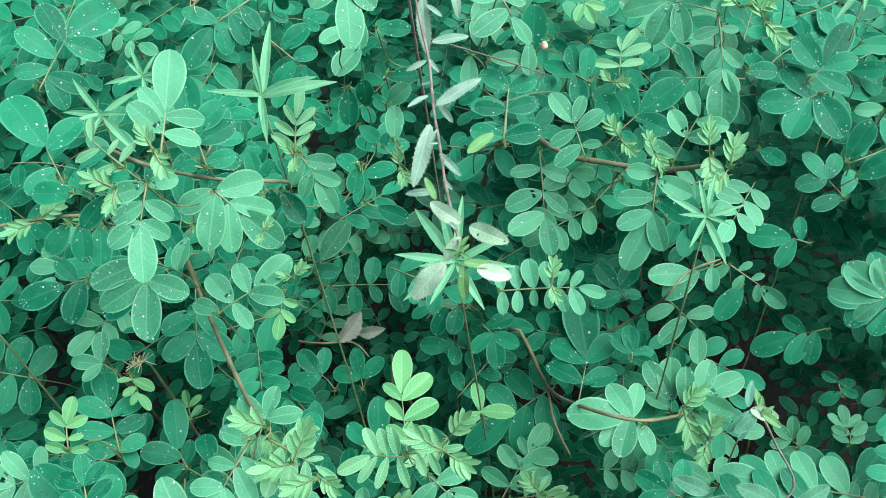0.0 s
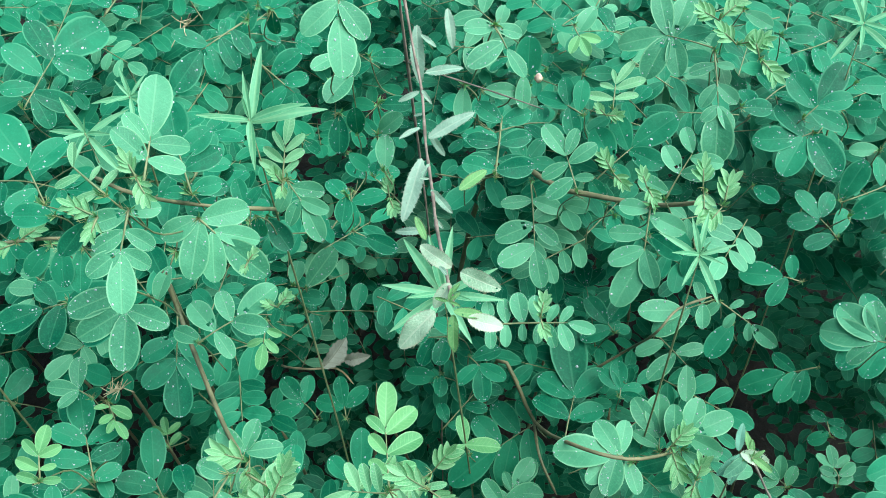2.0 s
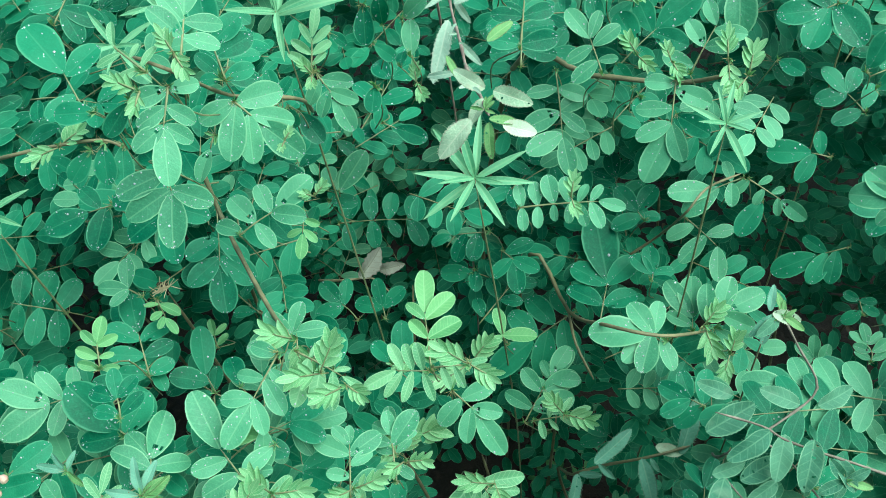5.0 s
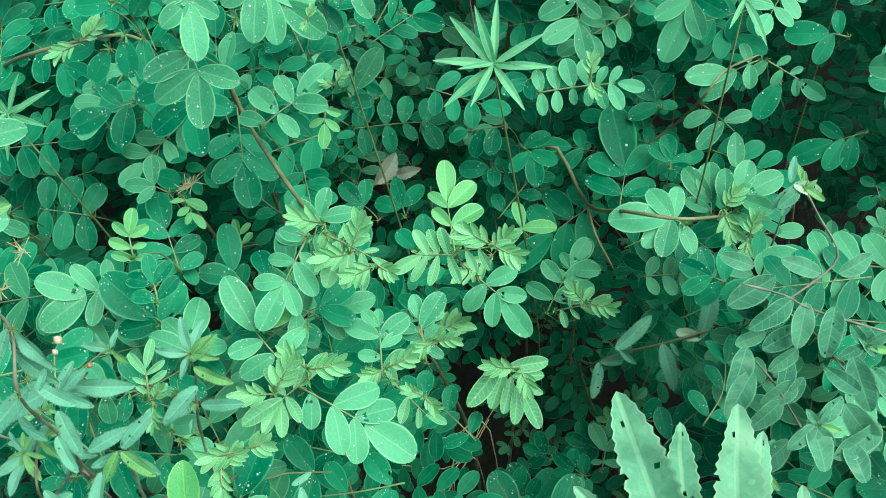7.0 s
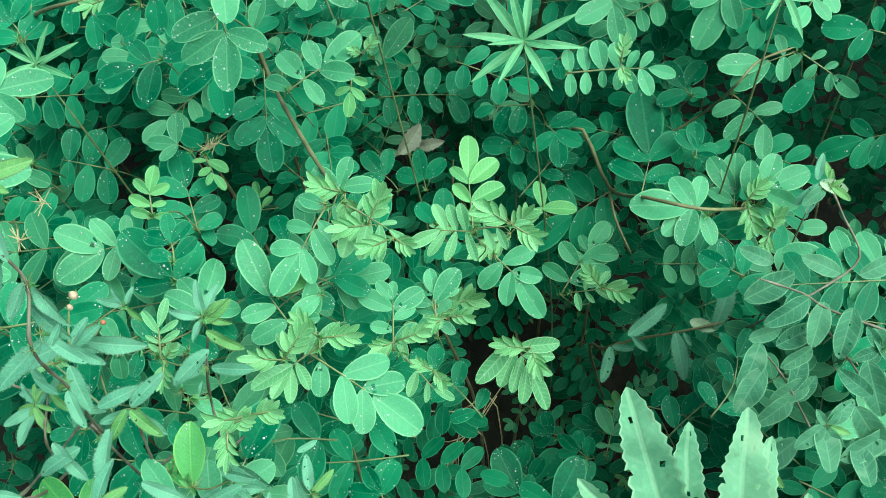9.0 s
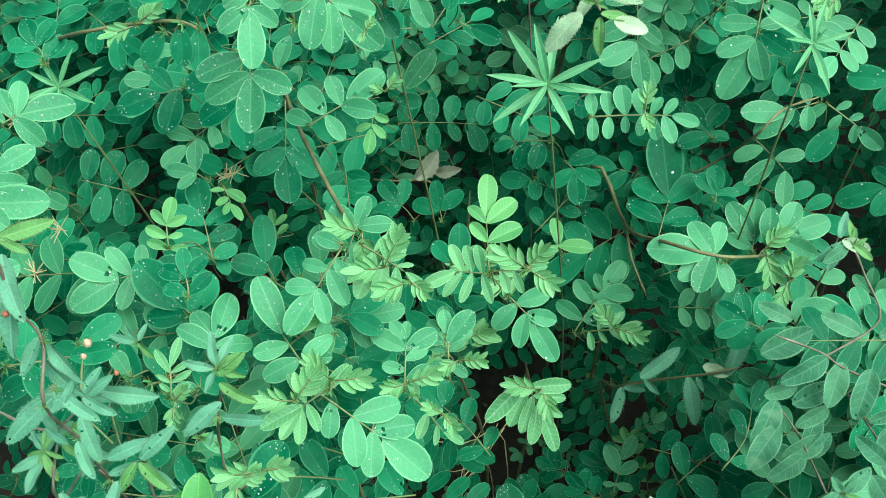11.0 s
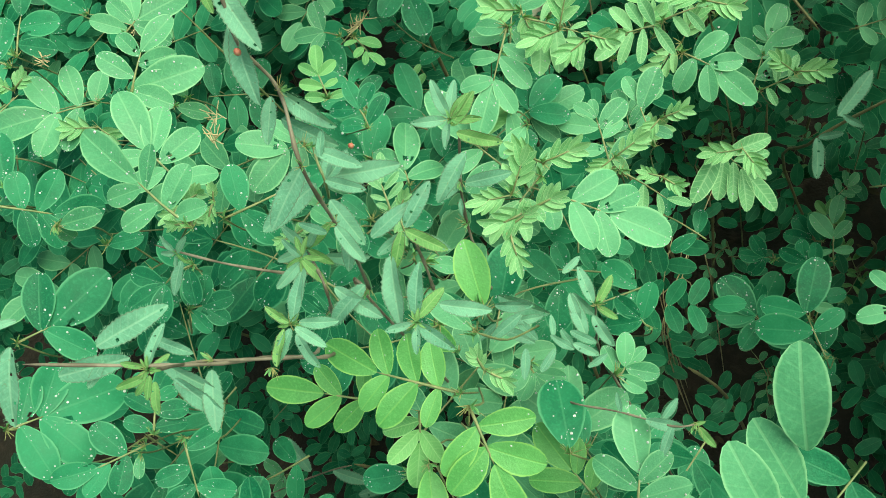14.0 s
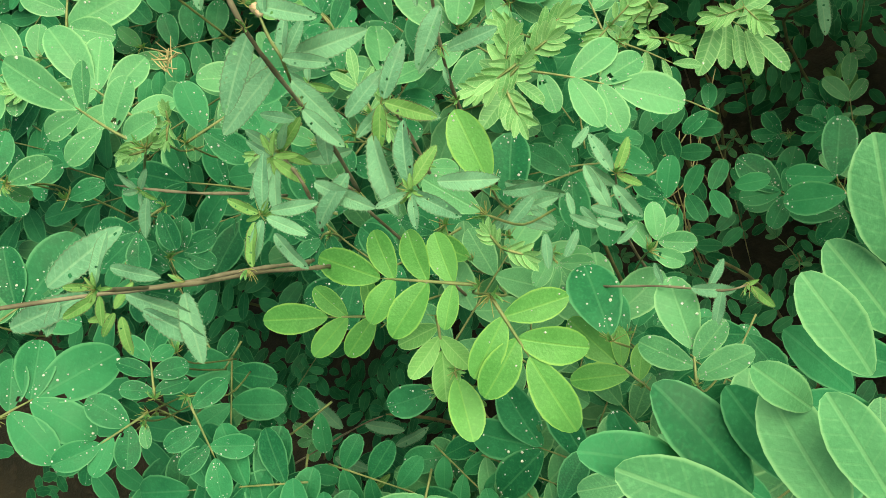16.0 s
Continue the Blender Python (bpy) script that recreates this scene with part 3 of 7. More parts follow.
frond(shrub, (-0.180, 0.303, 0.663), (-0.189, 0.307, 0.666), 0, 0, 0, "l", (0.153, -0.294, 0.944), (-0.186, 0.324, 0.605), ((0.90, -25, 0.0175, 0), (0.90, -76, 0.0136, 0), (1.00, 56, 0.0178, 0),))
frond(shrub, (-0.175, 0.306, 0.657), (-0.169, 0.296, 0.652), 0, 0, 0, "y", (0.454, -0.225, 0.862), (-0.189, 0.324, 0.601), ((0.30, 105, 0.0082, 0), (0.30, -42, 0.0132, 0), (0.70, 76, 0.0086, 0), (0.90, 46, 0.0083, 0), (1.00, -10, 0.0117, 0),))
frond(shrub, (-0.172, 0.325, 0.765), (-0.172, 0.324, 0.764), 0, 0, 0, "m", (0.105, -0.569, 0.816), (-0.170, 0.354, 0.710), ((1.00, 0, 0.0194, 0),))
frond(shrub, (-0.164, 0.327, 0.762), (-0.164, 0.326, 0.761), 0, 0, 0, "m", (0.162, -0.570, 0.806), (-0.165, 0.356, 0.707), ((1.00, 0, 0.0212, 0),))
frond(shrub, (-0.164, 0.318, 0.792), (-0.165, 0.318, 0.792), 0, 0, 0, "m", (0.203, -0.558, 0.805), (-0.174, 0.347, 0.738), ((1.00, 0, 0.0206, 0),))
frond(shrub, (-0.081, 0.344, 0.768), (-0.081, 0.344, 0.767), 0, 0, 0, "m", (0.115, -0.604, 0.789), (-0.081, 0.375, 0.714), ((1.00, 0, 0.0154, 0),))
frond(shrub, (-0.100, 0.357, 0.778), (-0.099, 0.357, 0.779), 0, 0, 0, "m", (0.247, -0.512, 0.823), (-0.109, 0.384, 0.724), ((1.00, 0, 0.0118, 0),))
frond(shrub, (-0.152, 0.338, 0.733), (-0.150, 0.317, 0.721), 0, 0, 0, "m", None, (-0.179, 0.403, 0.673), ((1.02, -2, 0.0277, -0.0000), (0.96, 59, 0.0258, 0.0009), (0.91, -70, 0.0211, -0.0008), (0.45, 77, 0.0294, 0.0010),))
frond(shrub, (-0.082, 0.336, 0.771), (-0.090, 0.355, 0.782), 1, 0.0142, 0.0159, "m", None, (-0.104, 0.407, 0.713))
frond(shrub, (-0.111, 0.345, 0.786), (-0.101, 0.369, 0.800), 2, 0.0169, 0.0190, "m", None, (-0.136, 0.416, 0.732))
frond(shrub, (-0.166, 0.329, 0.567), (-0.172, 0.346, 0.576), 2, 0.0106, 0.0119, "y", None, (-0.189, 0.382, 0.495))
frond(shrub, (-0.105, 0.321, 0.556), (-0.087, 0.338, 0.565), 1, 0.0212, 0.0238, "m", None, (-0.124, 0.374, 0.482))

shrub = thing("indigo_shrub", (-0.067, 0.433, -0.012), "blue-green indigo shrub with rounded dew-covered leaflets", "shrub", "indigo shrubs")
stem_part(shrub, [(-0.067, 0.433, -0.012), (-0.065, 0.439, 0.225), (-0.050, 0.452, 0.462)], 0.002, 0.0012)
frond(shrub, (-0.091, 0.430, 0.822), (-0.112, 0.410, 0.817), 0, 0, 0, "m", (0.374, -0.551, 0.746), (-0.103, 0.459, 0.769), ((0.35, -89, 0.0150, 0), (0.60, -81, 0.0174, 0), (0.85, -70, 0.0169, 0), (0.85, 52, 0.0180, 0), (1.00, -21, 0.0240, 0),))
frond(shrub, (-0.074, 0.377, 0.760), (-0.073, 0.391, 0.772), 0, 0, 0, "v", (0.322, -0.608, 0.726), (-0.091, 0.407, 0.709), ((0.20, -67, 0.0137, 0), (0.20, 46, 0.0106, 0), (0.50, -60, 0.0128, 0), (0.50, 51, 0.0130, 0), (0.80, -33, 0.0121, 0), (0.80, 43, 0.0140, 0), (1.00, 7, 0.0173, 0),))
frond(shrub, (-0.073, 0.381, 0.757), (-0.063, 0.371, 0.748), 0, 0, 0, "l", (-0.015, -0.678, 0.735), (-0.070, 0.413, 0.705), ((0.30, 64, 0.0146, 0), (0.30, -45, 0.0173, 0), (0.75, 57, 0.0149, 0), (0.75, -31, 0.0164, 0), (1.00, 9, 0.0207, 0),))
frond(shrub, (-0.099, 0.461, 0.772), (-0.077, 0.445, 0.763), 0, 0, 0, "m", (-0.074, -0.605, 0.793), (-0.102, 0.491, 0.719), ((0.40, -78, 0.0206, 0), (0.70, -50, 0.0151, 0), (0.80, 94, 0.0188, 0), (1.00, 17, 0.0160, 0),))
frond(shrub, (-0.028, 0.346, 0.899), (-0.028, 0.335, 0.889), 0, 0, 0, "l", (0.269, -0.683, 0.679), (-0.036, 0.378, 0.849), ((0.60, 46, 0.0187, 0), (0.60, -39, 0.0177, 0), (1.00, -6, 0.0235, 0),))
frond(shrub, (-0.125, 0.547, 0.431), (-0.048, 0.551, 0.429), 0, 0, 0, "m", (0.040, -0.373, 0.927), (-0.121, 0.570, 0.373), ((0.10, 82, 0.0254, 0), (0.10, -72, 0.0224, 0), (0.40, 83, 0.0259, 0), (0.40, -94, 0.0241, 0), (0.60, 60, 0.0194, 0), (0.60, -80, 0.0261, 0), (0.85, 63, 0.0278, 0), (0.85, -76, 0.0248, 0),))
frond(shrub, (0.024, 0.422, 0.545), (0.033, 0.413, 0.544), 0, 0, 0, "m", (-0.100, -0.291, 0.952), (0.029, 0.443, 0.487), ((0.30, -64, 0.0216, 0), (0.80, 91, 0.0201, 0), (0.80, -15, 0.0222, 0), (1.00, 40, 0.0244, 0),))
frond(shrub, (0.016, 0.429, 0.558), (-0.013, 0.431, 0.553), 0, 0, 0, "m", (-0.201, -0.458, 0.866), (0.026, 0.455, 0.502), ((0.30, -77, 0.0206, 0), (0.60, -65, 0.0217, 0), (1.00, -21, 0.0157, 0),))
frond(shrub, (-0.086, 0.376, 0.734), (-0.085, 0.375, 0.733), 0, 0, 0, "m", (0.287, -0.512, 0.810), (-0.095, 0.403, 0.679), ((1.00, 0, 0.0206, 0),))
frond(shrub, (-0.088, 0.468, 0.803), (-0.088, 0.468, 0.802), 0, 0, 0, "m", (-0.020, -0.786, 0.618), (-0.098, 0.504, 0.755), ((1.00, 0, 0.0156, 0),))
frond(shrub, (-0.095, 0.468, 0.805), (-0.096, 0.467, 0.804), 0, 0, 0, "m", (0.343, -0.621, 0.705), (-0.118, 0.498, 0.754), ((1.00, 0, 0.0168, 0),))
frond(shrub, (-0.042, 0.445, 0.778), (-0.043, 0.443, 0.778), 0, 0, 0, "l", (0.098, -0.525, 0.845), (-0.047, 0.473, 0.723), ((1.00, 0, 0.0252, 0),))
frond(shrub, (-0.035, 0.406, 0.826), (-0.035, 0.405, 0.825), 0, 0, 0, "l", (0.084, -0.762, 0.642), (-0.046, 0.441, 0.777), ((1.00, 0, 0.0152, 0),))
frond(shrub, (-0.041, 0.402, 0.822), (-0.042, 0.401, 0.822), 0, 0, 0, "l", (0.053, -0.646, 0.761), (-0.051, 0.434, 0.769), ((1.00, 0, 0.0160, 0),))
frond(shrub, (-0.043, 0.416, 0.822), (-0.044, 0.416, 0.821), 0, 0, 0, "m", (-0.000, -0.738, 0.675), (-0.048, 0.451, 0.772), ((1.00, 0, 0.0147, 0),))
frond(shrub, (-0.028, 0.412, 0.813), (-0.027, 0.412, 0.813), 0, 0, 0, "m", (-0.039, -0.698, 0.715), (-0.016, 0.445, 0.761), ((1.00, 0, 0.0161, 0),))
frond(shrub, (-0.027, 0.420, 0.776), (-0.026, 0.420, 0.776), 0, 0, 0, "m", (0.023, -0.486, 0.874), (-0.024, 0.447, 0.720), ((1.00, 0, 0.0171, 0),))
frond(shrub, (-0.023, 0.381, 0.789), (-0.022, 0.381, 0.790), 0, 0, 0, "l", (0.082, -0.507, 0.858), (-0.021, 0.408, 0.734), ((1.00, 0, 0.0163, 0),))
frond(shrub, (-0.038, 0.413, 0.760), (-0.038, 0.413, 0.761), 0, 0, 0, "m", (0.001, -0.539, 0.842), (-0.047, 0.441, 0.705), ((1.00, 0, 0.0190, 0),))
frond(shrub, (-0.048, 0.420, 0.770), (-0.048, 0.419, 0.769), 0, 0, 0, "m", (-0.024, -0.734, 0.679), (-0.058, 0.454, 0.720), ((1.00, 0, 0.0203, 0),))
frond(shrub, (-0.019, 0.369, 0.774), (-0.019, 0.370, 0.775), 0, 0, 0, "l", (0.034, -0.448, 0.893), (-0.025, 0.395, 0.718), ((1.00, 0, 0.0176, 0),))
frond(shrub, (-0.044, 0.406, 0.754), (-0.043, 0.406, 0.753), 0, 0, 0, "m", (0.086, -0.621, 0.779), (-0.041, 0.437, 0.700), ((1.00, 0, 0.0147, 0),))
frond(shrub, (-0.029, 0.398, 0.743), (-0.029, 0.399, 0.743), 0, 0, 0, "m", (-0.067, -0.621, 0.781), (-0.017, 0.429, 0.689), ((1.00, 0, 0.0124, 0),))
frond(shrub, (-0.068, 0.408, 0.762), (-0.067, 0.408, 0.761), 0, 0, 0, "m", (0.196, -0.567, 0.800), (-0.085, 0.437, 0.708), ((1.00, 0, 0.0123, 0),))
frond(shrub, (-0.055, 0.448, 0.767), (-0.056, 0.448, 0.766), 0, 0, 0, "m", (-0.095, -0.567, 0.818), (-0.063, 0.477, 0.712), ((1.00, 0, 0.0147, 0),))
frond(shrub, (-0.044, 0.390, 0.737), (-0.044, 0.389, 0.737), 0, 0, 0, "m", (0.142, -0.406, 0.903), (-0.052, 0.415, 0.680), ((1.00, 0, 0.0190, 0),))
frond(shrub, (-0.094, 0.454, 0.578), (-0.093, 0.455, 0.579), 0, 0, 0, "l", (0.274, -0.495, 0.824), (-0.113, 0.480, 0.523), ((1.00, 0, 0.0338, 0),))
frond(shrub, (-0.104, 0.457, 0.564), (-0.102, 0.457, 0.564), 0, 0, 0, "m", (-0.024, -0.502, 0.864), (-0.092, 0.484, 0.508), ((1.00, 0, 0.0193, 0),))
frond(shrub, (-0.103, 0.455, 0.579), (-0.103, 0.456, 0.579), 0, 0, 0, "l", (0.190, -0.563, 0.804), (-0.112, 0.484, 0.525), ((1.00, 0, 0.0232, 0),))
frond(shrub, (0.003, 0.418, 0.524), (0.001, 0.418, 0.524), 0, 0, 0, "m", (-0.046, -0.559, 0.828), (0.012, 0.447, 0.469), ((1.00, 0, 0.0233, 0),))
frond(shrub, (0.004, 0.420, 0.525), (0.004, 0.419, 0.525), 0, 0, 0, "m", (0.118, -0.542, 0.832), (-0.008, 0.448, 0.470), ((1.00, 0, 0.0182, 0),))
frond(shrub, (-0.054, 0.461, 0.672), (-0.051, 0.436, 0.658), 0, 0.0250, 0.0248, "m", None, (-0.061, 0.529, 0.614))
frond(shrub, (-0.043, 0.389, 0.710), (-0.017, 0.380, 0.704), 0, 0.0232, 0.0248, "m", None, (-0.051, 0.461, 0.650))
frond(shrub, (-0.087, 0.397, 0.494), (-0.116, 0.423, 0.509), 1, 0.0220, 0.0246, "m", None, (-0.096, 0.453, 0.421))
frond(shrub, (-0.066, 0.398, 0.494), (-0.073, 0.426, 0.509), 1, 0.0220, 0.0246, "m", None, (-0.074, 0.454, 0.421))

shrub = thing("indigo_shrub", (0.100, 0.536, -0.012), "blue-green indigo shrub with rounded dew-covered leaflets", "shrub", "indigo shrubs")
stem_part(shrub, [(0.100, 0.536, -0.012), (0.085, 0.537, 0.233), (0.100, 0.528, 0.477)], 0.002, 0.0012)
frond(shrub, (0.062, 0.469, 0.675), (0.065, 0.430, 0.652), 0, 0, 0, "l", (0.078, -0.486, 0.870), (0.066, 0.496, 0.618), ((0.30, 85, 0.0199, 0), (0.30, -68, 0.0194, 0), (0.65, 71, 0.0256, 0), (0.65, -49, 0.0197, 0), (0.95, 65, 0.0263, 0), (1.00, -7, 0.0248, 0),))
frond(shrub, (0.087, 0.425, 0.707), (0.080, 0.444, 0.720), 0, 0, 0, "l", (-0.156, -0.593, 0.790), (0.080, 0.455, 0.654), ((0.40, -110, 0.0193, 0), (0.40, 106, 0.0118, 0), (0.80, -101, 0.0178, 0), (0.80, 73, 0.0192, 0), (1.00, -19, 0.0227, 0), (1.00, 39, 0.0168, 0),))
frond(shrub, (0.093, 0.479, 0.721), (0.081, 0.488, 0.723), 0, 0, 0, "m", (-0.265, -0.501, 0.824), (0.107, 0.506, 0.666), ((0.30, 64, 0.0202, 0), (0.80, 48, 0.0189, 0), (0.80, -135, 0.0204, 0), (1.00, -10, 0.0192, 0),))
frond(shrub, (0.170, 0.505, 0.754), (0.141, 0.515, 0.756), 0, 0, 0, "l", (-0.186, -0.620, 0.762), (0.181, 0.535, 0.702), ((0.85, -117, 0.0238, 0), (0.85, 92, 0.0259, 0), (0.95, -79, 0.0285, 0), (0.95, 61, 0.0284, 0), (1.00, -24, 0.0288, 0),))
frond(shrub, (0.100, 0.457, 0.685), (0.125, 0.475, 0.700), 0, 0, 0, "m", (-0.204, -0.448, 0.871), (0.102, 0.482, 0.629), ((0.50, -71, 0.0279, 0), (0.50, 92, 0.0145, 0), (0.90, -66, 0.0272, 0), (0.90, 72, 0.0237, 0), (1.00, 9, 0.0324, 0),))
frond(shrub, (0.110, 0.483, 0.723), (0.112, 0.497, 0.732), 0, 0, 0, "v", (-0.077, -0.545, 0.835), (0.111, 0.511, 0.668), ((0.40, -87, 0.0172, 0), (0.40, 70, 0.0156, 0), (0.80, -76, 0.0099, 0), (0.80, 66, 0.0192, 0), (1.00, -16, 0.0097, 0), (1.00, 31, 0.0188, 0),))
frond(shrub, (0.128, 0.435, 0.558), (0.123, 0.442, 0.561), 0, 0, 0, "m", (-0.026, -0.389, 0.921), (0.121, 0.458, 0.500), ((0.50, -78, 0.0234, 0), (0.50, 125, 0.0138, 0), (1.00, -6, 0.0234, 0), (1.00, 69, 0.0232, 0),))
frond(shrub, (0.054, 0.441, 0.773), (0.054, 0.442, 0.775), 0, 0, 0, "m", (-0.085, -0.741, 0.666), (0.055, 0.476, 0.723), ((1.00, 0, 0.0253, 0),))
frond(shrub, (0.069, 0.516, 0.727), (0.070, 0.515, 0.727), 0, 0, 0, "m", (-0.140, -0.762, 0.633), (0.085, 0.551, 0.678), ((1.00, 0, 0.0128, 0),))
frond(shrub, (0.110, 0.447, 0.676), (0.109, 0.448, 0.677), 0, 0, 0, "m", (-0.296, -0.609, 0.736), (0.119, 0.478, 0.624), ((1.00, 0, 0.0170, 0),))
frond(shrub, (0.110, 0.428, 0.687), (0.110, 0.427, 0.687), 0, 0, 0, "m", (0.079, -0.496, 0.865), (0.101, 0.455, 0.631), ((1.00, 0, 0.0210, 0),))
frond(shrub, (0.179, 0.500, 0.784), (0.180, 0.499, 0.784), 0, 0, 0, "l", (-0.025, -0.619, 0.785), (0.181, 0.530, 0.731), ((1.00, 0, 0.0184, 0),))
frond(shrub, (0.093, 0.513, 0.728), (0.094, 0.513, 0.728), 0, 0, 0, "m", (-0.123, -0.546, 0.829), (0.107, 0.542, 0.673), ((1.00, 0, 0.0192, 0),))
frond(shrub, (0.039, 0.456, 0.689), (0.042, 0.493, 0.709), 0, 0, 0, "m", None, (0.050, 0.531, 0.632), ((0.63, -89, 0.0217, -0.0014), (0.59, 78, 0.0202, 0.0002), (0.27, -102, 0.0201, -0.0000), (0.27, 95, 0.0224, -0.0000), (0.90, 66, 0.0152, 0.0004), (0.90, -77, 0.0144, -0.0003),))
frond(shrub, (0.101, 0.524, 0.777), (0.086, 0.504, 0.766), 0, 0.0233, 0.0228, "l", None, (0.116, 0.602, 0.734))
frond(shrub, (0.083, 0.503, 0.771), (0.092, 0.486, 0.761), 1, 0.0122, 0.0136, "y", None, (0.096, 0.582, 0.726))
frond(shrub, (0.055, 0.482, 0.671), (0.071, 0.502, 0.681), 1, 0.0210, 0.0236, "m", None, (0.066, 0.556, 0.615))

shrub = thing("indigo_shrub", (0.176, 0.470, -0.012), "light green indigo shrub with dew drops on its leaflets", "shrub", "indigo shrubs")
stem_part(shrub, [(0.176, 0.470, -0.012), (0.157, 0.455, 0.196), (0.158, 0.453, 0.405)], 0.002, 0.0012)
frond(shrub, (0.159, 0.469, 0.778), (0.161, 0.443, 0.759), 0, 0, 0, "l", (-0.065, -0.584, 0.809), (0.172, 0.499, 0.724), ((0.25, 76, 0.0150, 0), (0.25, -78, 0.0103, 0), (0.60, 39, 0.0150, 0), (0.60, -42, 0.0154, 0), (0.97, 49, 0.0123, 0), (0.97, -24, 0.0162, 0), (1.00, 6, 0.0311, 0),))
frond(shrub, (0.131, 0.399, 0.729), (0.145, 0.416, 0.749), 0, 0, 0, "l", (-0.328, -0.574, 0.750), (0.151, 0.428, 0.677), ((0.15, -92, 0.0186, 0), (0.55, -57, 0.0174, 0), (0.55, 61, 0.0183, 0), (0.90, 73, 0.0179, 0), (1.00, -47, 0.0152, 0),))
frond(shrub, (0.121, 0.388, 0.736), (0.118, 0.369, 0.718), 0, 0, 0, "l", (-0.221, -0.638, 0.737), (0.119, 0.419, 0.683), ((0.10, 93, 0.0164, 0), (0.20, -71, 0.0207, 0), (0.60, 85, 0.0198, 0), (0.90, 62, 0.0205, 0), (0.90, -21, 0.0216, 0), (1.00, 21, 0.0327, 0),))
frond(shrub, (0.180, 0.409, 0.631), (0.160, 0.403, 0.627), 0, 0, 0, "l", (-0.054, -0.452, 0.890), (0.179, 0.434, 0.575), ((0.40, -66, 0.0160, 0), (0.40, 97, 0.0143, 0), (0.80, -16, 0.0282, 0), (1.00, 17, 0.0283, 0),))
frond(shrub, (0.152, 0.423, 0.576), (0.172, 0.401, 0.570), 0, 0, 0, "l", (-0.106, -0.359, 0.927), (0.160, 0.445, 0.518), ((0.30, 110, 0.0206, 0), (0.65, 88, 0.0263, 0), (0.65, -61, 0.0201, 0), (1.00, 45, 0.0240, 0),))
frond(shrub, (0.182, 0.406, 0.633), (0.200, 0.390, 0.630), 0, 0, 0, "l", (-0.382, -0.534, 0.754), (0.198, 0.434, 0.580), ((0.05, 106, 0.0138, 0), (0.30, -65, 0.0099, 0), (0.50, 89, 0.0115, 0), (0.70, -56, 0.0085, 0), (0.90, 58, 0.0113, 0), (1.00, 6, 0.0190, 0),))
frond(shrub, (0.246, 0.323, 0.703), (0.237, 0.327, 0.700), 0, 0, 0, "l", (-0.429, -0.350, 0.833), (0.248, 0.346, 0.648), ((0.80, 71, 0.0225, 0), (0.90, 37, 0.0275, 0), (1.00, 6, 0.0294, 0), (1.00, -45, 0.0186, 0),))
frond(shrub, (0.157, 0.343, 0.560), (0.169, 0.350, 0.566), 0, 0, 0, "l", (-0.176, -0.416, 0.892), (0.164, 0.368, 0.503), ((0.10, -52, 0.0264, 0), (0.80, -35, 0.0259, 0), (0.80, 65, 0.0234, 0), (1.00, 12, 0.0283, 0),))
frond(shrub, (0.150, 0.345, 0.550), (0.151, 0.354, 0.553), 0, 0, 0, "l", (-0.297, -0.261, 0.919), (0.156, 0.365, 0.493), ((0.40, -64, 0.0190, 0), (1.00, -35, 0.0309, 0), (1.00, -4, 0.0293, 0),))
frond(shrub, (0.127, 0.383, 0.555), (0.128, 0.388, 0.558), 0, 0, 0, "m", (-0.226, -0.467, 0.855), (0.141, 0.409, 0.499), ((0.50, 98, 0.0154, 0), (1.00, -16, 0.0196, 0), (1.00, 75, 0.0144, 0), (1.00, -57, 0.0191, 0),))
frond(shrub, (0.133, 0.422, 0.676), (0.134, 0.421, 0.676), 0, 0, 0, "m", (-0.354, -0.494, 0.795), (0.146, 0.449, 0.622), ((1.00, 0, 0.0238, 0),))
frond(shrub, (0.194, 0.444, 0.698), (0.195, 0.443, 0.698), 0, 0, 0, "m", (-0.341, -0.594, 0.728), (0.194, 0.473, 0.646), ((1.00, 0, 0.0176, 0),))
frond(shrub, (0.195, 0.405, 0.614), (0.194, 0.404, 0.613), 0, 0, 0, "m", (-0.226, -0.462, 0.858), (0.213, 0.431, 0.558), ((1.00, 0, 0.0268, 0),))
frond(shrub, (0.164, 0.347, 0.551), (0.165, 0.346, 0.551), 0, 0, 0, "l", (-0.157, -0.214, 0.964), (0.160, 0.366, 0.492), ((1.00, 0, 0.0212, 0),))

shrub = thing("indigo_shrub", (0.051, 0.390, -0.012), "light green indigo shrub with dew drops on its leaflets", "shrub", "indigo shrubs")
stem_part(shrub, [(0.051, 0.390, -0.012), (0.064, 0.404, 0.157), (0.069, 0.402, 0.327)], 0.002, 0.0012)
frond(shrub, (0.035, 0.341, 0.800), (0.038, 0.362, 0.818), 0, 0, 0, "m", (0.066, -0.656, 0.752), (0.021, 0.373, 0.748), ((0.10, -84, 0.0156, 0), (0.10, 74, 0.0180, 0), (0.55, -89, 0.0148, 0), (0.55, 68, 0.0149, 0), (0.90, -59, 0.0145, 0), (0.90, 63, 0.0138, 0),))
frond(shrub, (0.033, 0.377, 0.857), (0.039, 0.369, 0.850), 0, 0, 0, "l", (0.209, -0.554, 0.806), (0.023, 0.405, 0.803), ((0.10, -54, 0.0125, 0), (0.10, 113, 0.0141, 0), (0.70, 82, 0.0195, 0), (1.00, -8, 0.0140, 0),))
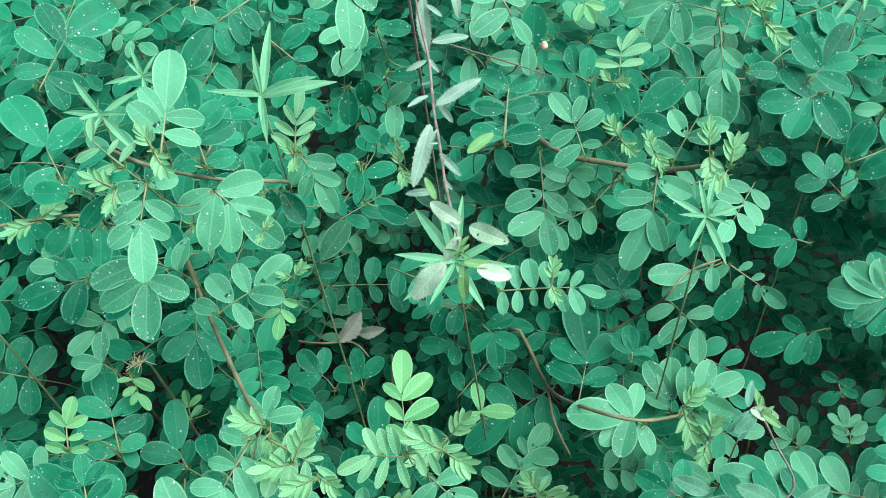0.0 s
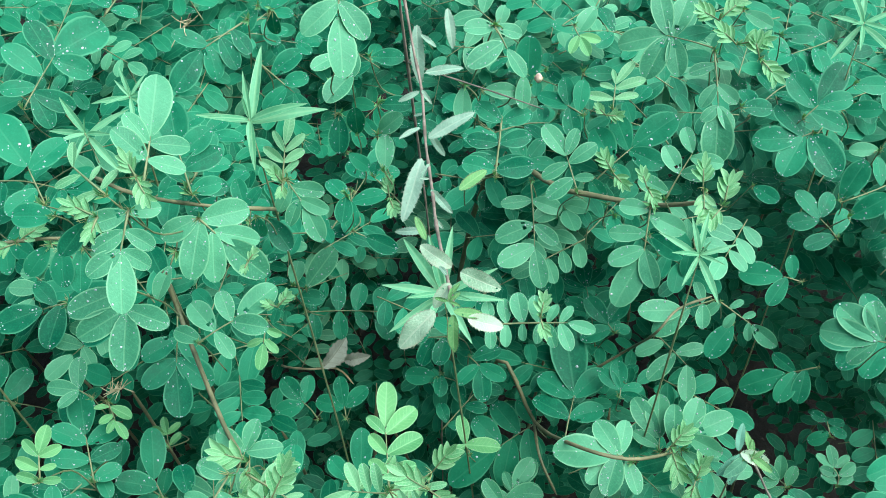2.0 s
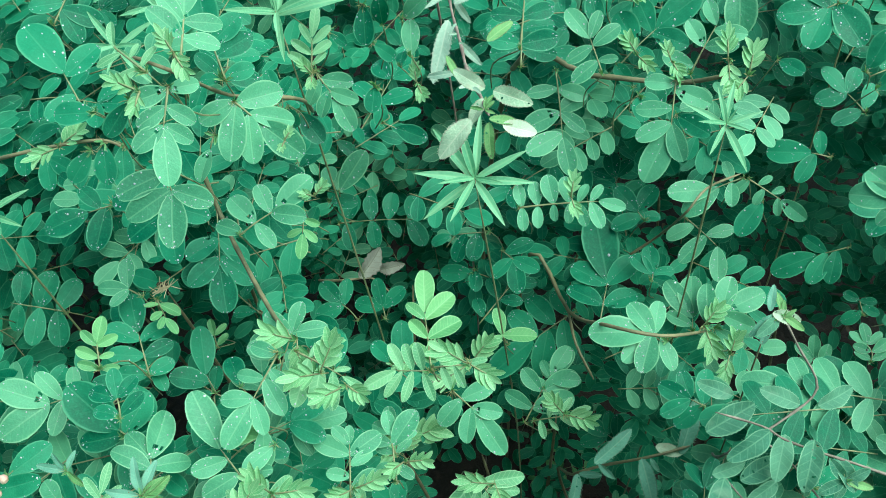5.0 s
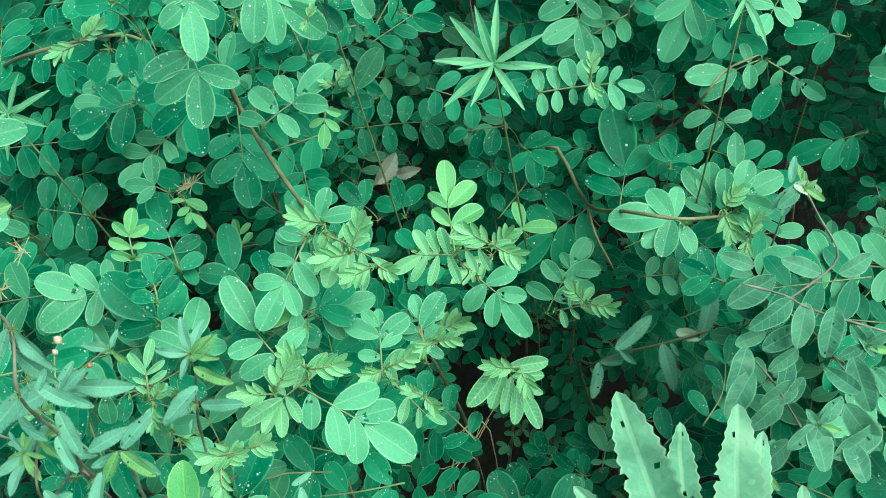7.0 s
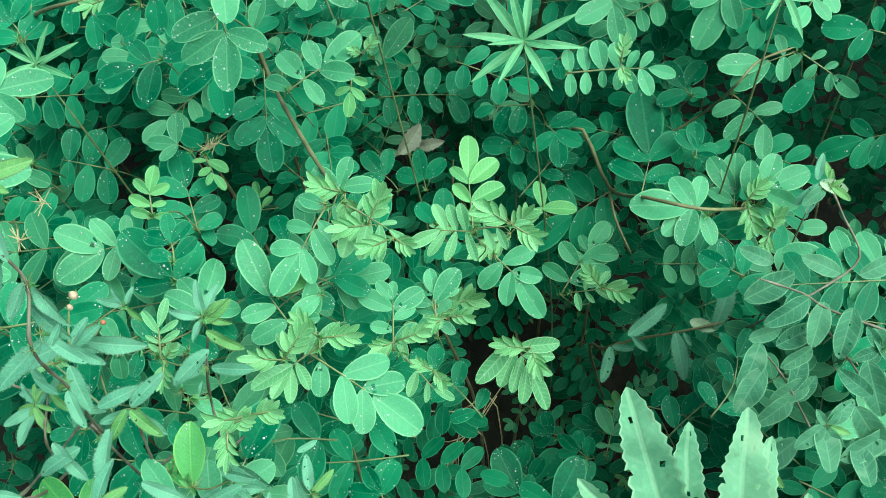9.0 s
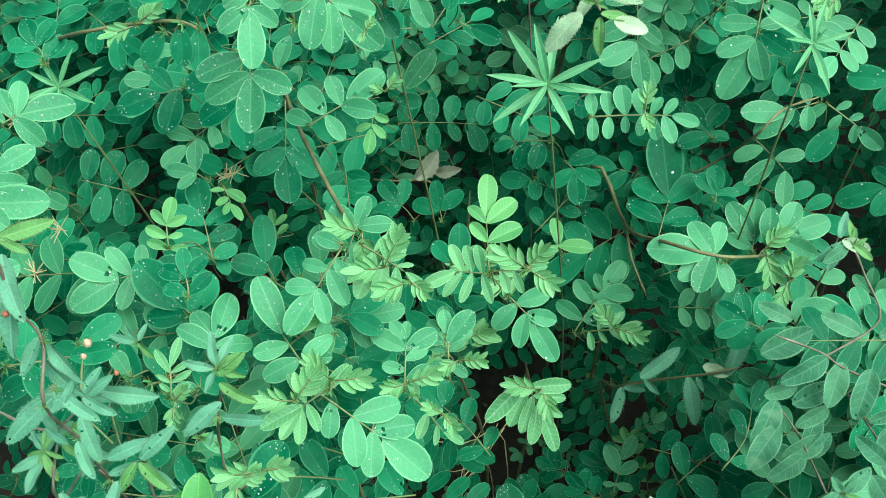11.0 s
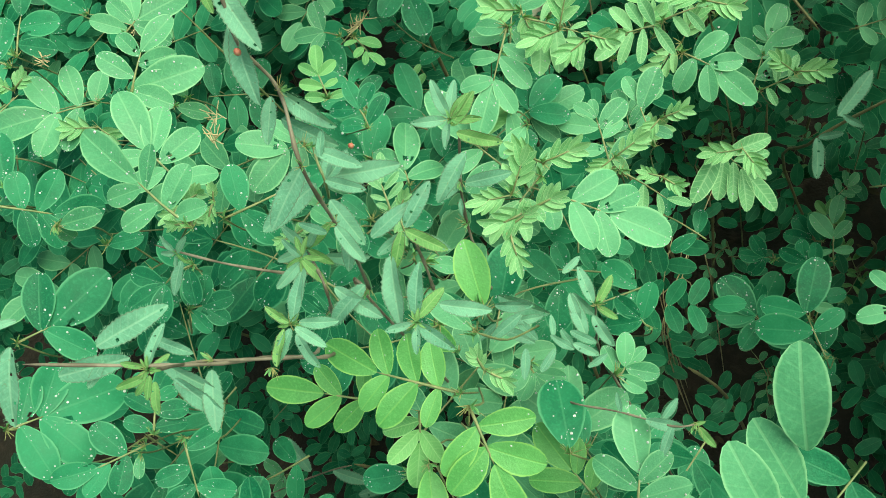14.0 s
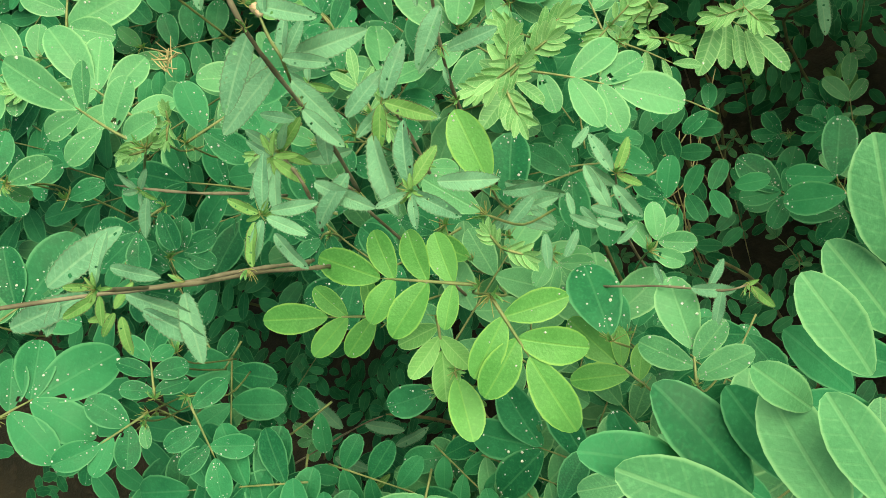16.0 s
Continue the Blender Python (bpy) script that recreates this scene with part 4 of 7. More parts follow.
frond(shrub, (0.034, 0.348, 0.679), (0.079, 0.346, 0.685), 0, 0, 0, "l", (-0.139, -0.456, 0.879), (0.043, 0.374, 0.623), ((0.05, -97, 0.0133, 0), (0.05, 89, 0.0134, 0), (0.25, -97, 0.0147, 0), (0.25, 92, 0.0126, 0), (0.45, -99, 0.0178, 0), (0.45, 90, 0.0096, 0), (0.65, 97, 0.0114, 0), (0.65, -99, 0.0156, 0), (0.75, 76, 0.0140, 0), (0.75, -62, 0.0116, 0), (0.90, 70, 0.0164, 0), (0.90, -51, 0.0114, 0), (1.00, 18, 0.0153, 0),))
frond(shrub, (0.079, 0.404, 0.490), (0.046, 0.384, 0.482), 0, 0, 0, "m", (-0.057, -0.282, 0.958), (0.088, 0.424, 0.431), ((0.15, 95, 0.0233, 0), (0.30, -64, 0.0310, 0), (0.50, 84, 0.0312, 0), (0.65, -44, 0.0347, 0), (0.90, 78, 0.0280, 0), (1.00, -4, 0.0428, 0),))
frond(shrub, (0.027, 0.356, 0.520), (0.023, 0.363, 0.522), 0, 0, 0, "y", (-0.066, -0.324, 0.944), (0.036, 0.378, 0.462), ((1.00, 18, 0.0215, 0), (1.00, 123, 0.0242, 0), (1.00, -101, 0.0185, 0),))
frond(shrub, (0.091, 0.364, 0.530), (0.099, 0.396, 0.540), 0, 0, 0, "m", (-0.145, -0.274, 0.951), (0.100, 0.384, 0.471), ((0.45, -71, 0.0282, 0), (0.45, 60, 0.0249, 0), (0.90, -69, 0.0293, 0), (0.90, 34, 0.0292, 0), (1.00, -20, 0.0505, 0),))
frond(shrub, (0.129, 0.326, 0.569), (0.118, 0.331, 0.571), 0, 0, 0, "l", (0.098, -0.219, 0.971), (0.126, 0.344, 0.510), ((0.40, -133, 0.0220, 0), (0.80, 34, 0.0259, 0), (0.80, 79, 0.0244, 0), (0.90, -96, 0.0280, 0), (1.00, -24, 0.0385, 0), (1.00, -71, 0.0262, 0),))
frond(shrub, (0.052, 0.336, 0.491), (0.057, 0.344, 0.494), 0, 0, 0, "l", (-0.174, -0.216, 0.961), (0.057, 0.354, 0.433), ((0.50, -111, 0.0198, 0), (0.80, 63, 0.0220, 0), (0.90, -63, 0.0111, 0), (1.00, 2, 0.0272, 0),))
frond(shrub, (0.037, 0.316, 0.479), (0.057, 0.346, 0.495), 0, 0, 0, "l", (-0.056, -0.436, 0.898), (0.046, 0.341, 0.422), ((0.30, -90, 0.0222, 0), (0.30, 45, 0.0305, 0), (0.65, -70, 0.0207, 0), (0.65, 35, 0.0281, 0), (0.95, -55, 0.0131, 0), (1.00, 4, 0.0239, 0),))
frond(shrub, (0.043, 0.315, 0.484), (0.068, 0.315, 0.491), 0, 0, 0, "v", (-0.265, -0.368, 0.891), (0.061, 0.338, 0.427), ((0.20, 82, 0.0136, 0), (0.45, -68, 0.0153, 0), (0.45, 58, 0.0109, 0), (0.75, -48, 0.0159, 0), (0.75, 29, 0.0161, 0), (1.00, -12, 0.0165, 0),))
frond(shrub, (0.028, 0.368, 0.828), (0.029, 0.368, 0.828), 0, 0, 0, "l", (-0.168, -0.679, 0.715), (0.033, 0.401, 0.776), ((1.00, 0, 0.0151, 0),))
frond(shrub, (0.047, 0.373, 0.835), (0.047, 0.372, 0.834), 0, 0, 0, "l", (0.152, -0.742, 0.652), (0.032, 0.407, 0.785), ((1.00, 0, 0.0150, 0),))
frond(shrub, (0.020, 0.370, 0.830), (0.020, 0.369, 0.829), 0, 0, 0, "l", (-0.142, -0.637, 0.758), (0.025, 0.401, 0.777), ((1.00, 0, 0.0160, 0),))
frond(shrub, (0.097, 0.322, 0.236), (0.094, 0.343, 0.244), 2, 0.0123, 0.0138, "y", None, (0.105, 0.362, 0.153))
frond(shrub, (0.107, 0.339, 0.242), (0.136, 0.361, 0.244), 3, 0.0148, 0.0166, "l", None, (0.114, 0.379, 0.159))
frond(shrub, (0.105, 0.320, 0.235), (0.095, 0.344, 0.245), 2, 0.0138, 0.0155, "y", None, (0.112, 0.360, 0.152))
frond(shrub, (0.113, 0.340, 0.398), (0.086, 0.356, 0.406), 2, 0.0210, 0.0235, "m", None, (0.123, 0.386, 0.319))

shrub = thing("indigo_shrub", (-0.175, 0.274, -0.012), "blue-green indigo shrub with rounded dew-covered leaflets", "shrub", "indigo shrubs")
stem_part(shrub, [(-0.175, 0.274, -0.012), (-0.160, 0.272, 0.238), (-0.175, 0.288, 0.488)], 0.002, 0.0012)
frond(shrub, (-0.178, 0.268, 0.634), (-0.187, 0.292, 0.644), 0, 0, 0, "m", (0.292, -0.270, 0.918), (-0.192, 0.288, 0.577), ((0.05, -72, 0.0180, 0), (0.05, 76, 0.0154, 0), (0.45, -71, 0.0200, 0), (0.45, 79, 0.0172, 0), (0.80, -52, 0.0209, 0), (0.80, 71, 0.0197, 0), (1.00, 2, 0.0240, 0),))
frond(shrub, (-0.175, 0.234, 0.699), (-0.177, 0.245, 0.706), 0, 0, 0, "y", (0.270, -0.457, 0.848), (-0.171, 0.259, 0.644), ((0.05, -68, 0.0107, 0), (0.05, 95, 0.0092, 0), (0.45, -60, 0.0117, 0), (0.45, 83, 0.0075, 0), (0.90, -39, 0.0109, 0), (0.90, 71, 0.0106, 0), (1.00, 18, 0.0134, 0),))
frond(shrub, (-0.153, 0.281, 0.591), (-0.159, 0.290, 0.598), 0, 0, 0, "m", (0.422, -0.273, 0.865), (-0.169, 0.301, 0.535), ((0.60, -52, 0.0241, 0), (1.00, 21, 0.0298, 0),))
frond(shrub, (-0.194, 0.231, 0.679), (-0.205, 0.225, 0.682), 0, 0, 0, "l", (0.425, -0.366, 0.828), (-0.203, 0.254, 0.624), ((0.10, -95, 0.0184, 0), (0.10, 104, 0.0149, 0), (0.50, -60, 0.0181, 0), (0.50, 63, 0.0186, 0), (1.00, 36, 0.0252, 0), (1.00, -20, 0.0267, 0),))
frond(shrub, (-0.163, 0.209, 0.677), (-0.167, 0.211, 0.680), 0, 0, 0, "m", (0.212, -0.469, 0.857), (-0.168, 0.235, 0.622), ((0.30, -50, 0.0212, 0), (0.30, 81, 0.0223, 0), (1.00, 5, 0.0320, 0),))
frond(shrub, (-0.270, 0.286, 0.728), (-0.264, 0.293, 0.728), 0, 0, 0, "l", (0.448, -0.429, 0.784), (-0.274, 0.311, 0.674), ((0.30, -113, 0.0180, 0), (0.80, -81, 0.0168, 0), (0.80, 80, 0.0198, 0), (1.00, -48, 0.0186, 0), (1.00, 20, 0.0299, 0),))
frond(shrub, (-0.232, 0.205, 0.772), (-0.224, 0.220, 0.778), 0, 0, 0, "l", (0.290, -0.463, 0.837), (-0.248, 0.231, 0.717), ((0.10, 95, 0.0174, 0), (0.10, 57, 0.0301, 0), (0.40, -73, 0.0173, 0), (0.70, 61, 0.0160, 0), (0.90, -60, 0.0132, 0), (1.00, 25, 0.0189, 0),))
frond(shrub, (-0.116, 0.262, 0.850), (-0.117, 0.261, 0.849), 0, 0, 0, "m", (0.401, -0.563, 0.723), (-0.132, 0.291, 0.798), ((1.00, 0, 0.0148, 0),))
frond(shrub, (-0.126, 0.264, 0.627), (-0.127, 0.266, 0.627), 0, 0, 0, "m", (0.327, -0.266, 0.907), (-0.129, 0.284, 0.569), ((1.00, 0, 0.0200, 0),))
frond(shrub, (-0.150, 0.197, 0.717), (-0.156, 0.219, 0.725), 2, 0.0133, 0.0149, "m", None, (-0.178, 0.241, 0.656))
frond(shrub, (-0.229, 0.246, 0.647), (-0.219, 0.265, 0.653), 2, 0.0168, 0.0188, "m", None, (-0.262, 0.292, 0.577))

shrub = thing("indigo_shrub", (-0.038, 0.332, -0.012), "light green indigo shrub with dew drops on its leaflets", "shrub", "indigo shrubs")
stem_part(shrub, [(-0.038, 0.332, -0.012), (-0.035, 0.334, 0.210), (-0.055, 0.316, 0.431)], 0.002, 0.0012)
frond(shrub, (-0.093, 0.266, 0.864), (-0.092, 0.282, 0.873), 0, 0, 0, "l", (0.435, -0.454, 0.778), (-0.115, 0.292, 0.811), ((0.50, -58, 0.0157, 0), (0.50, 95, 0.0138, 0), (0.85, 81, 0.0146, 0), (0.85, -49, 0.0135, 0), (1.00, -3, 0.0237, 0),))
frond(shrub, (-0.102, 0.256, 0.868), (-0.114, 0.263, 0.875), 0, 0, 0, "v", (0.079, -0.648, 0.758), (-0.094, 0.288, 0.816), ((0.20, 87, 0.0093, 0), (0.20, -70, 0.0111, 0), (0.50, 81, 0.0064, 0), (0.75, -69, 0.0099, 0), (1.00, 45, 0.0090, 0),))
frond(shrub, (-0.097, 0.258, 0.860), (-0.099, 0.245, 0.851), 0, 0, 0, "l", (0.352, -0.554, 0.754), (-0.116, 0.287, 0.807), ((0.10, -112, 0.0114, 0), (0.10, 60, 0.0141, 0), (0.50, -69, 0.0118, 0), (0.50, 45, 0.0127, 0), (0.95, 40, 0.0141, 0), (0.95, -70, 0.0117, 0), (1.00, -12, 0.0214, 0),))
frond(shrub, (-0.089, 0.295, 0.817), (-0.079, 0.290, 0.809), 0, 0, 0, "l", (0.263, -0.643, 0.719), (-0.088, 0.326, 0.766), ((0.00, 108, 0.0168, 0), (0.10, -57, 0.0206, 0), (0.10, 57, 0.0247, 0), (0.60, -31, 0.0194, 0), (0.60, 46, 0.0212, 0), (1.00, -2, 0.0232, 0),))
frond(shrub, (-0.113, 0.260, 0.814), (-0.110, 0.252, 0.808), 0, 0, 0, "l", (0.130, -0.519, 0.845), (-0.108, 0.288, 0.759), ((0.20, 82, 0.0217, 0), (0.90, 71, 0.0209, 0), (0.90, -54, 0.0179, 0), (1.00, 15, 0.0232, 0),))
frond(shrub, (-0.082, 0.327, 0.707), (-0.083, 0.316, 0.700), 0, 0, 0, "y", (0.285, -0.523, 0.803), (-0.080, 0.355, 0.653), ((0.40, -76, 0.0090, 0), (0.80, 60, 0.0092, 0), (0.80, -53, 0.0102, 0), (1.00, 1, 0.0135, 0),))
frond(shrub, (-0.087, 0.233, 0.692), (-0.081, 0.252, 0.701), 0, 0, 0, "l", (-0.004, -0.413, 0.911), (-0.078, 0.257, 0.635), ((0.50, -94, 0.0198, 0), (0.60, 131, 0.0156, 0), (1.00, -72, 0.0175, 0), (1.00, 2, 0.0160, 0), (1.00, 64, 0.0177, 0),))
frond(shrub, (-0.018, 0.274, 0.623), (-0.022, 0.308, 0.634), 0, 0, 0, "y", (0.146, -0.292, 0.945), (-0.018, 0.295, 0.564), ((0.25, -50, 0.0131, 0), (0.25, 75, 0.0164, 0), (0.55, -39, 0.0149, 0), (0.55, 64, 0.0225, 0), (0.88, -43, 0.0146, 0), (0.88, 52, 0.0227, 0), (1.00, 5, 0.0269, 0),))
frond(shrub, (-0.083, 0.234, 0.712), (-0.095, 0.213, 0.703), 0, 0, 0, "l", (0.126, -0.457, 0.880), (-0.092, 0.260, 0.656), ((0.05, 82, 0.0138, 0), (0.35, -71, 0.0130, 0), (0.55, 71, 0.0130, 0), (0.55, -58, 0.0192, 0), (0.95, 62, 0.0152, 0), (0.95, -47, 0.0175, 0), (1.00, 1, 0.0247, 0),))
frond(shrub, (-0.075, 0.233, 0.715), (-0.053, 0.225, 0.704), 0, 0, 0, "v", (0.310, -0.416, 0.855), (-0.074, 0.257, 0.660), ((0.30, 77, 0.0234, 0), (0.30, -81, 0.0111, 0), (0.55, 72, 0.0209, 0), (0.55, -56, 0.0116, 0), (0.80, 62, 0.0185, 0), (0.80, -36, 0.0083, 0), (1.00, 5, 0.0126, 0),))
frond(shrub, (-0.016, 0.256, 0.655), (-0.034, 0.256, 0.656), 0, 0, 0, "v", (0.095, -0.458, 0.884), (-0.019, 0.282, 0.598), ((0.20, -111, 0.0167, 0), (0.20, 74, 0.0154, 0), (0.50, -74, 0.0171, 0), (0.50, 71, 0.0152, 0), (0.80, -56, 0.0168, 0), (0.80, 62, 0.0162, 0), (1.00, -30, 0.0190, 0),))
frond(shrub, (-0.015, 0.258, 0.655), (0.002, 0.259, 0.656), 0, 0, 0, "v", (-0.004, -0.447, 0.895), (-0.015, 0.283, 0.598), ((0.30, -76, 0.0123, 0), (0.30, 71, 0.0126, 0), (0.70, -66, 0.0080, 0), (0.70, 69, 0.0131, 0), (1.00, -6, 0.0130, 0),))
frond(shrub, (-0.007, 0.270, 0.609), (0.007, 0.258, 0.605), 0, 0, 0, "l", (-0.078, -0.427, 0.901), (-0.002, 0.295, 0.552), ((0.40, -62, 0.0201, 0), (0.40, 90, 0.0195, 0), (0.80, -31, 0.0180, 0), (0.80, 58, 0.0200, 0), (1.00, 16, 0.0284, 0),))
frond(shrub, (-0.056, 0.192, 0.638), (-0.057, 0.217, 0.649), 0, 0, 0, "l", (0.218, -0.400, 0.890), (-0.067, 0.216, 0.581), ((0.10, 54, 0.0177, 0), (0.40, -80, 0.0121, 0), (0.60, 60, 0.0131, 0), (0.80, -66, 0.0202, 0), (0.80, 57, 0.0190, 0), (1.00, 0, 0.0093, 0), (1.00, -43, 0.0123, 0),))
frond(shrub, (-0.033, 0.201, 0.635), (-0.036, 0.224, 0.643), 0, 0, 0, "l", (-0.014, -0.350, 0.937), (-0.036, 0.224, 0.577), ((0.40, 130, 0.0121, 0), (0.40, -96, 0.0099, 0), (0.80, 42, 0.0216, 0), (1.00, -6, 0.0136, 0), (1.00, 86, 0.0133, 0),))
frond(shrub, (-0.070, 0.265, 0.643), (-0.070, 0.266, 0.643), 0, 0, 0, "m", (0.089, -0.492, 0.866), (-0.081, 0.291, 0.587), ((1.00, 0, 0.0230, 0),))
frond(shrub, (-0.105, 0.288, 0.633), (-0.106, 0.288, 0.633), 0, 0, 0, "m", (0.083, -0.323, 0.943), (-0.118, 0.310, 0.575), ((1.00, 0, 0.0177, 0),))
frond(shrub, (-0.043, 0.320, 0.554), (-0.043, 0.321, 0.555), 0, 0, 0, "m", (0.165, -0.352, 0.921), (-0.041, 0.342, 0.497), ((1.00, 0, 0.0284, 0),))
frond(shrub, (-0.037, 0.270, 0.640), (-0.038, 0.271, 0.640), 0, 0, 0, "m", (-0.073, -0.391, 0.918), (-0.036, 0.294, 0.582), ((1.00, 0, 0.0173, 0),))
frond(shrub, (-0.098, 0.285, 0.807), (-0.104, 0.267, 0.797), 0, 0.0200, 0.0194, "l", None, (-0.113, 0.344, 0.757))
frond(shrub, (-0.040, 0.241, 0.584), (-0.046, 0.268, 0.595), 3, 0.0149, 0.0167, "l", None, (-0.048, 0.288, 0.504))
frond(shrub, (0.017, 0.242, 0.277), (-0.009, 0.270, 0.290), 2, 0.0237, 0.0265, "m", None, (0.013, 0.275, 0.192))

shrub = thing("indigo_shrub", (0.062, 0.296, -0.012), "blue-green indigo shrub with rounded dew-covered leaflets", "shrub", "indigo shrubs")
stem_part(shrub, [(0.062, 0.296, -0.012), (0.069, 0.280, 0.066), (0.080, 0.285, 0.145)], 0.002, 0.0012)
frond(shrub, (0.003, 0.254, 0.530), (0.015, 0.239, 0.521), 0, 0, 0, "v", (0.134, -0.421, 0.897), (-0.009, 0.278, 0.473), ((0.10, 75, 0.0349, 0), (0.30, 58, 0.0273, 0), (0.30, -62, 0.0281, 0), (0.60, 50, 0.0243, 0), (0.60, -55, 0.0210, 0), (0.90, 41, 0.0255, 0), (0.90, -32, 0.0178, 0), (1.00, 10, 0.0296, 0),))
frond(shrub, (0.050, 0.099, 0.587), (0.056, 0.122, 0.589), 0, 0, 0, "l", (-0.127, -0.055, 0.990), (0.057, 0.113, 0.527), ((0.50, -101, 0.0164, 0), (0.50, 68, 0.0153, 0), (0.90, -43, 0.0137, 0), (0.90, 48, 0.0188, 0), (1.00, 2, 0.0112, 0),))
frond(shrub, (0.038, 0.143, 0.434), (0.034, 0.173, 0.440), 0, 0, 0, "m", (-0.190, -0.197, 0.962), (0.050, 0.160, 0.375), ((0.60, -66, 0.0358, 0), (0.60, 76, 0.0215, 0), (1.00, 35, 0.0357, 0), (1.00, -56, 0.0283, 0),))
frond(shrub, (0.057, 0.174, 0.330), (0.046, 0.189, 0.335), 0, 0, 0, "m", (-0.104, -0.378, 0.920), (0.057, 0.197, 0.272), ((0.50, -145, 0.0192, 0), (0.50, 54, 0.0264, 0), (0.90, -84, 0.0282, 0), (0.90, 8, 0.0299, 0), (1.00, -25, 0.0386, 0),))
frond(shrub, (0.013, 0.191, 0.385), (0.008, 0.198, 0.388), 0, 0, 0, "m", (0.030, -0.371, 0.928), (0.016, 0.214, 0.328), ((0.50, -100, 0.0237, 0), (0.50, 58, 0.0181, 0), (1.00, 6, 0.0346, 0), (1.00, -44, 0.0267, 0),))
frond(shrub, (0.044, 0.194, 0.368), (0.047, 0.204, 0.372), 0, 0, 0, "l", (-0.308, -0.222, 0.925), (0.044, 0.212, 0.310), ((0.90, -34, 0.0158, 0), (0.90, 98, 0.0156, 0), (1.00, 7, 0.0269, 0),))
frond(shrub, (0.079, 0.252, 0.322), (0.086, 0.278, 0.333), 0, 0, 0, "l", (-0.089, -0.382, 0.920), (0.082, 0.275, 0.264), ((0.30, 88, 0.0143, 0), (0.30, -106, 0.0101, 0), (0.60, -38, 0.0245, 0), (0.60, 43, 0.0182, 0), (1.00, 13, 0.0226, 0),))
frond(shrub, (0.081, 0.283, 0.294), (0.053, 0.294, 0.301), 2, 0.0237, 0.0265, "m", None, (0.090, 0.314, 0.210))
frond(shrub, (0.042, 0.277, 0.294), (0.015, 0.286, 0.300), 1, 0.0206, 0.0231, "m", None, (0.049, 0.309, 0.210))
frond(shrub, (0.027, 0.229, 0.269), (0.003, 0.275, 0.288), 1, 0.0334, 0.0374, "m", None, (0.034, 0.259, 0.182))
frond(shrub, (0.052, 0.206, 0.329), (0.067, 0.241, 0.338), 1, 0.0193, 0.0216, "m", None, (0.061, 0.238, 0.243))
frond(shrub, (0.062, 0.237, 0.356), (0.039, 0.253, 0.365), 2, 0.0190, 0.0212, "m", None, (0.071, 0.270, 0.271))
frond(shrub, (0.134, 0.253, 0.617), (0.109, 0.264, 0.623), 2, 0.0183, 0.0204, "m", None, (0.152, 0.299, 0.541))
frond(shrub, (0.188, 0.213, 0.597), (0.211, 0.202, 0.591), 2, 0.0194, 0.0218, "m", None, (0.210, 0.255, 0.520))

shrub = thing("indigo_shrub", (-0.105, 0.184, -0.012), "blue-green indigo shrub with rounded dew-covered leaflets", "shrub", "indigo shrubs")
stem_part(shrub, [(-0.105, 0.184, -0.012), (-0.119, 0.204, 0.227), (-0.106, 0.202, 0.466)], 0.002, 0.0012)
frond(shrub, (-0.145, 0.186, 0.681), (-0.146, 0.194, 0.683), 0, 0, 0, "l", (0.448, -0.160, 0.880), (-0.162, 0.202, 0.625), ((0.40, -62, 0.0199, 0), (0.50, 80, 0.0194, 0), (1.00, 18, 0.0239, 0), (1.00, -39, 0.0171, 0),))
frond(shrub, (-0.137, 0.139, 0.736), (-0.138, 0.150, 0.743), 0, 0, 0, "v", (0.433, -0.460, 0.775), (-0.148, 0.165, 0.683), ((0.20, 69, 0.0085, 0), (0.20, -49, 0.0058, 0), (0.50, 62, 0.0093, 0), (0.50, -56, 0.0065, 0), (0.80, 59, 0.0092, 0), (0.80, -31, 0.0114, 0), (1.00, 19, 0.0125, 0),))
frond(shrub, (-0.097, 0.181, 0.674), (-0.112, 0.197, 0.686), 0, 0, 0, "l", (0.231, -0.442, 0.866), (-0.095, 0.206, 0.618), ((0.40, -83, 0.0189, 0), (0.40, 121, 0.0157, 0), (0.75, -71, 0.0175, 0), (1.00, 11, 0.0300, 0),))
frond(shrub, (-0.093, 0.172, 0.679), (-0.060, 0.157, 0.661), 0, 0, 0, "l", (0.341, -0.351, 0.872), (-0.104, 0.195, 0.623), ((0.25, 57, 0.0169, 0), (0.55, -50, 0.0242, 0), (0.55, 49, 0.0231, 0), (0.85, -44, 0.0216, 0), (0.85, 56, 0.0215, 0), (1.00, 4, 0.0287, 0),))
frond(shrub, (-0.084, 0.171, 0.685), (-0.096, 0.160, 0.685), 0, 0, 0, "v", (0.237, -0.269, 0.934), (-0.100, 0.191, 0.627), ((0.30, 168, 0.0189, 0), (0.50, 143, 0.0154, 0), (0.80, 92, 0.0163, 0), (0.80, -81, 0.0139, 0), (0.90, 7, 0.0217, 0), (1.00, -23, 0.0169, 0), (1.00, -54, 0.0166, 0),))
frond(shrub, (-0.052, 0.191, 0.638), (-0.034, 0.175, 0.629), 0, 0, 0, "v", (0.214, -0.301, 0.929), (-0.064, 0.212, 0.581), ((0.20, -158, 0.0133, 0), (0.50, 62, 0.0141, 0), (0.50, -60, 0.0083, 0), (0.80, 46, 0.0107, 0), (1.00, -21, 0.0121, 0),))
frond(shrub, (-0.140, 0.160, 0.700), (-0.141, 0.160, 0.700), 0, 0, 0, "l", (0.416, -0.260, 0.871), (-0.161, 0.180, 0.644), ((1.00, 0, 0.0100, 0),))
frond(shrub, (-0.146, 0.146, 0.696), (-0.146, 0.146, 0.696), 0, 0, 0, "l", (0.433, -0.294, 0.852), (-0.166, 0.167, 0.640), ((1.00, 0, 0.0110, 0),))
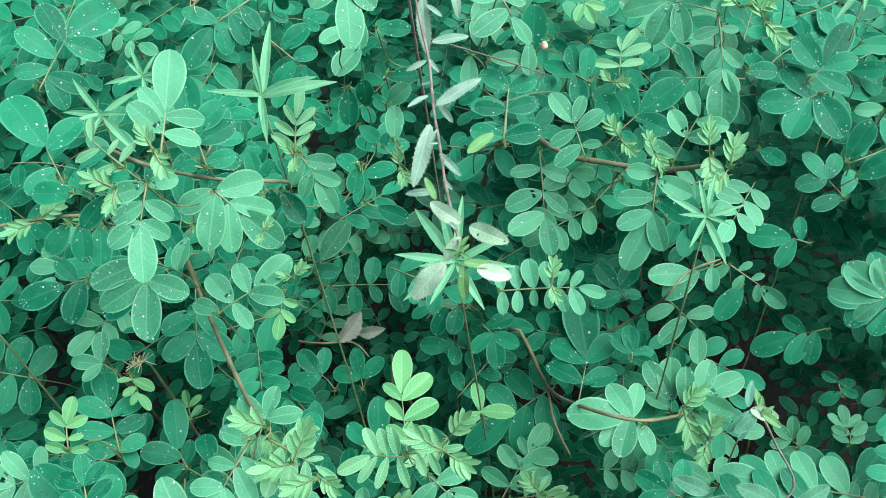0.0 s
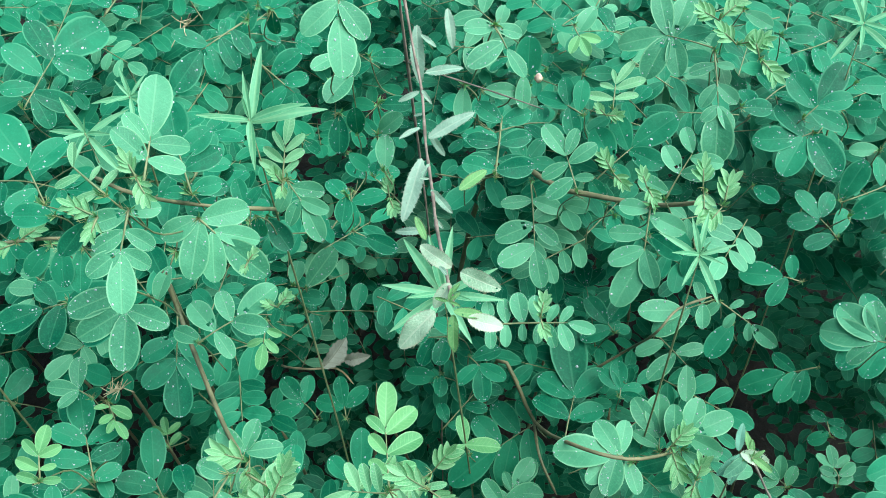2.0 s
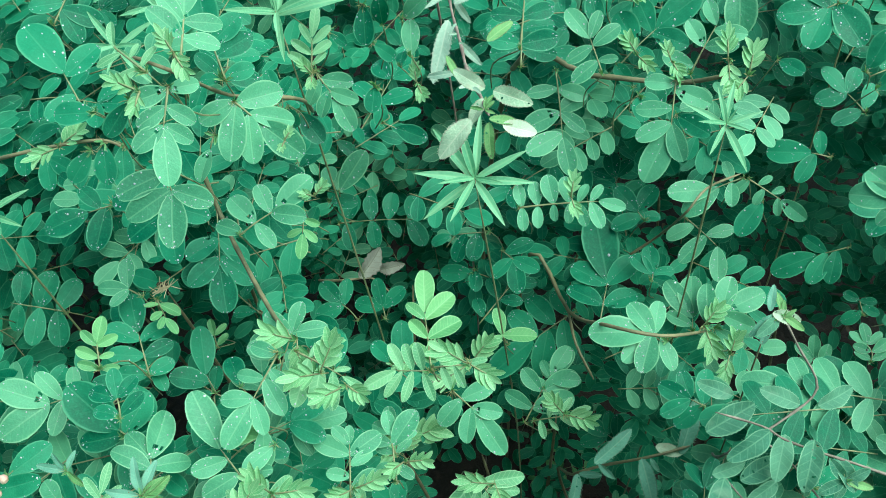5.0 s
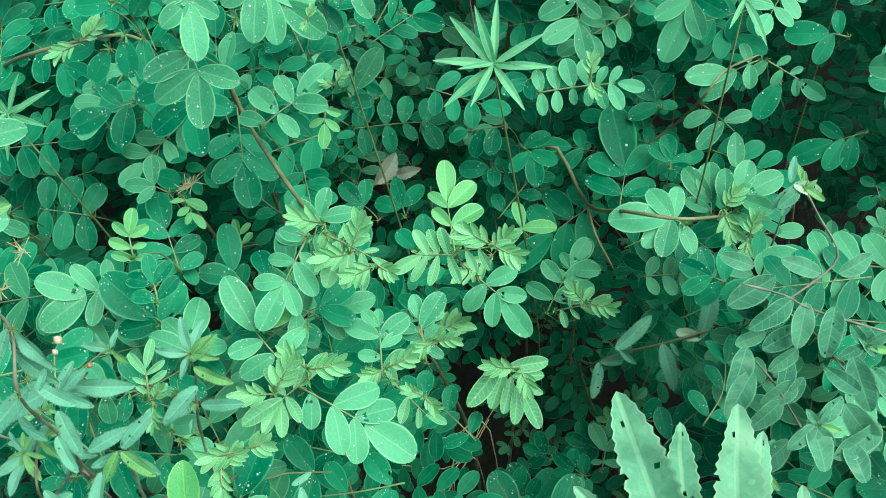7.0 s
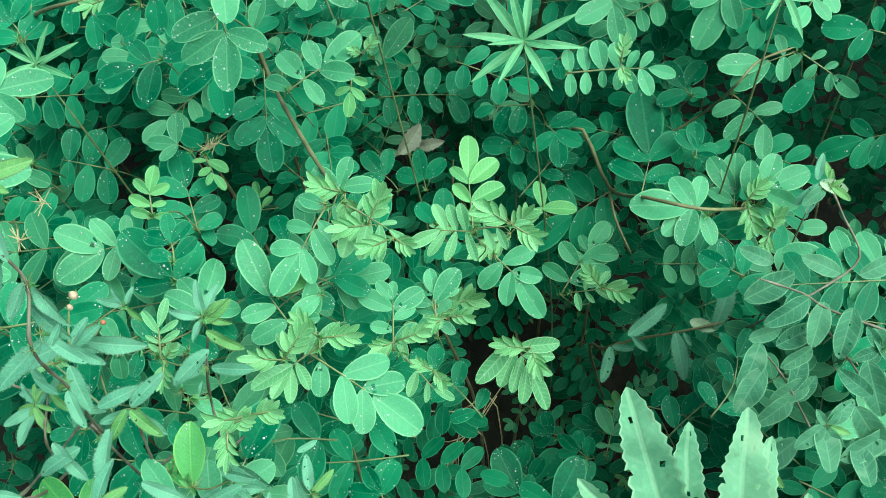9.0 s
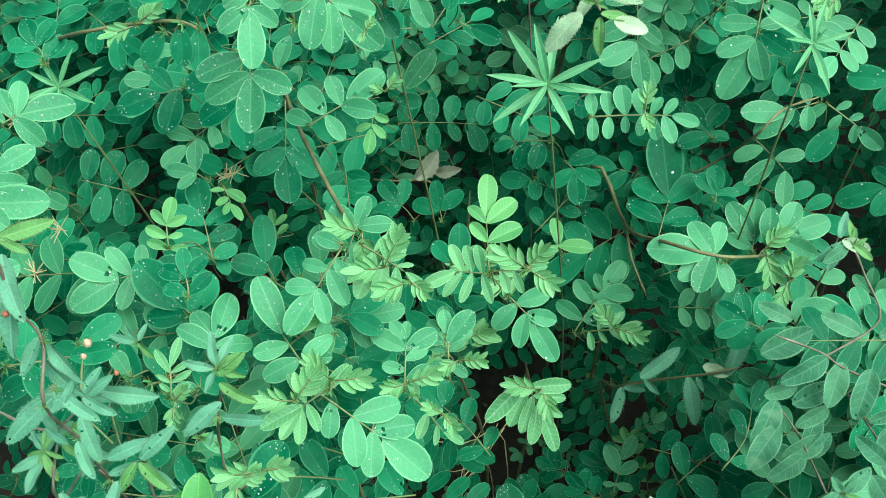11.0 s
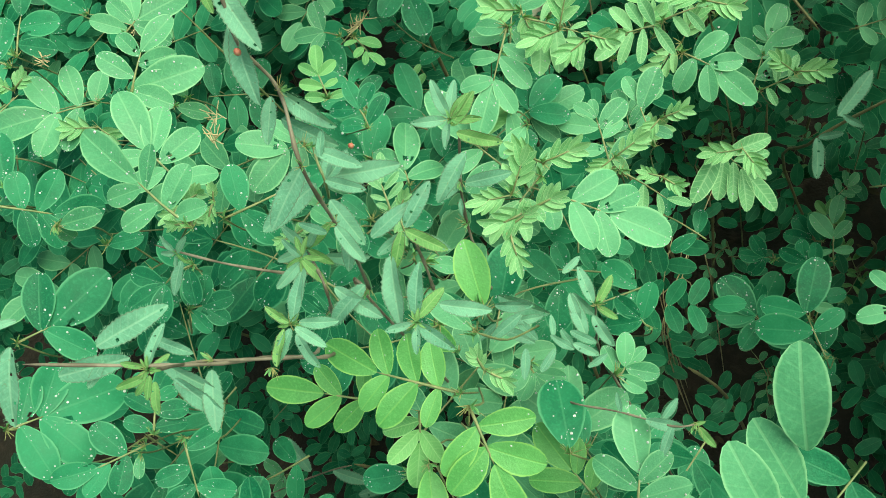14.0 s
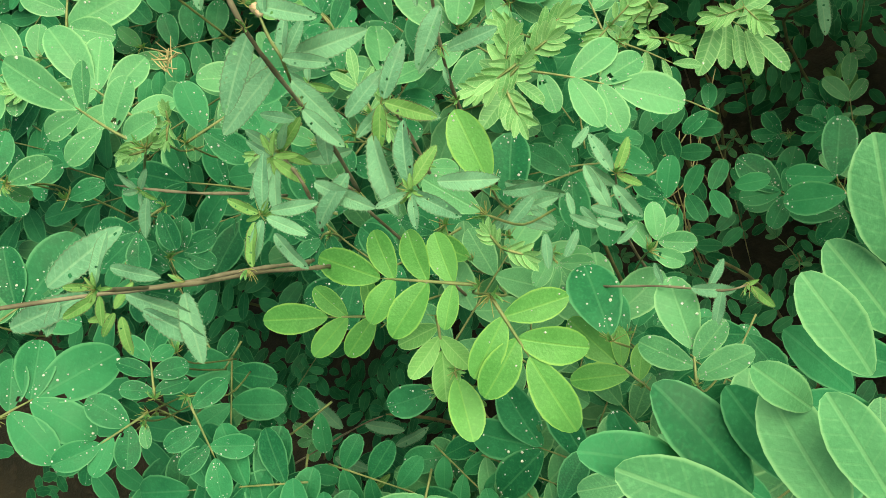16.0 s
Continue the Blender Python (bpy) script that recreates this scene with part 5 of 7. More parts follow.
frond(shrub, (-0.143, 0.143, 0.693), (-0.143, 0.143, 0.693), 0, 0, 0, "l", (0.090, -0.198, 0.976), (-0.153, 0.161, 0.634), ((1.00, 0, 0.0130, 0),))
frond(shrub, (-0.139, 0.140, 0.691), (-0.138, 0.140, 0.690), 0, 0, 0, "l", (0.366, -0.313, 0.876), (-0.142, 0.162, 0.634), ((1.00, 0, 0.0156, 0),))
frond(shrub, (-0.143, 0.135, 0.676), (-0.143, 0.135, 0.676), 0, 0, 0, "m", (0.328, -0.153, 0.932), (-0.164, 0.152, 0.618), ((1.00, 0, 0.0144, 0),))
frond(shrub, (-0.109, 0.198, 0.685), (-0.108, 0.199, 0.685), 0, 0, 0, "y", (0.340, -0.199, 0.919), (-0.115, 0.216, 0.627), ((1.00, 0, 0.0228, 0),))
frond(shrub, (-0.092, 0.207, 0.690), (-0.092, 0.206, 0.689), 0, 0, 0, "l", (0.207, -0.282, 0.937), (-0.096, 0.227, 0.631), ((1.00, 0, 0.0204, 0),))
frond(shrub, (-0.086, 0.200, 0.684), (-0.087, 0.199, 0.684), 0, 0, 0, "l", (0.256, -0.363, 0.896), (-0.104, 0.223, 0.627), ((1.00, 0, 0.0179, 0),))
frond(shrub, (-0.118, 0.109, 0.669), (-0.102, 0.144, 0.682), 0, 0.0352, 0.0374, "m", None, (-0.140, 0.140, 0.589))
frond(shrub, (-0.055, 0.119, 0.612), (-0.068, 0.135, 0.620), 1, 0.0180, 0.0202, "m", None, (-0.070, 0.150, 0.526))

shrub = thing("indigo_shrub", (-0.086, 0.100, -0.012), "light green indigo shrub with dew drops on its leaflets", "shrub", "indigo shrubs")
stem_part(shrub, [(-0.086, 0.100, -0.012), (-0.107, 0.091, 0.244), (-0.103, 0.105, 0.501)], 0.002, 0.0012)
frond(shrub, (-0.109, 0.050, 0.772), (-0.134, 0.061, 0.776), 0, 0, 0, "b", (0.053, -0.282, 0.958), (-0.118, 0.070, 0.713), ((0.25, 64, 0.0143, 0), (0.25, -85, 0.0123, 0), (0.50, 59, 0.0158, 0), (0.50, -60, 0.0176, 0), (0.85, 59, 0.0152, 0), (0.85, -62, 0.0138, 0), (1.00, 14, 0.0196, 0),))
frond(shrub, (-0.105, 0.043, 0.780), (-0.102, 0.027, 0.771), 0, 0, 0, "b", (0.214, -0.423, 0.880), (-0.115, 0.068, 0.723), ((0.35, -75, 0.0169, 0), (0.35, 57, 0.0173, 0), (0.70, -49, 0.0180, 0), (0.70, 60, 0.0171, 0), (1.00, 0, 0.0223, 0),))
frond(shrub, (-0.142, 0.061, 0.749), (-0.162, 0.067, 0.753), 0, 0, 0, "b", (0.072, -0.445, 0.893), (-0.139, 0.086, 0.692), ((0.30, 78, 0.0115, 0), (0.30, -52, 0.0155, 0), (0.70, 41, 0.0138, 0), (0.70, -46, 0.0165, 0), (1.00, -1, 0.0205, 0),))
frond(shrub, (-0.126, 0.051, 0.761), (-0.128, 0.042, 0.758), 0, 0, 0, "y", (0.356, -0.373, 0.857), (-0.141, 0.074, 0.705), ((0.30, 73, 0.0121, 0), (0.60, 43, 0.0140, 0), (0.60, -35, 0.0119, 0), (1.00, 3, 0.0143, 0),))
frond(shrub, (-0.086, 0.031, 0.689), (-0.092, 0.041, 0.691), 0, 0, 0, "b", (0.122, -0.185, 0.975), (-0.093, 0.048, 0.629), ((0.20, 57, 0.0125, 0), (0.50, -46, 0.0199, 0), (0.80, 47, 0.0131, 0), (1.00, 2, 0.0211, 0),))
frond(shrub, (-0.069, 0.020, 0.713), (-0.066, 0.030, 0.714), 0, 0, 0, "l", (-0.167, -0.121, 0.979), (-0.061, 0.036, 0.653), ((0.20, 70, 0.0183, 0), (0.50, -62, 0.0187, 0), (0.70, 43, 0.0146, 0), (1.00, -15, 0.0235, 0),))
frond(shrub, (-0.133, 0.103, 0.675), (-0.134, 0.104, 0.675), 0, 0, 0, "b", (0.273, -0.190, 0.943), (-0.144, 0.121, 0.617), ((1.00, 0, 0.0220, 0),))
frond(shrub, (-0.125, 0.034, 0.761), (-0.125, 0.032, 0.761), 0, 0, 0, "b", (0.285, -0.257, 0.924), (-0.141, 0.053, 0.703), ((1.00, 0, 0.0175, 0),))
frond(shrub, (-0.141, 0.041, 0.730), (-0.142, 0.041, 0.730), 0, 0, 0, "m", (0.141, -0.305, 0.942), (-0.136, 0.062, 0.672), ((1.00, 0, 0.0163, 0),))
frond(shrub, (-0.097, 0.073, 0.777), (-0.097, 0.074, 0.778), 0, 0, 0, "b", (-0.015, -0.313, 0.950), (-0.104, 0.094, 0.719), ((1.00, 0, 0.0206, 0),))
frond(shrub, (-0.101, 0.067, 0.775), (-0.102, 0.068, 0.776), 0, 0, 0, "l", (-0.048, -0.314, 0.948), (-0.091, 0.089, 0.717), ((1.00, 0, 0.0174, 0),))
frond(shrub, (-0.088, 0.041, 0.714), (-0.088, 0.043, 0.714), 0, 0, 0, "m", (0.188, -0.254, 0.949), (-0.093, 0.061, 0.655), ((1.00, 0, 0.0266, 0),))
frond(shrub, (-0.086, 0.049, 0.689), (-0.086, 0.050, 0.689), 0, 0, 0, "m", (0.253, -0.293, 0.922), (-0.091, 0.070, 0.631), ((1.00, 0, 0.0165, 0),))
frond(shrub, (-0.094, 0.053, 0.670), (-0.088, 0.085, 0.680), 1, 0.0241, 0.0301, "l", None, (-0.110, 0.067, 0.604))
frond(shrub, (-0.069, 0.072, 0.694), (-0.056, 0.080, 0.695), 2, 0.0121, 0.0135, "l", None, (-0.083, 0.088, 0.633))
frond(shrub, (-0.125, 0.093, 0.729), (-0.138, 0.088, 0.729), 1, 0.0138, 0.0155, "m", None, (-0.144, 0.111, 0.672))
frond(shrub, (-0.099, 0.081, 0.703), (-0.096, 0.068, 0.698), 2, 0.0122, 0.0136, "l", None, (-0.116, 0.098, 0.642))

shrub = thing("indigo_shrub", (-0.326, 0.260, -0.012), "blue-green indigo shrub with rounded dew-covered leaflets", "shrub", "indigo shrubs")
stem_part(shrub, [(-0.326, 0.260, -0.012), (-0.316, 0.262, 0.210), (-0.308, 0.240, 0.432)], 0.002, 0.0012)
frond(shrub, (-0.310, 0.259, 0.756), (-0.328, 0.267, 0.768), 0, 0, 0, "m", (0.437, -0.303, 0.847), (-0.322, 0.280, 0.701), ((0.10, -71, 0.0160, 0), (0.30, 75, 0.0218, 0), (0.80, 71, 0.0199, 0),))
frond(shrub, (-0.305, 0.261, 0.759), (-0.299, 0.278, 0.766), 0, 0, 0, "m", (0.228, -0.424, 0.876), (-0.310, 0.285, 0.703), ((0.30, 93, 0.0183, 0), (0.70, 76, 0.0195, 0), (1.00, -4, 0.0177, 0),))
frond(shrub, (-0.282, 0.249, 0.727), (-0.304, 0.244, 0.734), 0, 0, 0, "l", (0.364, -0.356, 0.861), (-0.285, 0.272, 0.671), ((0.10, 115, 0.0166, 0), (0.40, 86, 0.0215, 0), (0.40, -60, 0.0226, 0), (0.85, 66, 0.0227, 0), (0.85, -53, 0.0224, 0), (1.00, -1, 0.0288, 0),))
frond(shrub, (-0.302, 0.176, 0.765), (-0.284, 0.175, 0.749), 0, 0, 0, "m", (0.560, -0.427, 0.710), (-0.318, 0.201, 0.713), ((0.50, -111, 0.0162, 0), (0.50, 66, 0.0159, 0), (0.75, -73, 0.0195, 0), (0.75, 47, 0.0178, 0), (1.00, -19, 0.0209, 0),))
frond(shrub, (-0.308, 0.126, 0.735), (-0.295, 0.132, 0.731), 0, 0, 0, "m", (0.470, -0.342, 0.813), (-0.320, 0.148, 0.681), ((0.70, -67, 0.0247, 0), (0.80, 55, 0.0233, 0), (1.00, -18, 0.0317, 0),))
frond(shrub, (-0.307, 0.087, 0.737), (-0.296, 0.093, 0.729), 0, 0, 0, "m", (0.652, -0.218, 0.726), (-0.322, 0.105, 0.685), ((0.35, 78, 0.0245, 0), (0.35, -59, 0.0199, 0), (0.90, -54, 0.0233, 0), (0.90, 62, 0.0268, 0), (1.00, -1, 0.0337, 0),))
frond(shrub, (-0.285, 0.293, 0.660), (-0.284, 0.293, 0.659), 0, 0, 0, "l", (0.404, -0.352, 0.844), (-0.285, 0.315, 0.604), ((1.00, 0, 0.0195, 0),))
frond(shrub, (-0.322, 0.206, 0.737), (-0.322, 0.208, 0.738), 0, 0, 0, "m", (0.494, -0.396, 0.774), (-0.343, 0.230, 0.684), ((1.00, 0, 0.0246, 0),))
frond(shrub, (-0.322, 0.117, 0.620), (-0.379, 0.104, 0.627), 2, 0.0182, 0.0203, "m", None, (-0.371, 0.147, 0.549))
frond(shrub, (-0.403, 0.215, 0.367), (-0.411, 0.176, 0.356), 2, 0.0210, 0.0235, "m", None, (-0.438, 0.241, 0.292))
frond(shrub, (-0.352, 0.154, 0.384), (-0.372, 0.152, 0.387), 1, 0.0183, 0.0205, "l", None, (-0.389, 0.180, 0.306))

shrub = thing("indigo_shrub", (-0.194, 0.170, -0.012), "blue-green indigo shrub with rounded dew-covered leaflets", "shrub", "indigo shrubs")
stem_part(shrub, [(-0.194, 0.170, -0.012), (-0.182, 0.157, 0.258), (-0.195, 0.169, 0.528)], 0.002, 0.0012)
frond(shrub, (-0.210, 0.157, 0.762), (-0.221, 0.172, 0.775), 0, 0, 0, "l", (0.436, -0.394, 0.809), (-0.217, 0.181, 0.708), ((0.30, 121, 0.0159, 0), (0.55, -75, 0.0160, 0), (0.70, 91, 0.0193, 0), (0.90, -57, 0.0161, 0), (0.90, 55, 0.0198, 0), (1.00, 19, 0.0255, 0),))
frond(shrub, (-0.186, 0.130, 0.778), (-0.166, 0.138, 0.773), 0, 0, 0, "m", (0.419, -0.569, 0.708), (-0.191, 0.159, 0.727), ((0.30, -78, 0.0167, 0), (0.30, 64, 0.0169, 0), (0.80, 66, 0.0095, 0), (1.00, -2, 0.0173, 0),))
frond(shrub, (-0.251, 0.079, 0.719), (-0.250, 0.095, 0.720), 0, 0, 0, "m", (0.586, -0.090, 0.805), (-0.279, 0.094, 0.665), ((0.15, -78, 0.0120, 0), (0.15, 77, 0.0130, 0), (0.55, -60, 0.0135, 0), (0.55, 82, 0.0132, 0), (0.90, -38, 0.0134, 0), (0.90, 64, 0.0095, 0), (1.00, 21, 0.0150, 0),))
frond(shrub, (-0.258, 0.077, 0.714), (-0.274, 0.069, 0.722), 0, 0, 0, "m", (0.542, -0.319, 0.777), (-0.263, 0.099, 0.661), ((0.40, -55, 0.0156, 0), (0.40, 66, 0.0176, 0), (0.75, -32, 0.0156, 0), (1.00, 10, 0.0174, 0),))
frond(shrub, (-0.237, 0.075, 0.720), (-0.236, 0.053, 0.709), 0, 0, 0, "m", (0.477, -0.361, 0.801), (-0.241, 0.098, 0.666), ((0.20, -104, 0.0151, 0), (0.50, 84, 0.0141, 0), (0.80, 73, 0.0132, 0), (0.80, -63, 0.0159, 0), (1.00, 16, 0.0154, 0),))
frond(shrub, (-0.204, 0.177, 0.701), (-0.203, 0.178, 0.701), 0, 0, 0, "m", (0.496, -0.349, 0.795), (-0.207, 0.200, 0.647), ((1.00, 0, 0.0213, 0),))
frond(shrub, (-0.172, 0.161, 0.704), (-0.173, 0.162, 0.704), 0, 0, 0, "l", (0.112, -0.298, 0.948), (-0.166, 0.182, 0.645), ((1.00, 0, 0.0171, 0),))
frond(shrub, (-0.162, 0.169, 0.688), (-0.163, 0.170, 0.689), 0, 0, 0, "m", (0.247, -0.422, 0.873), (-0.177, 0.194, 0.632), ((1.00, 0, 0.0152, 0),))
frond(shrub, (-0.169, 0.156, 0.711), (-0.169, 0.155, 0.710), 0, 0, 0, "l", (0.327, -0.336, 0.883), (-0.185, 0.178, 0.654), ((1.00, 0, 0.0147, 0),))
frond(shrub, (-0.165, 0.162, 0.697), (-0.165, 0.161, 0.697), 0, 0, 0, "m", (0.217, -0.368, 0.904), (-0.163, 0.185, 0.640), ((1.00, 0, 0.0132, 0),))
frond(shrub, (-0.252, 0.152, 0.723), (-0.253, 0.151, 0.723), 0, 0, 0, "m", (0.421, -0.417, 0.806), (-0.260, 0.177, 0.669), ((1.00, 0, 0.0180, 0),))
frond(shrub, (-0.245, 0.097, 0.711), (-0.245, 0.098, 0.711), 0, 0, 0, "l", (0.527, -0.067, 0.847), (-0.253, 0.111, 0.655), ((1.00, 0, 0.0096, 0),))
frond(shrub, (-0.246, 0.092, 0.709), (-0.246, 0.092, 0.709), 0, 0, 0, "l", (0.484, -0.170, 0.858), (-0.260, 0.109, 0.653), ((1.00, 0, 0.0098, 0),))
frond(shrub, (-0.250, 0.141, 0.786), (-0.249, 0.141, 0.786), 0, 0, 0, "l", (0.545, -0.454, 0.705), (-0.265, 0.166, 0.735), ((1.00, 0, 0.0173, 0),))
frond(shrub, (-0.257, 0.146, 0.780), (-0.257, 0.146, 0.779), 0, 0, 0, "l", (0.394, -0.596, 0.700), (-0.277, 0.176, 0.729), ((1.00, 0, 0.0120, 0),))
frond(shrub, (-0.245, 0.142, 0.764), (-0.244, 0.142, 0.764), 0, 0, 0, "m", (0.490, -0.264, 0.831), (-0.257, 0.162, 0.709), ((1.00, 0, 0.0139, 0),))
frond(shrub, (-0.259, 0.074, 0.716), (-0.259, 0.073, 0.716), 0, 0, 0, "l", (0.370, -0.384, 0.846), (-0.269, 0.097, 0.661), ((1.00, 0, 0.0096, 0),))
frond(shrub, (-0.177, 0.106, 0.813), (-0.192, 0.123, 0.821), 0, 0, 0, "l", None, (-0.207, 0.130, 0.772), ((1.00, 4, 0.0237, 0.0000), (0.84, 59, 0.0139, 0.0002), (0.90, -53, 0.0147, -0.0006), (0.56, -67, 0.0149, -0.0009), (0.43, 81, 0.0161, -0.0011), (0.28, 124, 0.0121, -0.0008),))
frond(shrub, (-0.217, 0.134, 0.747), (-0.246, 0.122, 0.746), 2, 0.0162, 0.0182, "m", None, (-0.256, 0.164, 0.686))
frond(shrub, (-0.226, 0.121, 0.735), (-0.207, 0.124, 0.733), 2, 0.0134, 0.0150, "m", None, (-0.260, 0.146, 0.681))
frond(shrub, (-0.170, 0.114, 0.718), (-0.184, 0.110, 0.719), 2, 0.0134, 0.0150, "m", None, (-0.200, 0.139, 0.659))

shrub = thing("indigo_shrub", (0.293, 0.476, -0.012), "blue-green indigo shrub with rounded dew-covered leaflets", "shrub", "indigo shrubs")
stem_part(shrub, [(0.293, 0.476, -0.012), (0.298, 0.497, 0.177), (0.276, 0.495, 0.367)], 0.002, 0.0012)
frond(shrub, (0.236, 0.481, 0.709), (0.227, 0.479, 0.706), 0, 0, 0, "m", (-0.209, -0.466, 0.859), (0.231, 0.507, 0.653), ((0.20, -96, 0.0314, 0), (0.60, -41, 0.0293, 0), (0.60, 75, 0.0256, 0), (1.00, 18, 0.0269, 0),))
frond(shrub, (0.228, 0.485, 0.716), (0.238, 0.492, 0.722), 0, 0, 0, "m", (-0.037, -0.616, 0.787), (0.223, 0.516, 0.663), ((0.50, 69, 0.0222, 0), (0.80, -82, 0.0258, 0), (1.00, 31, 0.0205, 0), (1.00, -16, 0.0315, 0),))
frond(shrub, (0.244, 0.435, 0.619), (0.232, 0.440, 0.619), 0, 0, 0, "m", (-0.266, -0.593, 0.760), (0.243, 0.465, 0.566), ((0.50, 70, 0.0158, 0), (0.80, -75, 0.0219, 0), (1.00, -12, 0.0282, 0),))
frond(shrub, (0.293, 0.453, 0.498), (0.270, 0.453, 0.488), 0, 0, 0, "m", (-0.327, -0.525, 0.786), (0.292, 0.481, 0.444), ((0.40, -63, 0.0264, 0), (0.70, -46, 0.0271, 0), (0.70, 52, 0.0208, 0), (1.00, -5, 0.0360, 0),))
frond(shrub, (0.306, 0.417, 0.455), (0.304, 0.428, 0.461), 0, 0, 0, "m", (-0.297, -0.502, 0.812), (0.305, 0.444, 0.401), ((0.30, -108, 0.0177, 0), (0.60, 128, 0.0143, 0), (1.00, -50, 0.0129, 0), (1.00, 109, 0.0127, 0),))
frond(shrub, (0.256, 0.498, 0.713), (0.258, 0.497, 0.714), 0, 0, 0, "m", (-0.341, -0.529, 0.777), (0.276, 0.526, 0.660), ((1.00, 0, 0.0213, 0),))
frond(shrub, (0.261, 0.506, 0.727), (0.262, 0.506, 0.727), 0, 0, 0, "m", (-0.359, -0.574, 0.736), (0.265, 0.536, 0.675), ((1.00, 0, 0.0214, 0),))
frond(shrub, (0.258, 0.459, 0.671), (0.259, 0.460, 0.673), 0, 0, 0, "m", (-0.445, -0.575, 0.687), (0.278, 0.489, 0.621), ((1.00, 0, 0.0267, 0),))
frond(shrub, (0.269, 0.461, 0.654), (0.270, 0.461, 0.655), 0, 0, 0, "m", (-0.149, -0.619, 0.771), (0.263, 0.491, 0.601), ((1.00, 0, 0.0263, 0),))
frond(shrub, (0.274, 0.467, 0.708), (0.273, 0.467, 0.708), 0, 0, 0, "l", (-0.386, -0.637, 0.667), (0.288, 0.498, 0.658), ((1.00, 0, 0.0171, 0),))
frond(shrub, (0.188, 0.485, 0.725), (0.189, 0.485, 0.725), 0, 0, 0, "m", (-0.289, -0.667, 0.687), (0.186, 0.517, 0.674), ((1.00, 0, 0.0191, 0),))
frond(shrub, (0.207, 0.507, 0.763), (0.208, 0.507, 0.763), 0, 0, 0, "m", (-0.259, -0.659, 0.706), (0.216, 0.539, 0.712), ((1.00, 0, 0.0198, 0),))
frond(shrub, (0.268, 0.362, 0.655), (0.228, 0.363, 0.656), 2, 0.0266, 0.0298, "m", None, (0.308, 0.427, 0.594))
frond(shrub, (0.273, 0.470, 0.625), (0.247, 0.498, 0.642), 2, 0.0225, 0.0252, "m", None, (0.308, 0.533, 0.569))
frond(shrub, (0.303, 0.378, 0.450), (0.300, 0.405, 0.464), 3, 0.0156, 0.0174, "l", None, (0.336, 0.431, 0.379))
frond(shrub, (0.266, 0.377, 0.448), (0.248, 0.392, 0.457), 2, 0.0178, 0.0199, "l", None, (0.297, 0.431, 0.376))

# ---- visible branches, growing points and spent flowers ----
shrub = thing("indigo_shrub", (0.004, 0.560, -0.012), "indigo shrub with a long brown arching branch", "shrub", "indigo shrubs")
stem_part(shrub, [(0.004, 0.560, -0.012), (0.004, 0.550, 0.350), (0.034, 0.500, 0.648), (0.082, 0.446, 0.689), (0.129, 0.420, 0.704), (0.154, 0.403, 0.724)], 0.0024, 0.0012, None, "branch")
young_shoot(shrub, (0.106, 0.480, 0.721), 0.0118)
young_shoot(shrub, (0.111, 0.454, 0.697), 0.0169)
young_shoot(shrub, (0.119, 0.397, 0.741), 0.0131)
young_shoot(shrub, (0.148, 0.393, 0.745), 0.0185)
young_shoot(shrub, (0.158, 0.384, 0.740), 0.0197)
young_shoot(shrub, (0.166, 0.456, 0.792), 0.0187)
young_shoot(shrub, (0.168, 0.505, 0.774), 0.0203)
young_shoot(shrub, (0.178, 0.449, 0.788), 0.0174)
young_shoot(shrub, (0.063, 0.342, 0.694), 0.0135)
young_shoot(shrub, (0.155, 0.342, 0.562), 0.0239)
young_shoot(shrub, (0.168, 0.319, 0.562), 0.0200)
young_shoot(shrub, (0.064, 0.312, 0.500), 0.0253)
bud(shrub, (0.058, 0.423, 0.793), 0.0045, PINK)
stem_part(shrub, [(-0.019, 0.478, 0.762), (-0.006, 0.394, 0.823), (0.007, 0.365, 0.840), (0.030, 0.360, 0.835), (0.056, 0.354, 0.829)], 0.0004, 0.0003, STEM_R, "dry_twig")
shrub = thing("indigo_shrub", (-0.180, 0.420, -0.012), "indigo shrub with a ridged tan stem", "shrub", "indigo shrubs")
stem_part(shrub, [(-0.180, 0.420, -0.012), (-0.175, 0.43, 0.4), (-0.144, 0.359, 0.695), (-0.138, 0.347, 0.684), (-0.125, 0.323, 0.681), (-0.094, 0.266, 0.703), (-0.080, 0.245, 0.710)], 0.0015, 0.0011, None, "branch")
stem_part(shrub, [(-0.096, 0.443, 0.670), (-0.078, 0.365, 0.751), (-0.081, 0.337, 0.780), (-0.104, 0.331, 0.788), (-0.096, 0.265, 0.860), (-0.112, 0.269, 0.865)], 0.0012, 0.0007, None, "branch")
stem_part(shrub, [(-0.332, 0.426, 0.639), (-0.265, 0.358, 0.719), (-0.232, 0.338, 0.745), (-0.209, 0.342, 0.747), (-0.184, 0.344, 0.748), (-0.172, 0.341, 0.745)], 0.0012, 0.0008, None, "branch")
young_shoot(shrub, (-0.026, 0.282, 0.621), 0.0183)
young_shoot(shrub, (-0.092, 0.261, 0.873), 0.0122)
young_shoot(shrub, (-0.102, 0.245, 0.869), 0.0113)
young_shoot(shrub, (-0.207, 0.342, 0.746), 0.0186)
young_shoot(shrub, (-0.072, 0.370, 0.765), 0.0111)
young_shoot(shrub, (-0.018, 0.371, 0.755), 0.0128)
young_shoot(shrub, (-0.076, 0.243, 0.709), 0.0198)
young_shoot(shrub, (-0.066, 0.238, 0.704), 0.0172)
young_shoot(shrub, (0.001, 0.340, 0.524), 0.0299)
young_shoot(shrub, (-0.074, 0.325, 0.720), 0.0101)
young_shoot(shrub, (-0.066, 0.277, 0.810), 0.0067)
young_shoot(shrub, (-0.081, 0.169, 0.698), 0.0200)
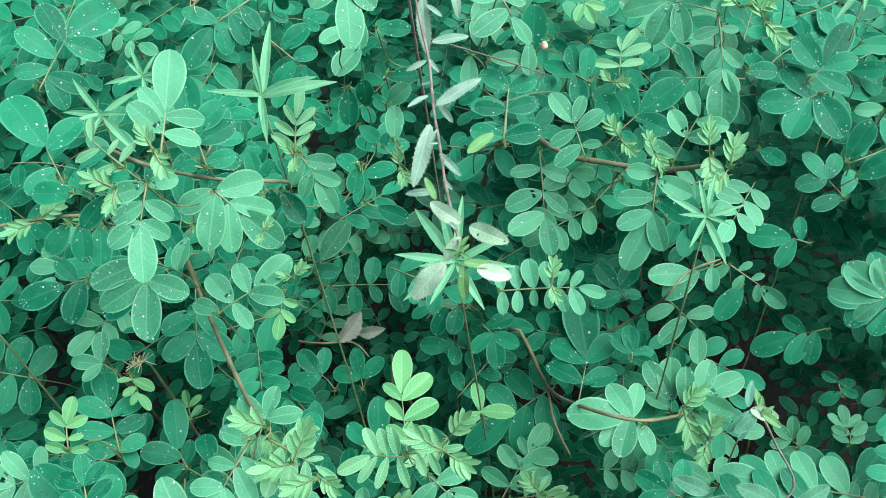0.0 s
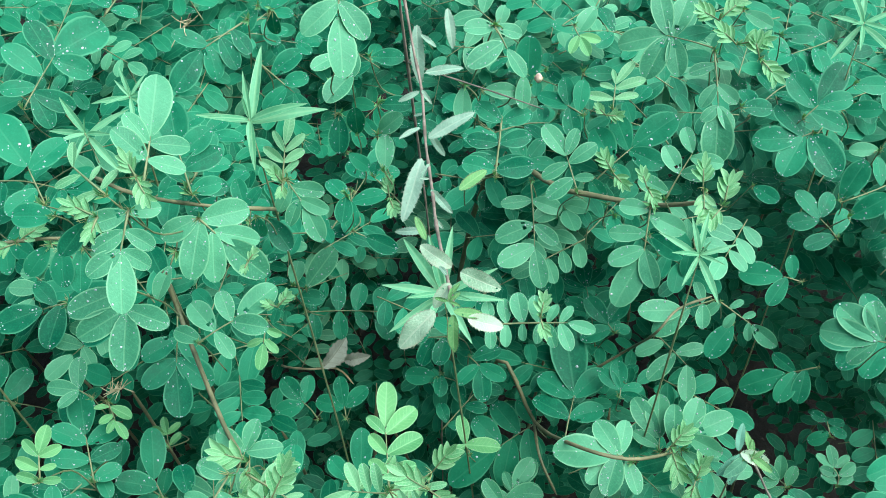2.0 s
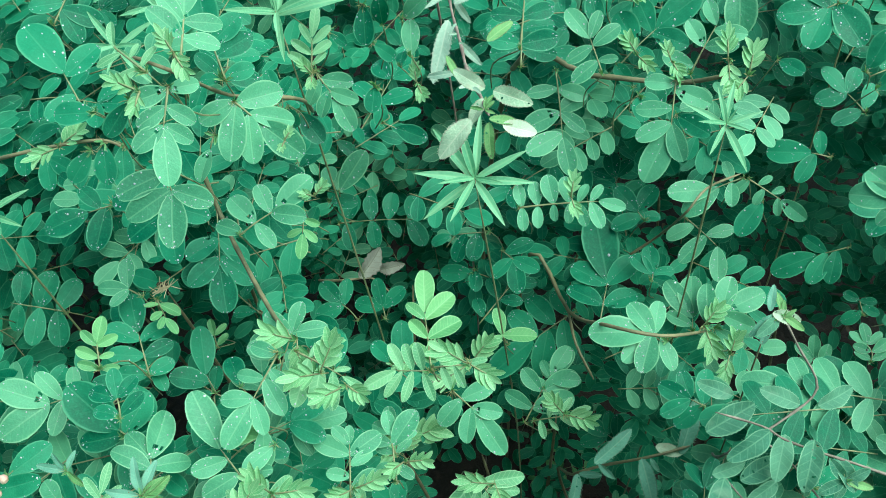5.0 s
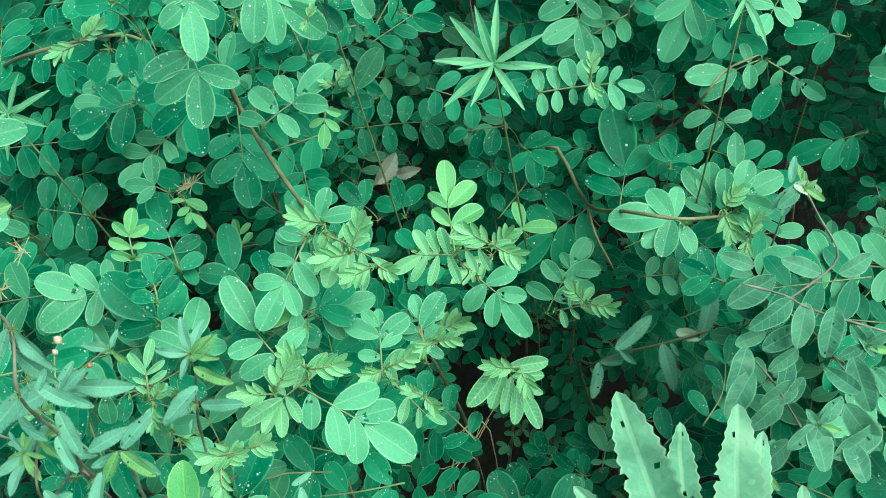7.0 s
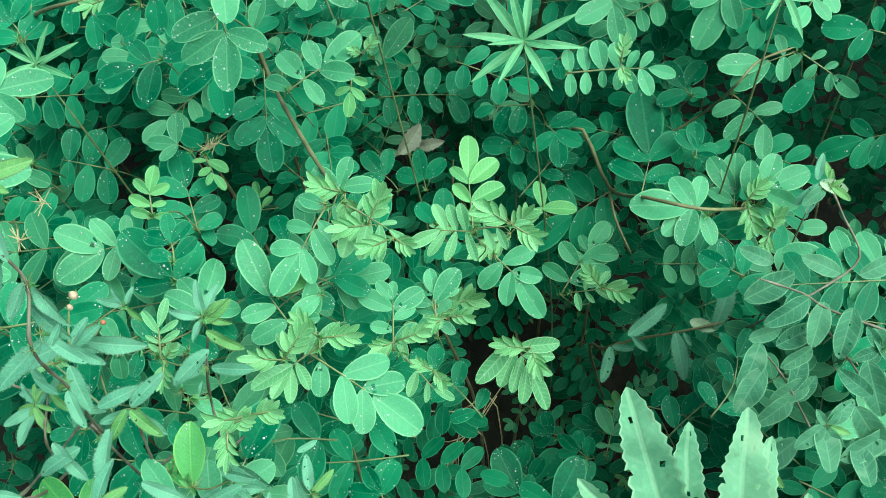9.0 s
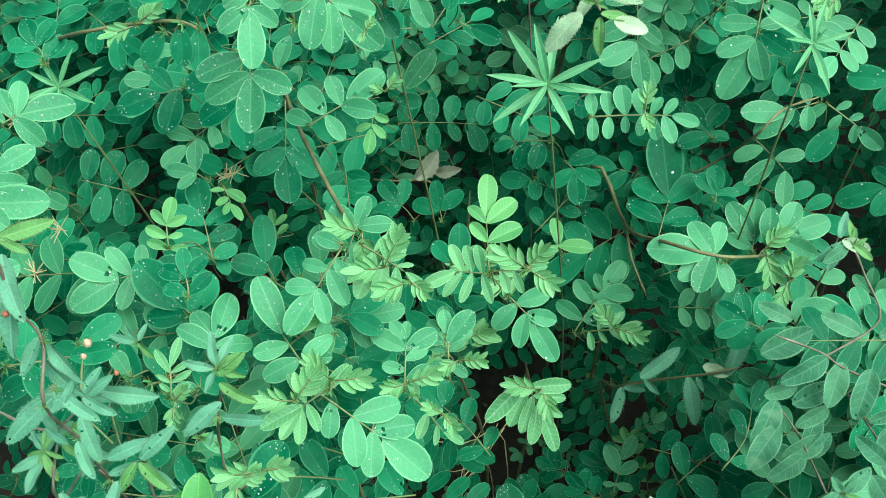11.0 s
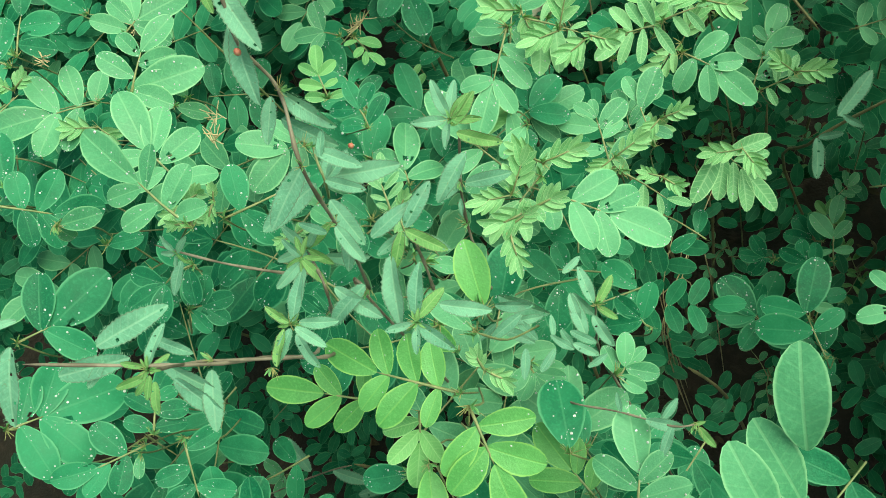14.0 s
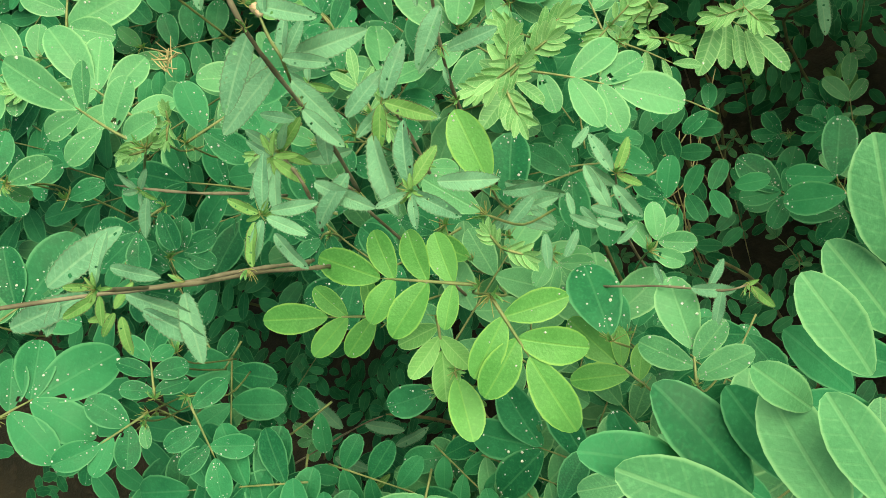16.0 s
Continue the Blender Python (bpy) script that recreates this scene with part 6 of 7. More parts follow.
young_shoot(shrub, (-0.096, 0.158, 0.697), 0.0200)
young_shoot(shrub, (-0.053, 0.192, 0.650), 0.0172)
young_shoot(shrub, (-0.061, 0.219, 0.717), 0.0212)
young_shoot(shrub, (-0.049, 0.215, 0.713), 0.0167)
young_shoot(shrub, (0.006, 0.253, 0.666), 0.0227)
young_shoot(shrub, (-0.028, 0.207, 0.649), 0.0151)
young_shoot(shrub, (-0.131, 0.134, 0.746), 0.0113)
young_shoot(shrub, (0.016, 0.244, 0.538), 0.0228)
young_shoot(shrub, (-0.034, 0.179, 0.644), 0.0138)
young_shoot(shrub, (-0.074, 0.091, 0.799), 0.0151)
young_shoot(shrub, (-0.082, 0.088, 0.797), 0.0123)
young_shoot(shrub, (-0.047, 0.314, 0.460), 0.0331)
young_shoot(shrub, (-0.055, 0.305, 0.454), 0.0258)
young_shoot(shrub, (-0.161, 0.119, 0.773), 0.0085)
young_shoot(shrub, (-0.191, 0.122, 0.793), 0.0085)
young_shoot(shrub, (-0.096, 0.048, 0.793), 0.0104)
young_shoot(shrub, (-0.182, 0.129, 0.792), 0.0085)
young_shoot(shrub, (-0.208, 0.148, 0.769), 0.0135)
young_shoot(shrub, (-0.281, 0.233, 0.728), 0.0171)
young_shoot(shrub, (-0.308, 0.245, 0.755), 0.0132)
dry_flower(shrub, (-0.120, 0.417, 0.826), 0.0169)
dry_flower(shrub, (-0.174, 0.313, 0.656), 0.0127)
dry_flower(shrub, (-0.268, 0.293, 0.722), 0.0103)
dry_flower(shrub, (-0.270, 0.230, 0.781), 0.0086)
dry_flower(shrub, (-0.235, 0.242, 0.700), 0.0151)
dry_flower(shrub, (-0.201, 0.182, 0.758), 0.0125)
dry_flower(shrub, (-0.171, 0.315, 0.655), 0.0140)
bud(shrub, (-0.159, 0.318, 0.560), 0.003, RED)
shrub = thing("indigo_shrub", (0.020, 0.470, -0.012), "indigo shrub with a forked green-brown stem", "shrub", "indigo shrubs")
stem_part(shrub, [(0.020, 0.470, -0.012), (0.03, 0.46, 0.3), (0.045, 0.426, 0.534), (0.073, 0.394, 0.504), (0.089, 0.332, 0.580), (0.121, 0.316, 0.591), (0.159, 0.345, 0.550)], 0.0017, 0.001, None, "branch")
stem_part(shrub, [(0.087, 0.551, 0.286), (0.076, 0.448, 0.439), (0.073, 0.400, 0.496), (0.075, 0.358, 0.516), (0.087, 0.339, 0.499)], 0.0012, 0.0009, None, "branch")
stem_part(shrub, [(0.121, 0.547, 0.325), (0.108, 0.451, 0.474), (0.114, 0.420, 0.534), (0.135, 0.420, 0.559), (0.141, 0.387, 0.623), (0.155, 0.399, 0.633), (0.176, 0.405, 0.639)], 0.0011, 0.0007, None, "branch")

shrub = thing("indigo_shrub", (0.02, 0.0, -0.012), "tall light green indigo shrub with large smooth leaflets", "shrub", "indigo shrubs")
stem_part(shrub, [(0.02, 0.0, -0.012), (0.01, -0.01, 0.4), (-0.034, -0.026, 0.739)], 0.004, 0.002)
leaflet(shrub, (-0.061, -0.028, 0.774), (-0.086, -0.011, 0.794), "l", (-0.07, -0.20, 1.00))
leaflet(shrub, (-0.063, -0.020, 0.766), (-0.071, 0.004, 0.787), "m", (0.05, -0.05, 0.99))
leaflet(shrub, (-0.053, -0.021, 0.765), (-0.059, 0.000, 0.784), "m", (-0.09, -0.05, 1.00))
leaflet(shrub, (-0.047, -0.032, 0.780), (-0.052, -0.008, 0.799), "l", (0.04, 0.02, 1.00))
leaflet(shrub, (-0.038, -0.034, 0.792), (-0.042, -0.013, 0.810), "l", (-0.06, 0.06, 1.00))
leaflet(shrub, (-0.033, -0.003, 0.752), (-0.042, 0.011, 0.771), "m", (-0.11, -0.02, 0.99))
leaflet(shrub, (-0.031, -0.007, 0.784), (-0.036, 0.011, 0.804), "l", (0.06, -0.21, 0.98))
leaflet(shrub, (-0.023, -0.001, 0.785), (-0.029, 0.015, 0.805), "l", (0.01, -0.15, 0.98))
leaflet(shrub, (-0.020, 0.008, 0.800), (-0.018, 0.024, 0.823), "l", (-0.21, -0.29, 0.97))
leaflet(shrub, (-0.073, -0.011, 0.769), (-0.093, -0.003, 0.789), "m", (-0.04, -0.07, 0.99))
leaflet(shrub, (-0.045, -0.011, 0.793), (-0.052, -0.004, 0.811), "l", (0.05, -0.05, 0.99))

# ---- hairy toothed herbs ----
herb = thing("hairy_herb", (-0.160, 0.100, -0.012), "hairy herb with grey-green toothed leaves and reddish stems", "herb", "hairy herbs")
stem_part(herb, [(-0.160, 0.100, -0.012), (-0.15, 0.1, 0.4), (-0.141, 0.095, 0.746), (-0.137, 0.094, 0.768), (-0.129, 0.089, 0.800), (-0.126, 0.089, 0.822), (-0.119, 0.084, 0.859), (-0.117, 0.096, 0.874), (-0.119, 0.098, 0.889), (-0.116, 0.099, 0.901), (-0.115, 0.102, 0.912)], 0.00055, 0.0004, STEM_R)
hairy_leaf(herb, (-0.118, 0.107, 0.906), (-0.106, 0.113, 0.906), "t")
hairy_leaf(herb, (-0.119, 0.108, 0.907), (-0.122, 0.115, 0.911), "t")
hairy_leaf(herb, (-0.118, 0.107, 0.906), (-0.111, 0.105, 0.903), "t")
hairy_leaf(herb, (-0.119, 0.106, 0.906), (-0.126, 0.104, 0.906), "t")
hairy_leaf(herb, (-0.120, 0.104, 0.905), (-0.131, 0.103, 0.907), "s")
hairy_leaf(herb, (-0.117, 0.104, 0.904), (-0.112, 0.090, 0.895), "s")
hairy_leaf(herb, (-0.120, 0.104, 0.905), (-0.119, 0.098, 0.901), "t")
hairy_leaf(herb, (-0.119, 0.102, 0.892), (-0.119, 0.086, 0.883), "s")
hairy_leaf(herb, (-0.120, 0.104, 0.891), (-0.123, 0.096, 0.887), "s")
hairy_leaf(herb, (-0.118, 0.098, 0.871), (-0.108, 0.088, 0.864), "s")
hairy_leaf(herb, (-0.122, 0.100, 0.868), (-0.126, 0.090, 0.863), "s")
hairy_leaf(herb, (-0.115, 0.087, 0.860), (-0.105, 0.082, 0.855), "s")
hairy_leaf(herb, (-0.114, 0.085, 0.859), (-0.112, 0.091, 0.862), "s")
hairy_leaf(herb, (-0.188, 0.059, 0.841), (-0.168, 0.066, 0.841), "s")
hairy_leaf(herb, (-0.199, 0.053, 0.841), (-0.180, 0.055, 0.838), "s")
hairy_leaf(herb, (-0.183, 0.045, 0.877), (-0.188, 0.029, 0.869), "s")
hairy_leaf(herb, (-0.213, 0.066, 0.852), (-0.206, 0.067, 0.851), "s")
hairy_leaf(herb, (-0.170, 0.049, 0.832), (-0.160, 0.039, 0.824), "s")
hairy_leaf(herb, (-0.176, 0.050, 0.834), (-0.181, 0.046, 0.833), "t")
hairy_leaf(herb, (-0.176, 0.051, 0.834), (-0.170, 0.055, 0.835), "t")
hairy_leaf(herb, (-0.175, 0.049, 0.833), (-0.177, 0.041, 0.829), "t")
hairy_leaf(herb, (-0.177, 0.050, 0.834), (-0.183, 0.050, 0.835), "t")
bud(herb, (-0.116, 0.099, 0.899), 0.0021, PINK)
bud(herb, (-0.118, 0.094, 0.892), 0.0017, RED)
hairy_leaf(herb, (-0.121, 0.095, 0.865), (-0.110, 0.087, 0.858), "s")
hairy_leaf(herb, (-0.122, 0.090, 0.851), (-0.133, 0.076, 0.848), "s")
hairy_leaf(herb, (-0.126, 0.100, 0.828), (-0.122, 0.109, 0.831), "s")
hairy_leaf(herb, (-0.126, 0.100, 0.827), (-0.118, 0.107, 0.829), "s")
hairy_leaf(herb, (-0.126, 0.100, 0.828), (-0.116, 0.096, 0.823), "s")
hairy_leaf(herb, (-0.126, 0.088, 0.822), (-0.121, 0.078, 0.815), "s")
hairy_leaf(herb, (-0.129, 0.087, 0.821), (-0.136, 0.090, 0.825), "s")
hairy_head(herb, (-0.157, 0.162, 0.739), 0.0121, 4, "s")
hairy_leaf(herb, (-0.126, 0.095, 0.825), (-0.120, 0.083, 0.816), "s")
hairy_leaf(herb, (-0.132, 0.105, 0.820), (-0.151, 0.095, 0.818), "s")
hairy_leaf(herb, (-0.130, 0.104, 0.819), (-0.121, 0.104, 0.817), "s")
bud(herb, (-0.127, 0.111, 0.833), 0.0020, PINK)
bud(herb, (-0.117, 0.108, 0.829), 0.0017, RED)
stem_part(herb, [(-0.150, 0.137, 0.767), (-0.132, 0.105, 0.811), (-0.126, 0.100, 0.828), (-0.127, 0.105, 0.830), (-0.127, 0.110, 0.833)], 0.0004, 0.0004, RACHIS, "bud_stalk")
stem_part(herb, [(-0.125, 0.154, 0.628), (-0.110, 0.116, 0.701), (-0.105, 0.105, 0.732), (-0.101, 0.110, 0.767), (-0.096, 0.112, 0.790), (-0.089, 0.114, 0.813)], 0.0006, 0.0004, STEM_R)
hairy_head(herb, (-0.091, 0.118, 0.815), 0.0126, 6, "s")
hairy_leaf(herb, (-0.090, 0.114, 0.813), (-0.078, 0.109, 0.808), "t")
hairy_leaf(herb, (-0.091, 0.116, 0.814), (-0.082, 0.123, 0.818), "t")
hairy_leaf(herb, (-0.089, 0.109, 0.809), (-0.101, 0.098, 0.804), "s")
hairy_leaf(herb, (-0.095, 0.112, 0.788), (-0.080, 0.112, 0.787), "s")
hairy_leaf(herb, (-0.096, 0.111, 0.790), (-0.104, 0.107, 0.790), "s")
hairy_leaf(herb, (-0.097, 0.107, 0.788), (-0.098, 0.102, 0.786), "s")
stem_part(herb, [(-0.134, 0.125, 0.689), (-0.118, 0.092, 0.750), (-0.112, 0.081, 0.776), (-0.108, 0.081, 0.798), (-0.107, 0.084, 0.811), (-0.108, 0.087, 0.812)], 0.0005, 0.0004, STEM_R)
hairy_leaf(herb, (-0.108, 0.087, 0.812), (-0.106, 0.094, 0.816), "s")
hairy_leaf(herb, (-0.108, 0.086, 0.812), (-0.098, 0.080, 0.806), "s")
hairy_leaf(herb, (-0.109, 0.086, 0.812), (-0.118, 0.081, 0.812), "s")
hairy_leaf(herb, (-0.107, 0.087, 0.812), (-0.105, 0.085, 0.811), "t")
hairy_leaf(herb, (-0.101, 0.048, 0.836), (-0.093, 0.054, 0.837), "t")
hairy_leaf(herb, (-0.101, 0.048, 0.836), (-0.098, 0.060, 0.842), "s")
hairy_leaf(herb, (-0.102, 0.047, 0.836), (-0.109, 0.046, 0.837), "s")
hairy_leaf(herb, (-0.101, 0.047, 0.836), (-0.094, 0.040, 0.830), "s")
hairy_leaf(herb, (-0.101, 0.046, 0.836), (-0.103, 0.040, 0.833), "s")
hairy_head(herb, (-0.101, 0.047, 0.836), 0.0038, 4, "t")
hairy_leaf(herb, (-0.127, 0.048, 0.850), (-0.123, 0.058, 0.854), "s")
hairy_leaf(herb, (-0.128, 0.048, 0.850), (-0.133, 0.052, 0.853), "t")
hairy_leaf(herb, (-0.126, 0.048, 0.849), (-0.117, 0.047, 0.846), "s")
hairy_leaf(herb, (-0.127, 0.047, 0.849), (-0.121, 0.042, 0.845), "s")
hairy_leaf(herb, (-0.128, 0.047, 0.849), (-0.133, 0.040, 0.847), "s")
hairy_head(herb, (-0.128, 0.048, 0.849), 0.0039, 4, "t")
stem_part(herb, [(-0.172, 0.115, 0.720), (-0.148, 0.085, 0.775), (-0.139, 0.077, 0.798), (-0.136, 0.079, 0.810), (-0.146, 0.097, 0.797)], 0.0005, 0.0004, STEM_R)
hairy_head(herb, (-0.146, 0.098, 0.797), 0.0111, 6, "s")
hairy_leaf(herb, (-0.155, 0.038, 0.866), (-0.150, 0.046, 0.869), "s")
hairy_leaf(herb, (-0.156, 0.038, 0.866), (-0.161, 0.039, 0.868), "t")
hairy_leaf(herb, (-0.156, 0.036, 0.865), (-0.163, 0.034, 0.866), "t")
hairy_leaf(herb, (-0.155, 0.036, 0.865), (-0.157, 0.031, 0.863), "t")
hairy_leaf(herb, (-0.172, 0.053, 0.835), (-0.160, 0.044, 0.827), "s")
hairy_leaf(herb, (-0.160, 0.050, 0.830), (-0.163, 0.035, 0.823), "s")
hairy_leaf(herb, (-0.173, 0.059, 0.838), (-0.164, 0.054, 0.833), "s")
hairy_leaf(herb, (-0.186, 0.055, 0.840), (-0.192, 0.049, 0.838), "s")
hairy_head(herb, (-0.155, 0.037, 0.866), 0.0039, 5, "t")
stem_part(herb, [(-0.169, 0.099, 0.720), (-0.148, 0.071, 0.775), (-0.144, 0.061, 0.797), (-0.152, 0.059, 0.809), (-0.157, 0.051, 0.830), (-0.167, 0.046, 0.850), (-0.194, 0.049, 0.860)], 0.0006, 0.0004, STEM_R)
stem_part(herb, [(-0.166, 0.091, 0.746), (-0.145, 0.064, 0.795), (-0.141, 0.054, 0.816), (-0.147, 0.051, 0.827), (-0.162, 0.052, 0.832), (-0.155, 0.037, 0.865)], 0.0005, 0.0004, STEM_R)
hairy_leaf(herb, (-0.133, 0.039, 0.847), (-0.130, 0.047, 0.850), "t")
hairy_leaf(herb, (-0.135, 0.054, 0.831), (-0.132, 0.045, 0.826), "s")
stem_part(herb, [(-0.201, 0.160, 0.682), (-0.176, 0.122, 0.742), (-0.174, 0.112, 0.764), (-0.192, 0.117, 0.772), (-0.212, 0.125, 0.781)], 0.0006, 0.0004, STEM_R)
hairy_head(herb, (-0.205, 0.121, 0.778), 0.0082, 5, "s")
hairy_leaf(herb, (-0.204, 0.119, 0.776), (-0.210, 0.108, 0.772), "s")
herb = thing("hairy_herb", (-0.070, 0.100, -0.012), "hairy herb with insect-eaten grey-green leaves", "herb", "hairy herbs")
stem_part(herb, [(-0.070, 0.100, -0.012), (-0.074, 0.108, 0.35), (-0.078, 0.102, 0.62), (-0.073, 0.093, 0.69), (-0.0685, 0.0885, 0.724)], 0.0008, 0.0004, STEM_R)
hairy_leaf(herb, (-0.068, 0.088, 0.726), (-0.060, 0.097, 0.728), "t")
hairy_leaf(herb, (-0.069, 0.089, 0.726), (-0.071, 0.101, 0.733), "s")
hairy_leaf(herb, (-0.068, 0.088, 0.725), (-0.062, 0.083, 0.721), "t")
hairy_leaf(herb, (-0.074, 0.079, 0.722), (-0.076, 0.093, 0.730), "s")
hairy_leaf(herb, (-0.070, 0.085, 0.725), (-0.066, 0.074, 0.717), "s")
hairy_leaf(herb, (-0.079, 0.077, 0.723), (-0.071, 0.072, 0.718), "s")
hairy_leaf(herb, (-0.085, 0.080, 0.726), (-0.084, 0.087, 0.729), "s")
hairy_leaf(herb, (-0.102, 0.099, 0.729), (-0.086, 0.090, 0.720), "s")
hairy_leaf(herb, (-0.103, 0.088, 0.724), (-0.093, 0.082, 0.718), "s")
hairy_leaf(herb, (-0.082, 0.082, 0.726), (-0.079, 0.075, 0.722), "s")
hairy_leaf(herb, (-0.094, 0.088, 0.733), (-0.106, 0.081, 0.733), "s")
hairy_leaf(herb, (-0.079, 0.108, 0.716), (-0.071, 0.113, 0.716), "s")
stem_part(herb, [(-0.108, 0.099, 0.617), (-0.094, 0.071, 0.689), (-0.083, 0.058, 0.714), (-0.068, 0.051, 0.717), (-0.052, 0.042, 0.720), (-0.044, 0.042, 0.717)], 0.0004, 0.0003, STEM_R)
hairy_leaf(herb, (-0.044, 0.041, 0.717), (-0.040, 0.034, 0.712), "t")
hairy_leaf(herb, (-0.046, 0.042, 0.718), (-0.041, 0.042, 0.717), "t")
hairy_leaf(herb, (-0.060, 0.045, 0.723), (-0.048, 0.041, 0.718), "s")
hairy_leaf(herb, (-0.052, 0.042, 0.720), (-0.058, 0.033, 0.717), "s")
hairy_leaf(herb, (-0.067, 0.048, 0.727), (-0.067, 0.054, 0.730), "s")
hairy_leaf(herb, (-0.055, 0.044, 0.722), (-0.048, 0.050, 0.723), "s")
bud(herb, (-0.130, 0.118, 0.828), 0.003, PINK)
hairy_leaf(herb, (-0.133, 0.108, 0.822), (-0.145, 0.101, 0.819), "s")
hairy_leaf(herb, (-0.127, 0.106, 0.820), (-0.107, 0.105, 0.817), "s")
hairy_leaf(herb, (-0.125, 0.094, 0.812), (-0.130, 0.082, 0.805), "s")
hairy_leaf(herb, (-0.118, 0.085, 0.816), (-0.105, 0.091, 0.819), "s")
hairy_leaf(herb, (-0.114, 0.080, 0.812), (-0.117, 0.062, 0.802), "s")
hairy_leaf(herb, (-0.108, 0.085, 0.815), (-0.098, 0.078, 0.810), "t")
hairy_leaf(herb, (-0.109, 0.085, 0.815), (-0.114, 0.076, 0.810), "t")
hairy_leaf(herb, (-0.108, 0.086, 0.815), (-0.098, 0.095, 0.821), "s")
hairy_leaf(herb, (-0.142, 0.088, 0.810), (-0.147, 0.093, 0.814), "s")
hairy_leaf(herb, (-0.142, 0.087, 0.810), (-0.137, 0.080, 0.805), "t")
hairy_leaf(herb, (-0.143, 0.087, 0.809), (-0.152, 0.081, 0.807), "s")
hairy_leaf(herb, (-0.142, 0.087, 0.809), (-0.148, 0.076, 0.803), "s")
hairy_leaf(herb, (-0.123, 0.074, 0.810), (-0.137, 0.066, 0.806), "s")
hairy_leaf(herb, (-0.132, 0.075, 0.811), (-0.121, 0.065, 0.804), "s")
hairy_leaf(herb, (-0.104, 0.066, 0.803), (-0.090, 0.062, 0.799), "s")
hairy_leaf(herb, (-0.143, 0.097, 0.791), (-0.129, 0.094, 0.788), "s")
hairy_head(herb, (-0.142, 0.088, 0.810), 0.0065, 5, "t")
node_tuft(herb, (-0.119, 0.084, 0.859), 0.0033)
node_tuft(herb, (-0.126, 0.089, 0.822), 0.0039)
node_tuft(herb, (-0.137, 0.094, 0.768), 0.0048)
node_tuft(herb, (-0.117, 0.096, 0.874), 0.0040)
node_tuft(herb, (-0.117, 0.088, 0.861), 0.0041)
node_tuft(herb, (-0.155, 0.037, 0.866), 0.0030)
node_tuft(herb, (-0.159, 0.052, 0.831), 0.0037)
node_tuft(herb, (-0.128, 0.048, 0.849), 0.0032)
node_tuft(herb, (-0.101, 0.047, 0.836), 0.0033)
node_tuft(herb, (-0.108, 0.087, 0.812), 0.0040)
node_tuft(herb, (-0.096, 0.112, 0.790), 0.0044)
node_tuft(herb, (-0.101, 0.110, 0.767), 0.0048)
node_tuft(herb, (-0.068, 0.088, 0.726), 0.0051)
node_tuft(herb, (-0.044, 0.042, 0.717), 0.0048)
node_tuft(herb, (-0.134, 0.039, 0.847), 0.0032)
hairy_leaf(herb, (-0.102, 0.092, 0.737), (-0.089, 0.090, 0.732), "s")
hairy_leaf(herb, (-0.076, 0.093, 0.730), (-0.075, 0.083, 0.725), "s")
hairy_leaf(herb, (-0.070, 0.087, 0.720), (-0.076, 0.095, 0.725), "s")
hairy_leaf(herb, (-0.079, 0.081, 0.725), (-0.071, 0.076, 0.720), "s")
hairy_leaf(herb, (-0.095, 0.077, 0.728), (-0.098, 0.067, 0.724), "s")
hairy_leaf(herb, (-0.092, 0.069, 0.723), (-0.085, 0.076, 0.724), "s")
hairy_leaf(herb, (-0.099, 0.090, 0.724), (-0.088, 0.090, 0.721), "s")
hairy_leaf(herb, (-0.092, 0.083, 0.718), (-0.098, 0.091, 0.724), "s")
hairy_leaf(herb, (-0.105, 0.090, 0.725), (-0.112, 0.085, 0.725), "s")
hairy_leaf(herb, (-0.079, 0.075, 0.722), (-0.086, 0.080, 0.727), "s")
hairy_leaf(herb, (-0.076, 0.069, 0.718), (-0.068, 0.072, 0.718), "s")
hairy_leaf(herb, (-0.338, 0.154, 0.379), (-0.351, 0.179, 0.395), "s")
hairy_leaf(herb, (-0.351, 0.137, 0.374), (-0.331, 0.121, 0.361), "s")
hairy_leaf(herb, (-0.380, 0.133, 0.380), (-0.357, 0.110, 0.362), "s")
hairy_leaf(herb, (-0.322, 0.153, 0.374), (-0.298, 0.141, 0.361), "s")
hairy_leaf(herb, (-0.336, 0.109, 0.356), (-0.319, 0.116, 0.355), "t")
hairy_leaf(herb, (-0.337, 0.109, 0.356), (-0.341, 0.094, 0.350), "t")
hairy_leaf(herb, (-0.360, 0.148, 0.382), (-0.369, 0.166, 0.394), "s")
hairy_leaf(herb, (-0.315, 0.139, 0.342), (-0.288, 0.143, 0.336), "s")
stem_part(herb, [(-0.627, 0.164, 0.222), (-0.518, 0.128, 0.358), (-0.467, 0.120, 0.399), (-0.426, 0.129, 0.391), (-0.380, 0.140, 0.384), (-0.329, 0.152, 0.376), (-0.307, 0.155, 0.371)], 0.0009, 0.0005, STEM_R)
herb = thing("hairy_herb", (0.000, 0.460, -0.012), "tall hairy shoot with pale silvery leaves and pinkish stem", "herb", "hairy herbs")
stem_part(herb, [(0.000, 0.460, -0.012), (0.0, 0.47, 0.5), (-0.010, 0.396, 0.857), (-0.001, 0.359, 0.853), (0.003, 0.340, 0.848), (0.007, 0.295, 0.861), (0.012, 0.247, 0.884), (0.015, 0.216, 0.899), (0.020, 0.169, 0.931), (0.022, 0.154, 0.939)], 0.0007, 0.0004, STEM_P)
hairy_leaf(herb, (-0.001, 0.378, 0.856), (0.000, 0.361, 0.836), "n")
hairy_leaf(herb, (0.001, 0.372, 0.855), (0.008, 0.369, 0.851), "n")
hairy_leaf(herb, (0.012, 0.391, 0.856), (0.015, 0.380, 0.842), "n")
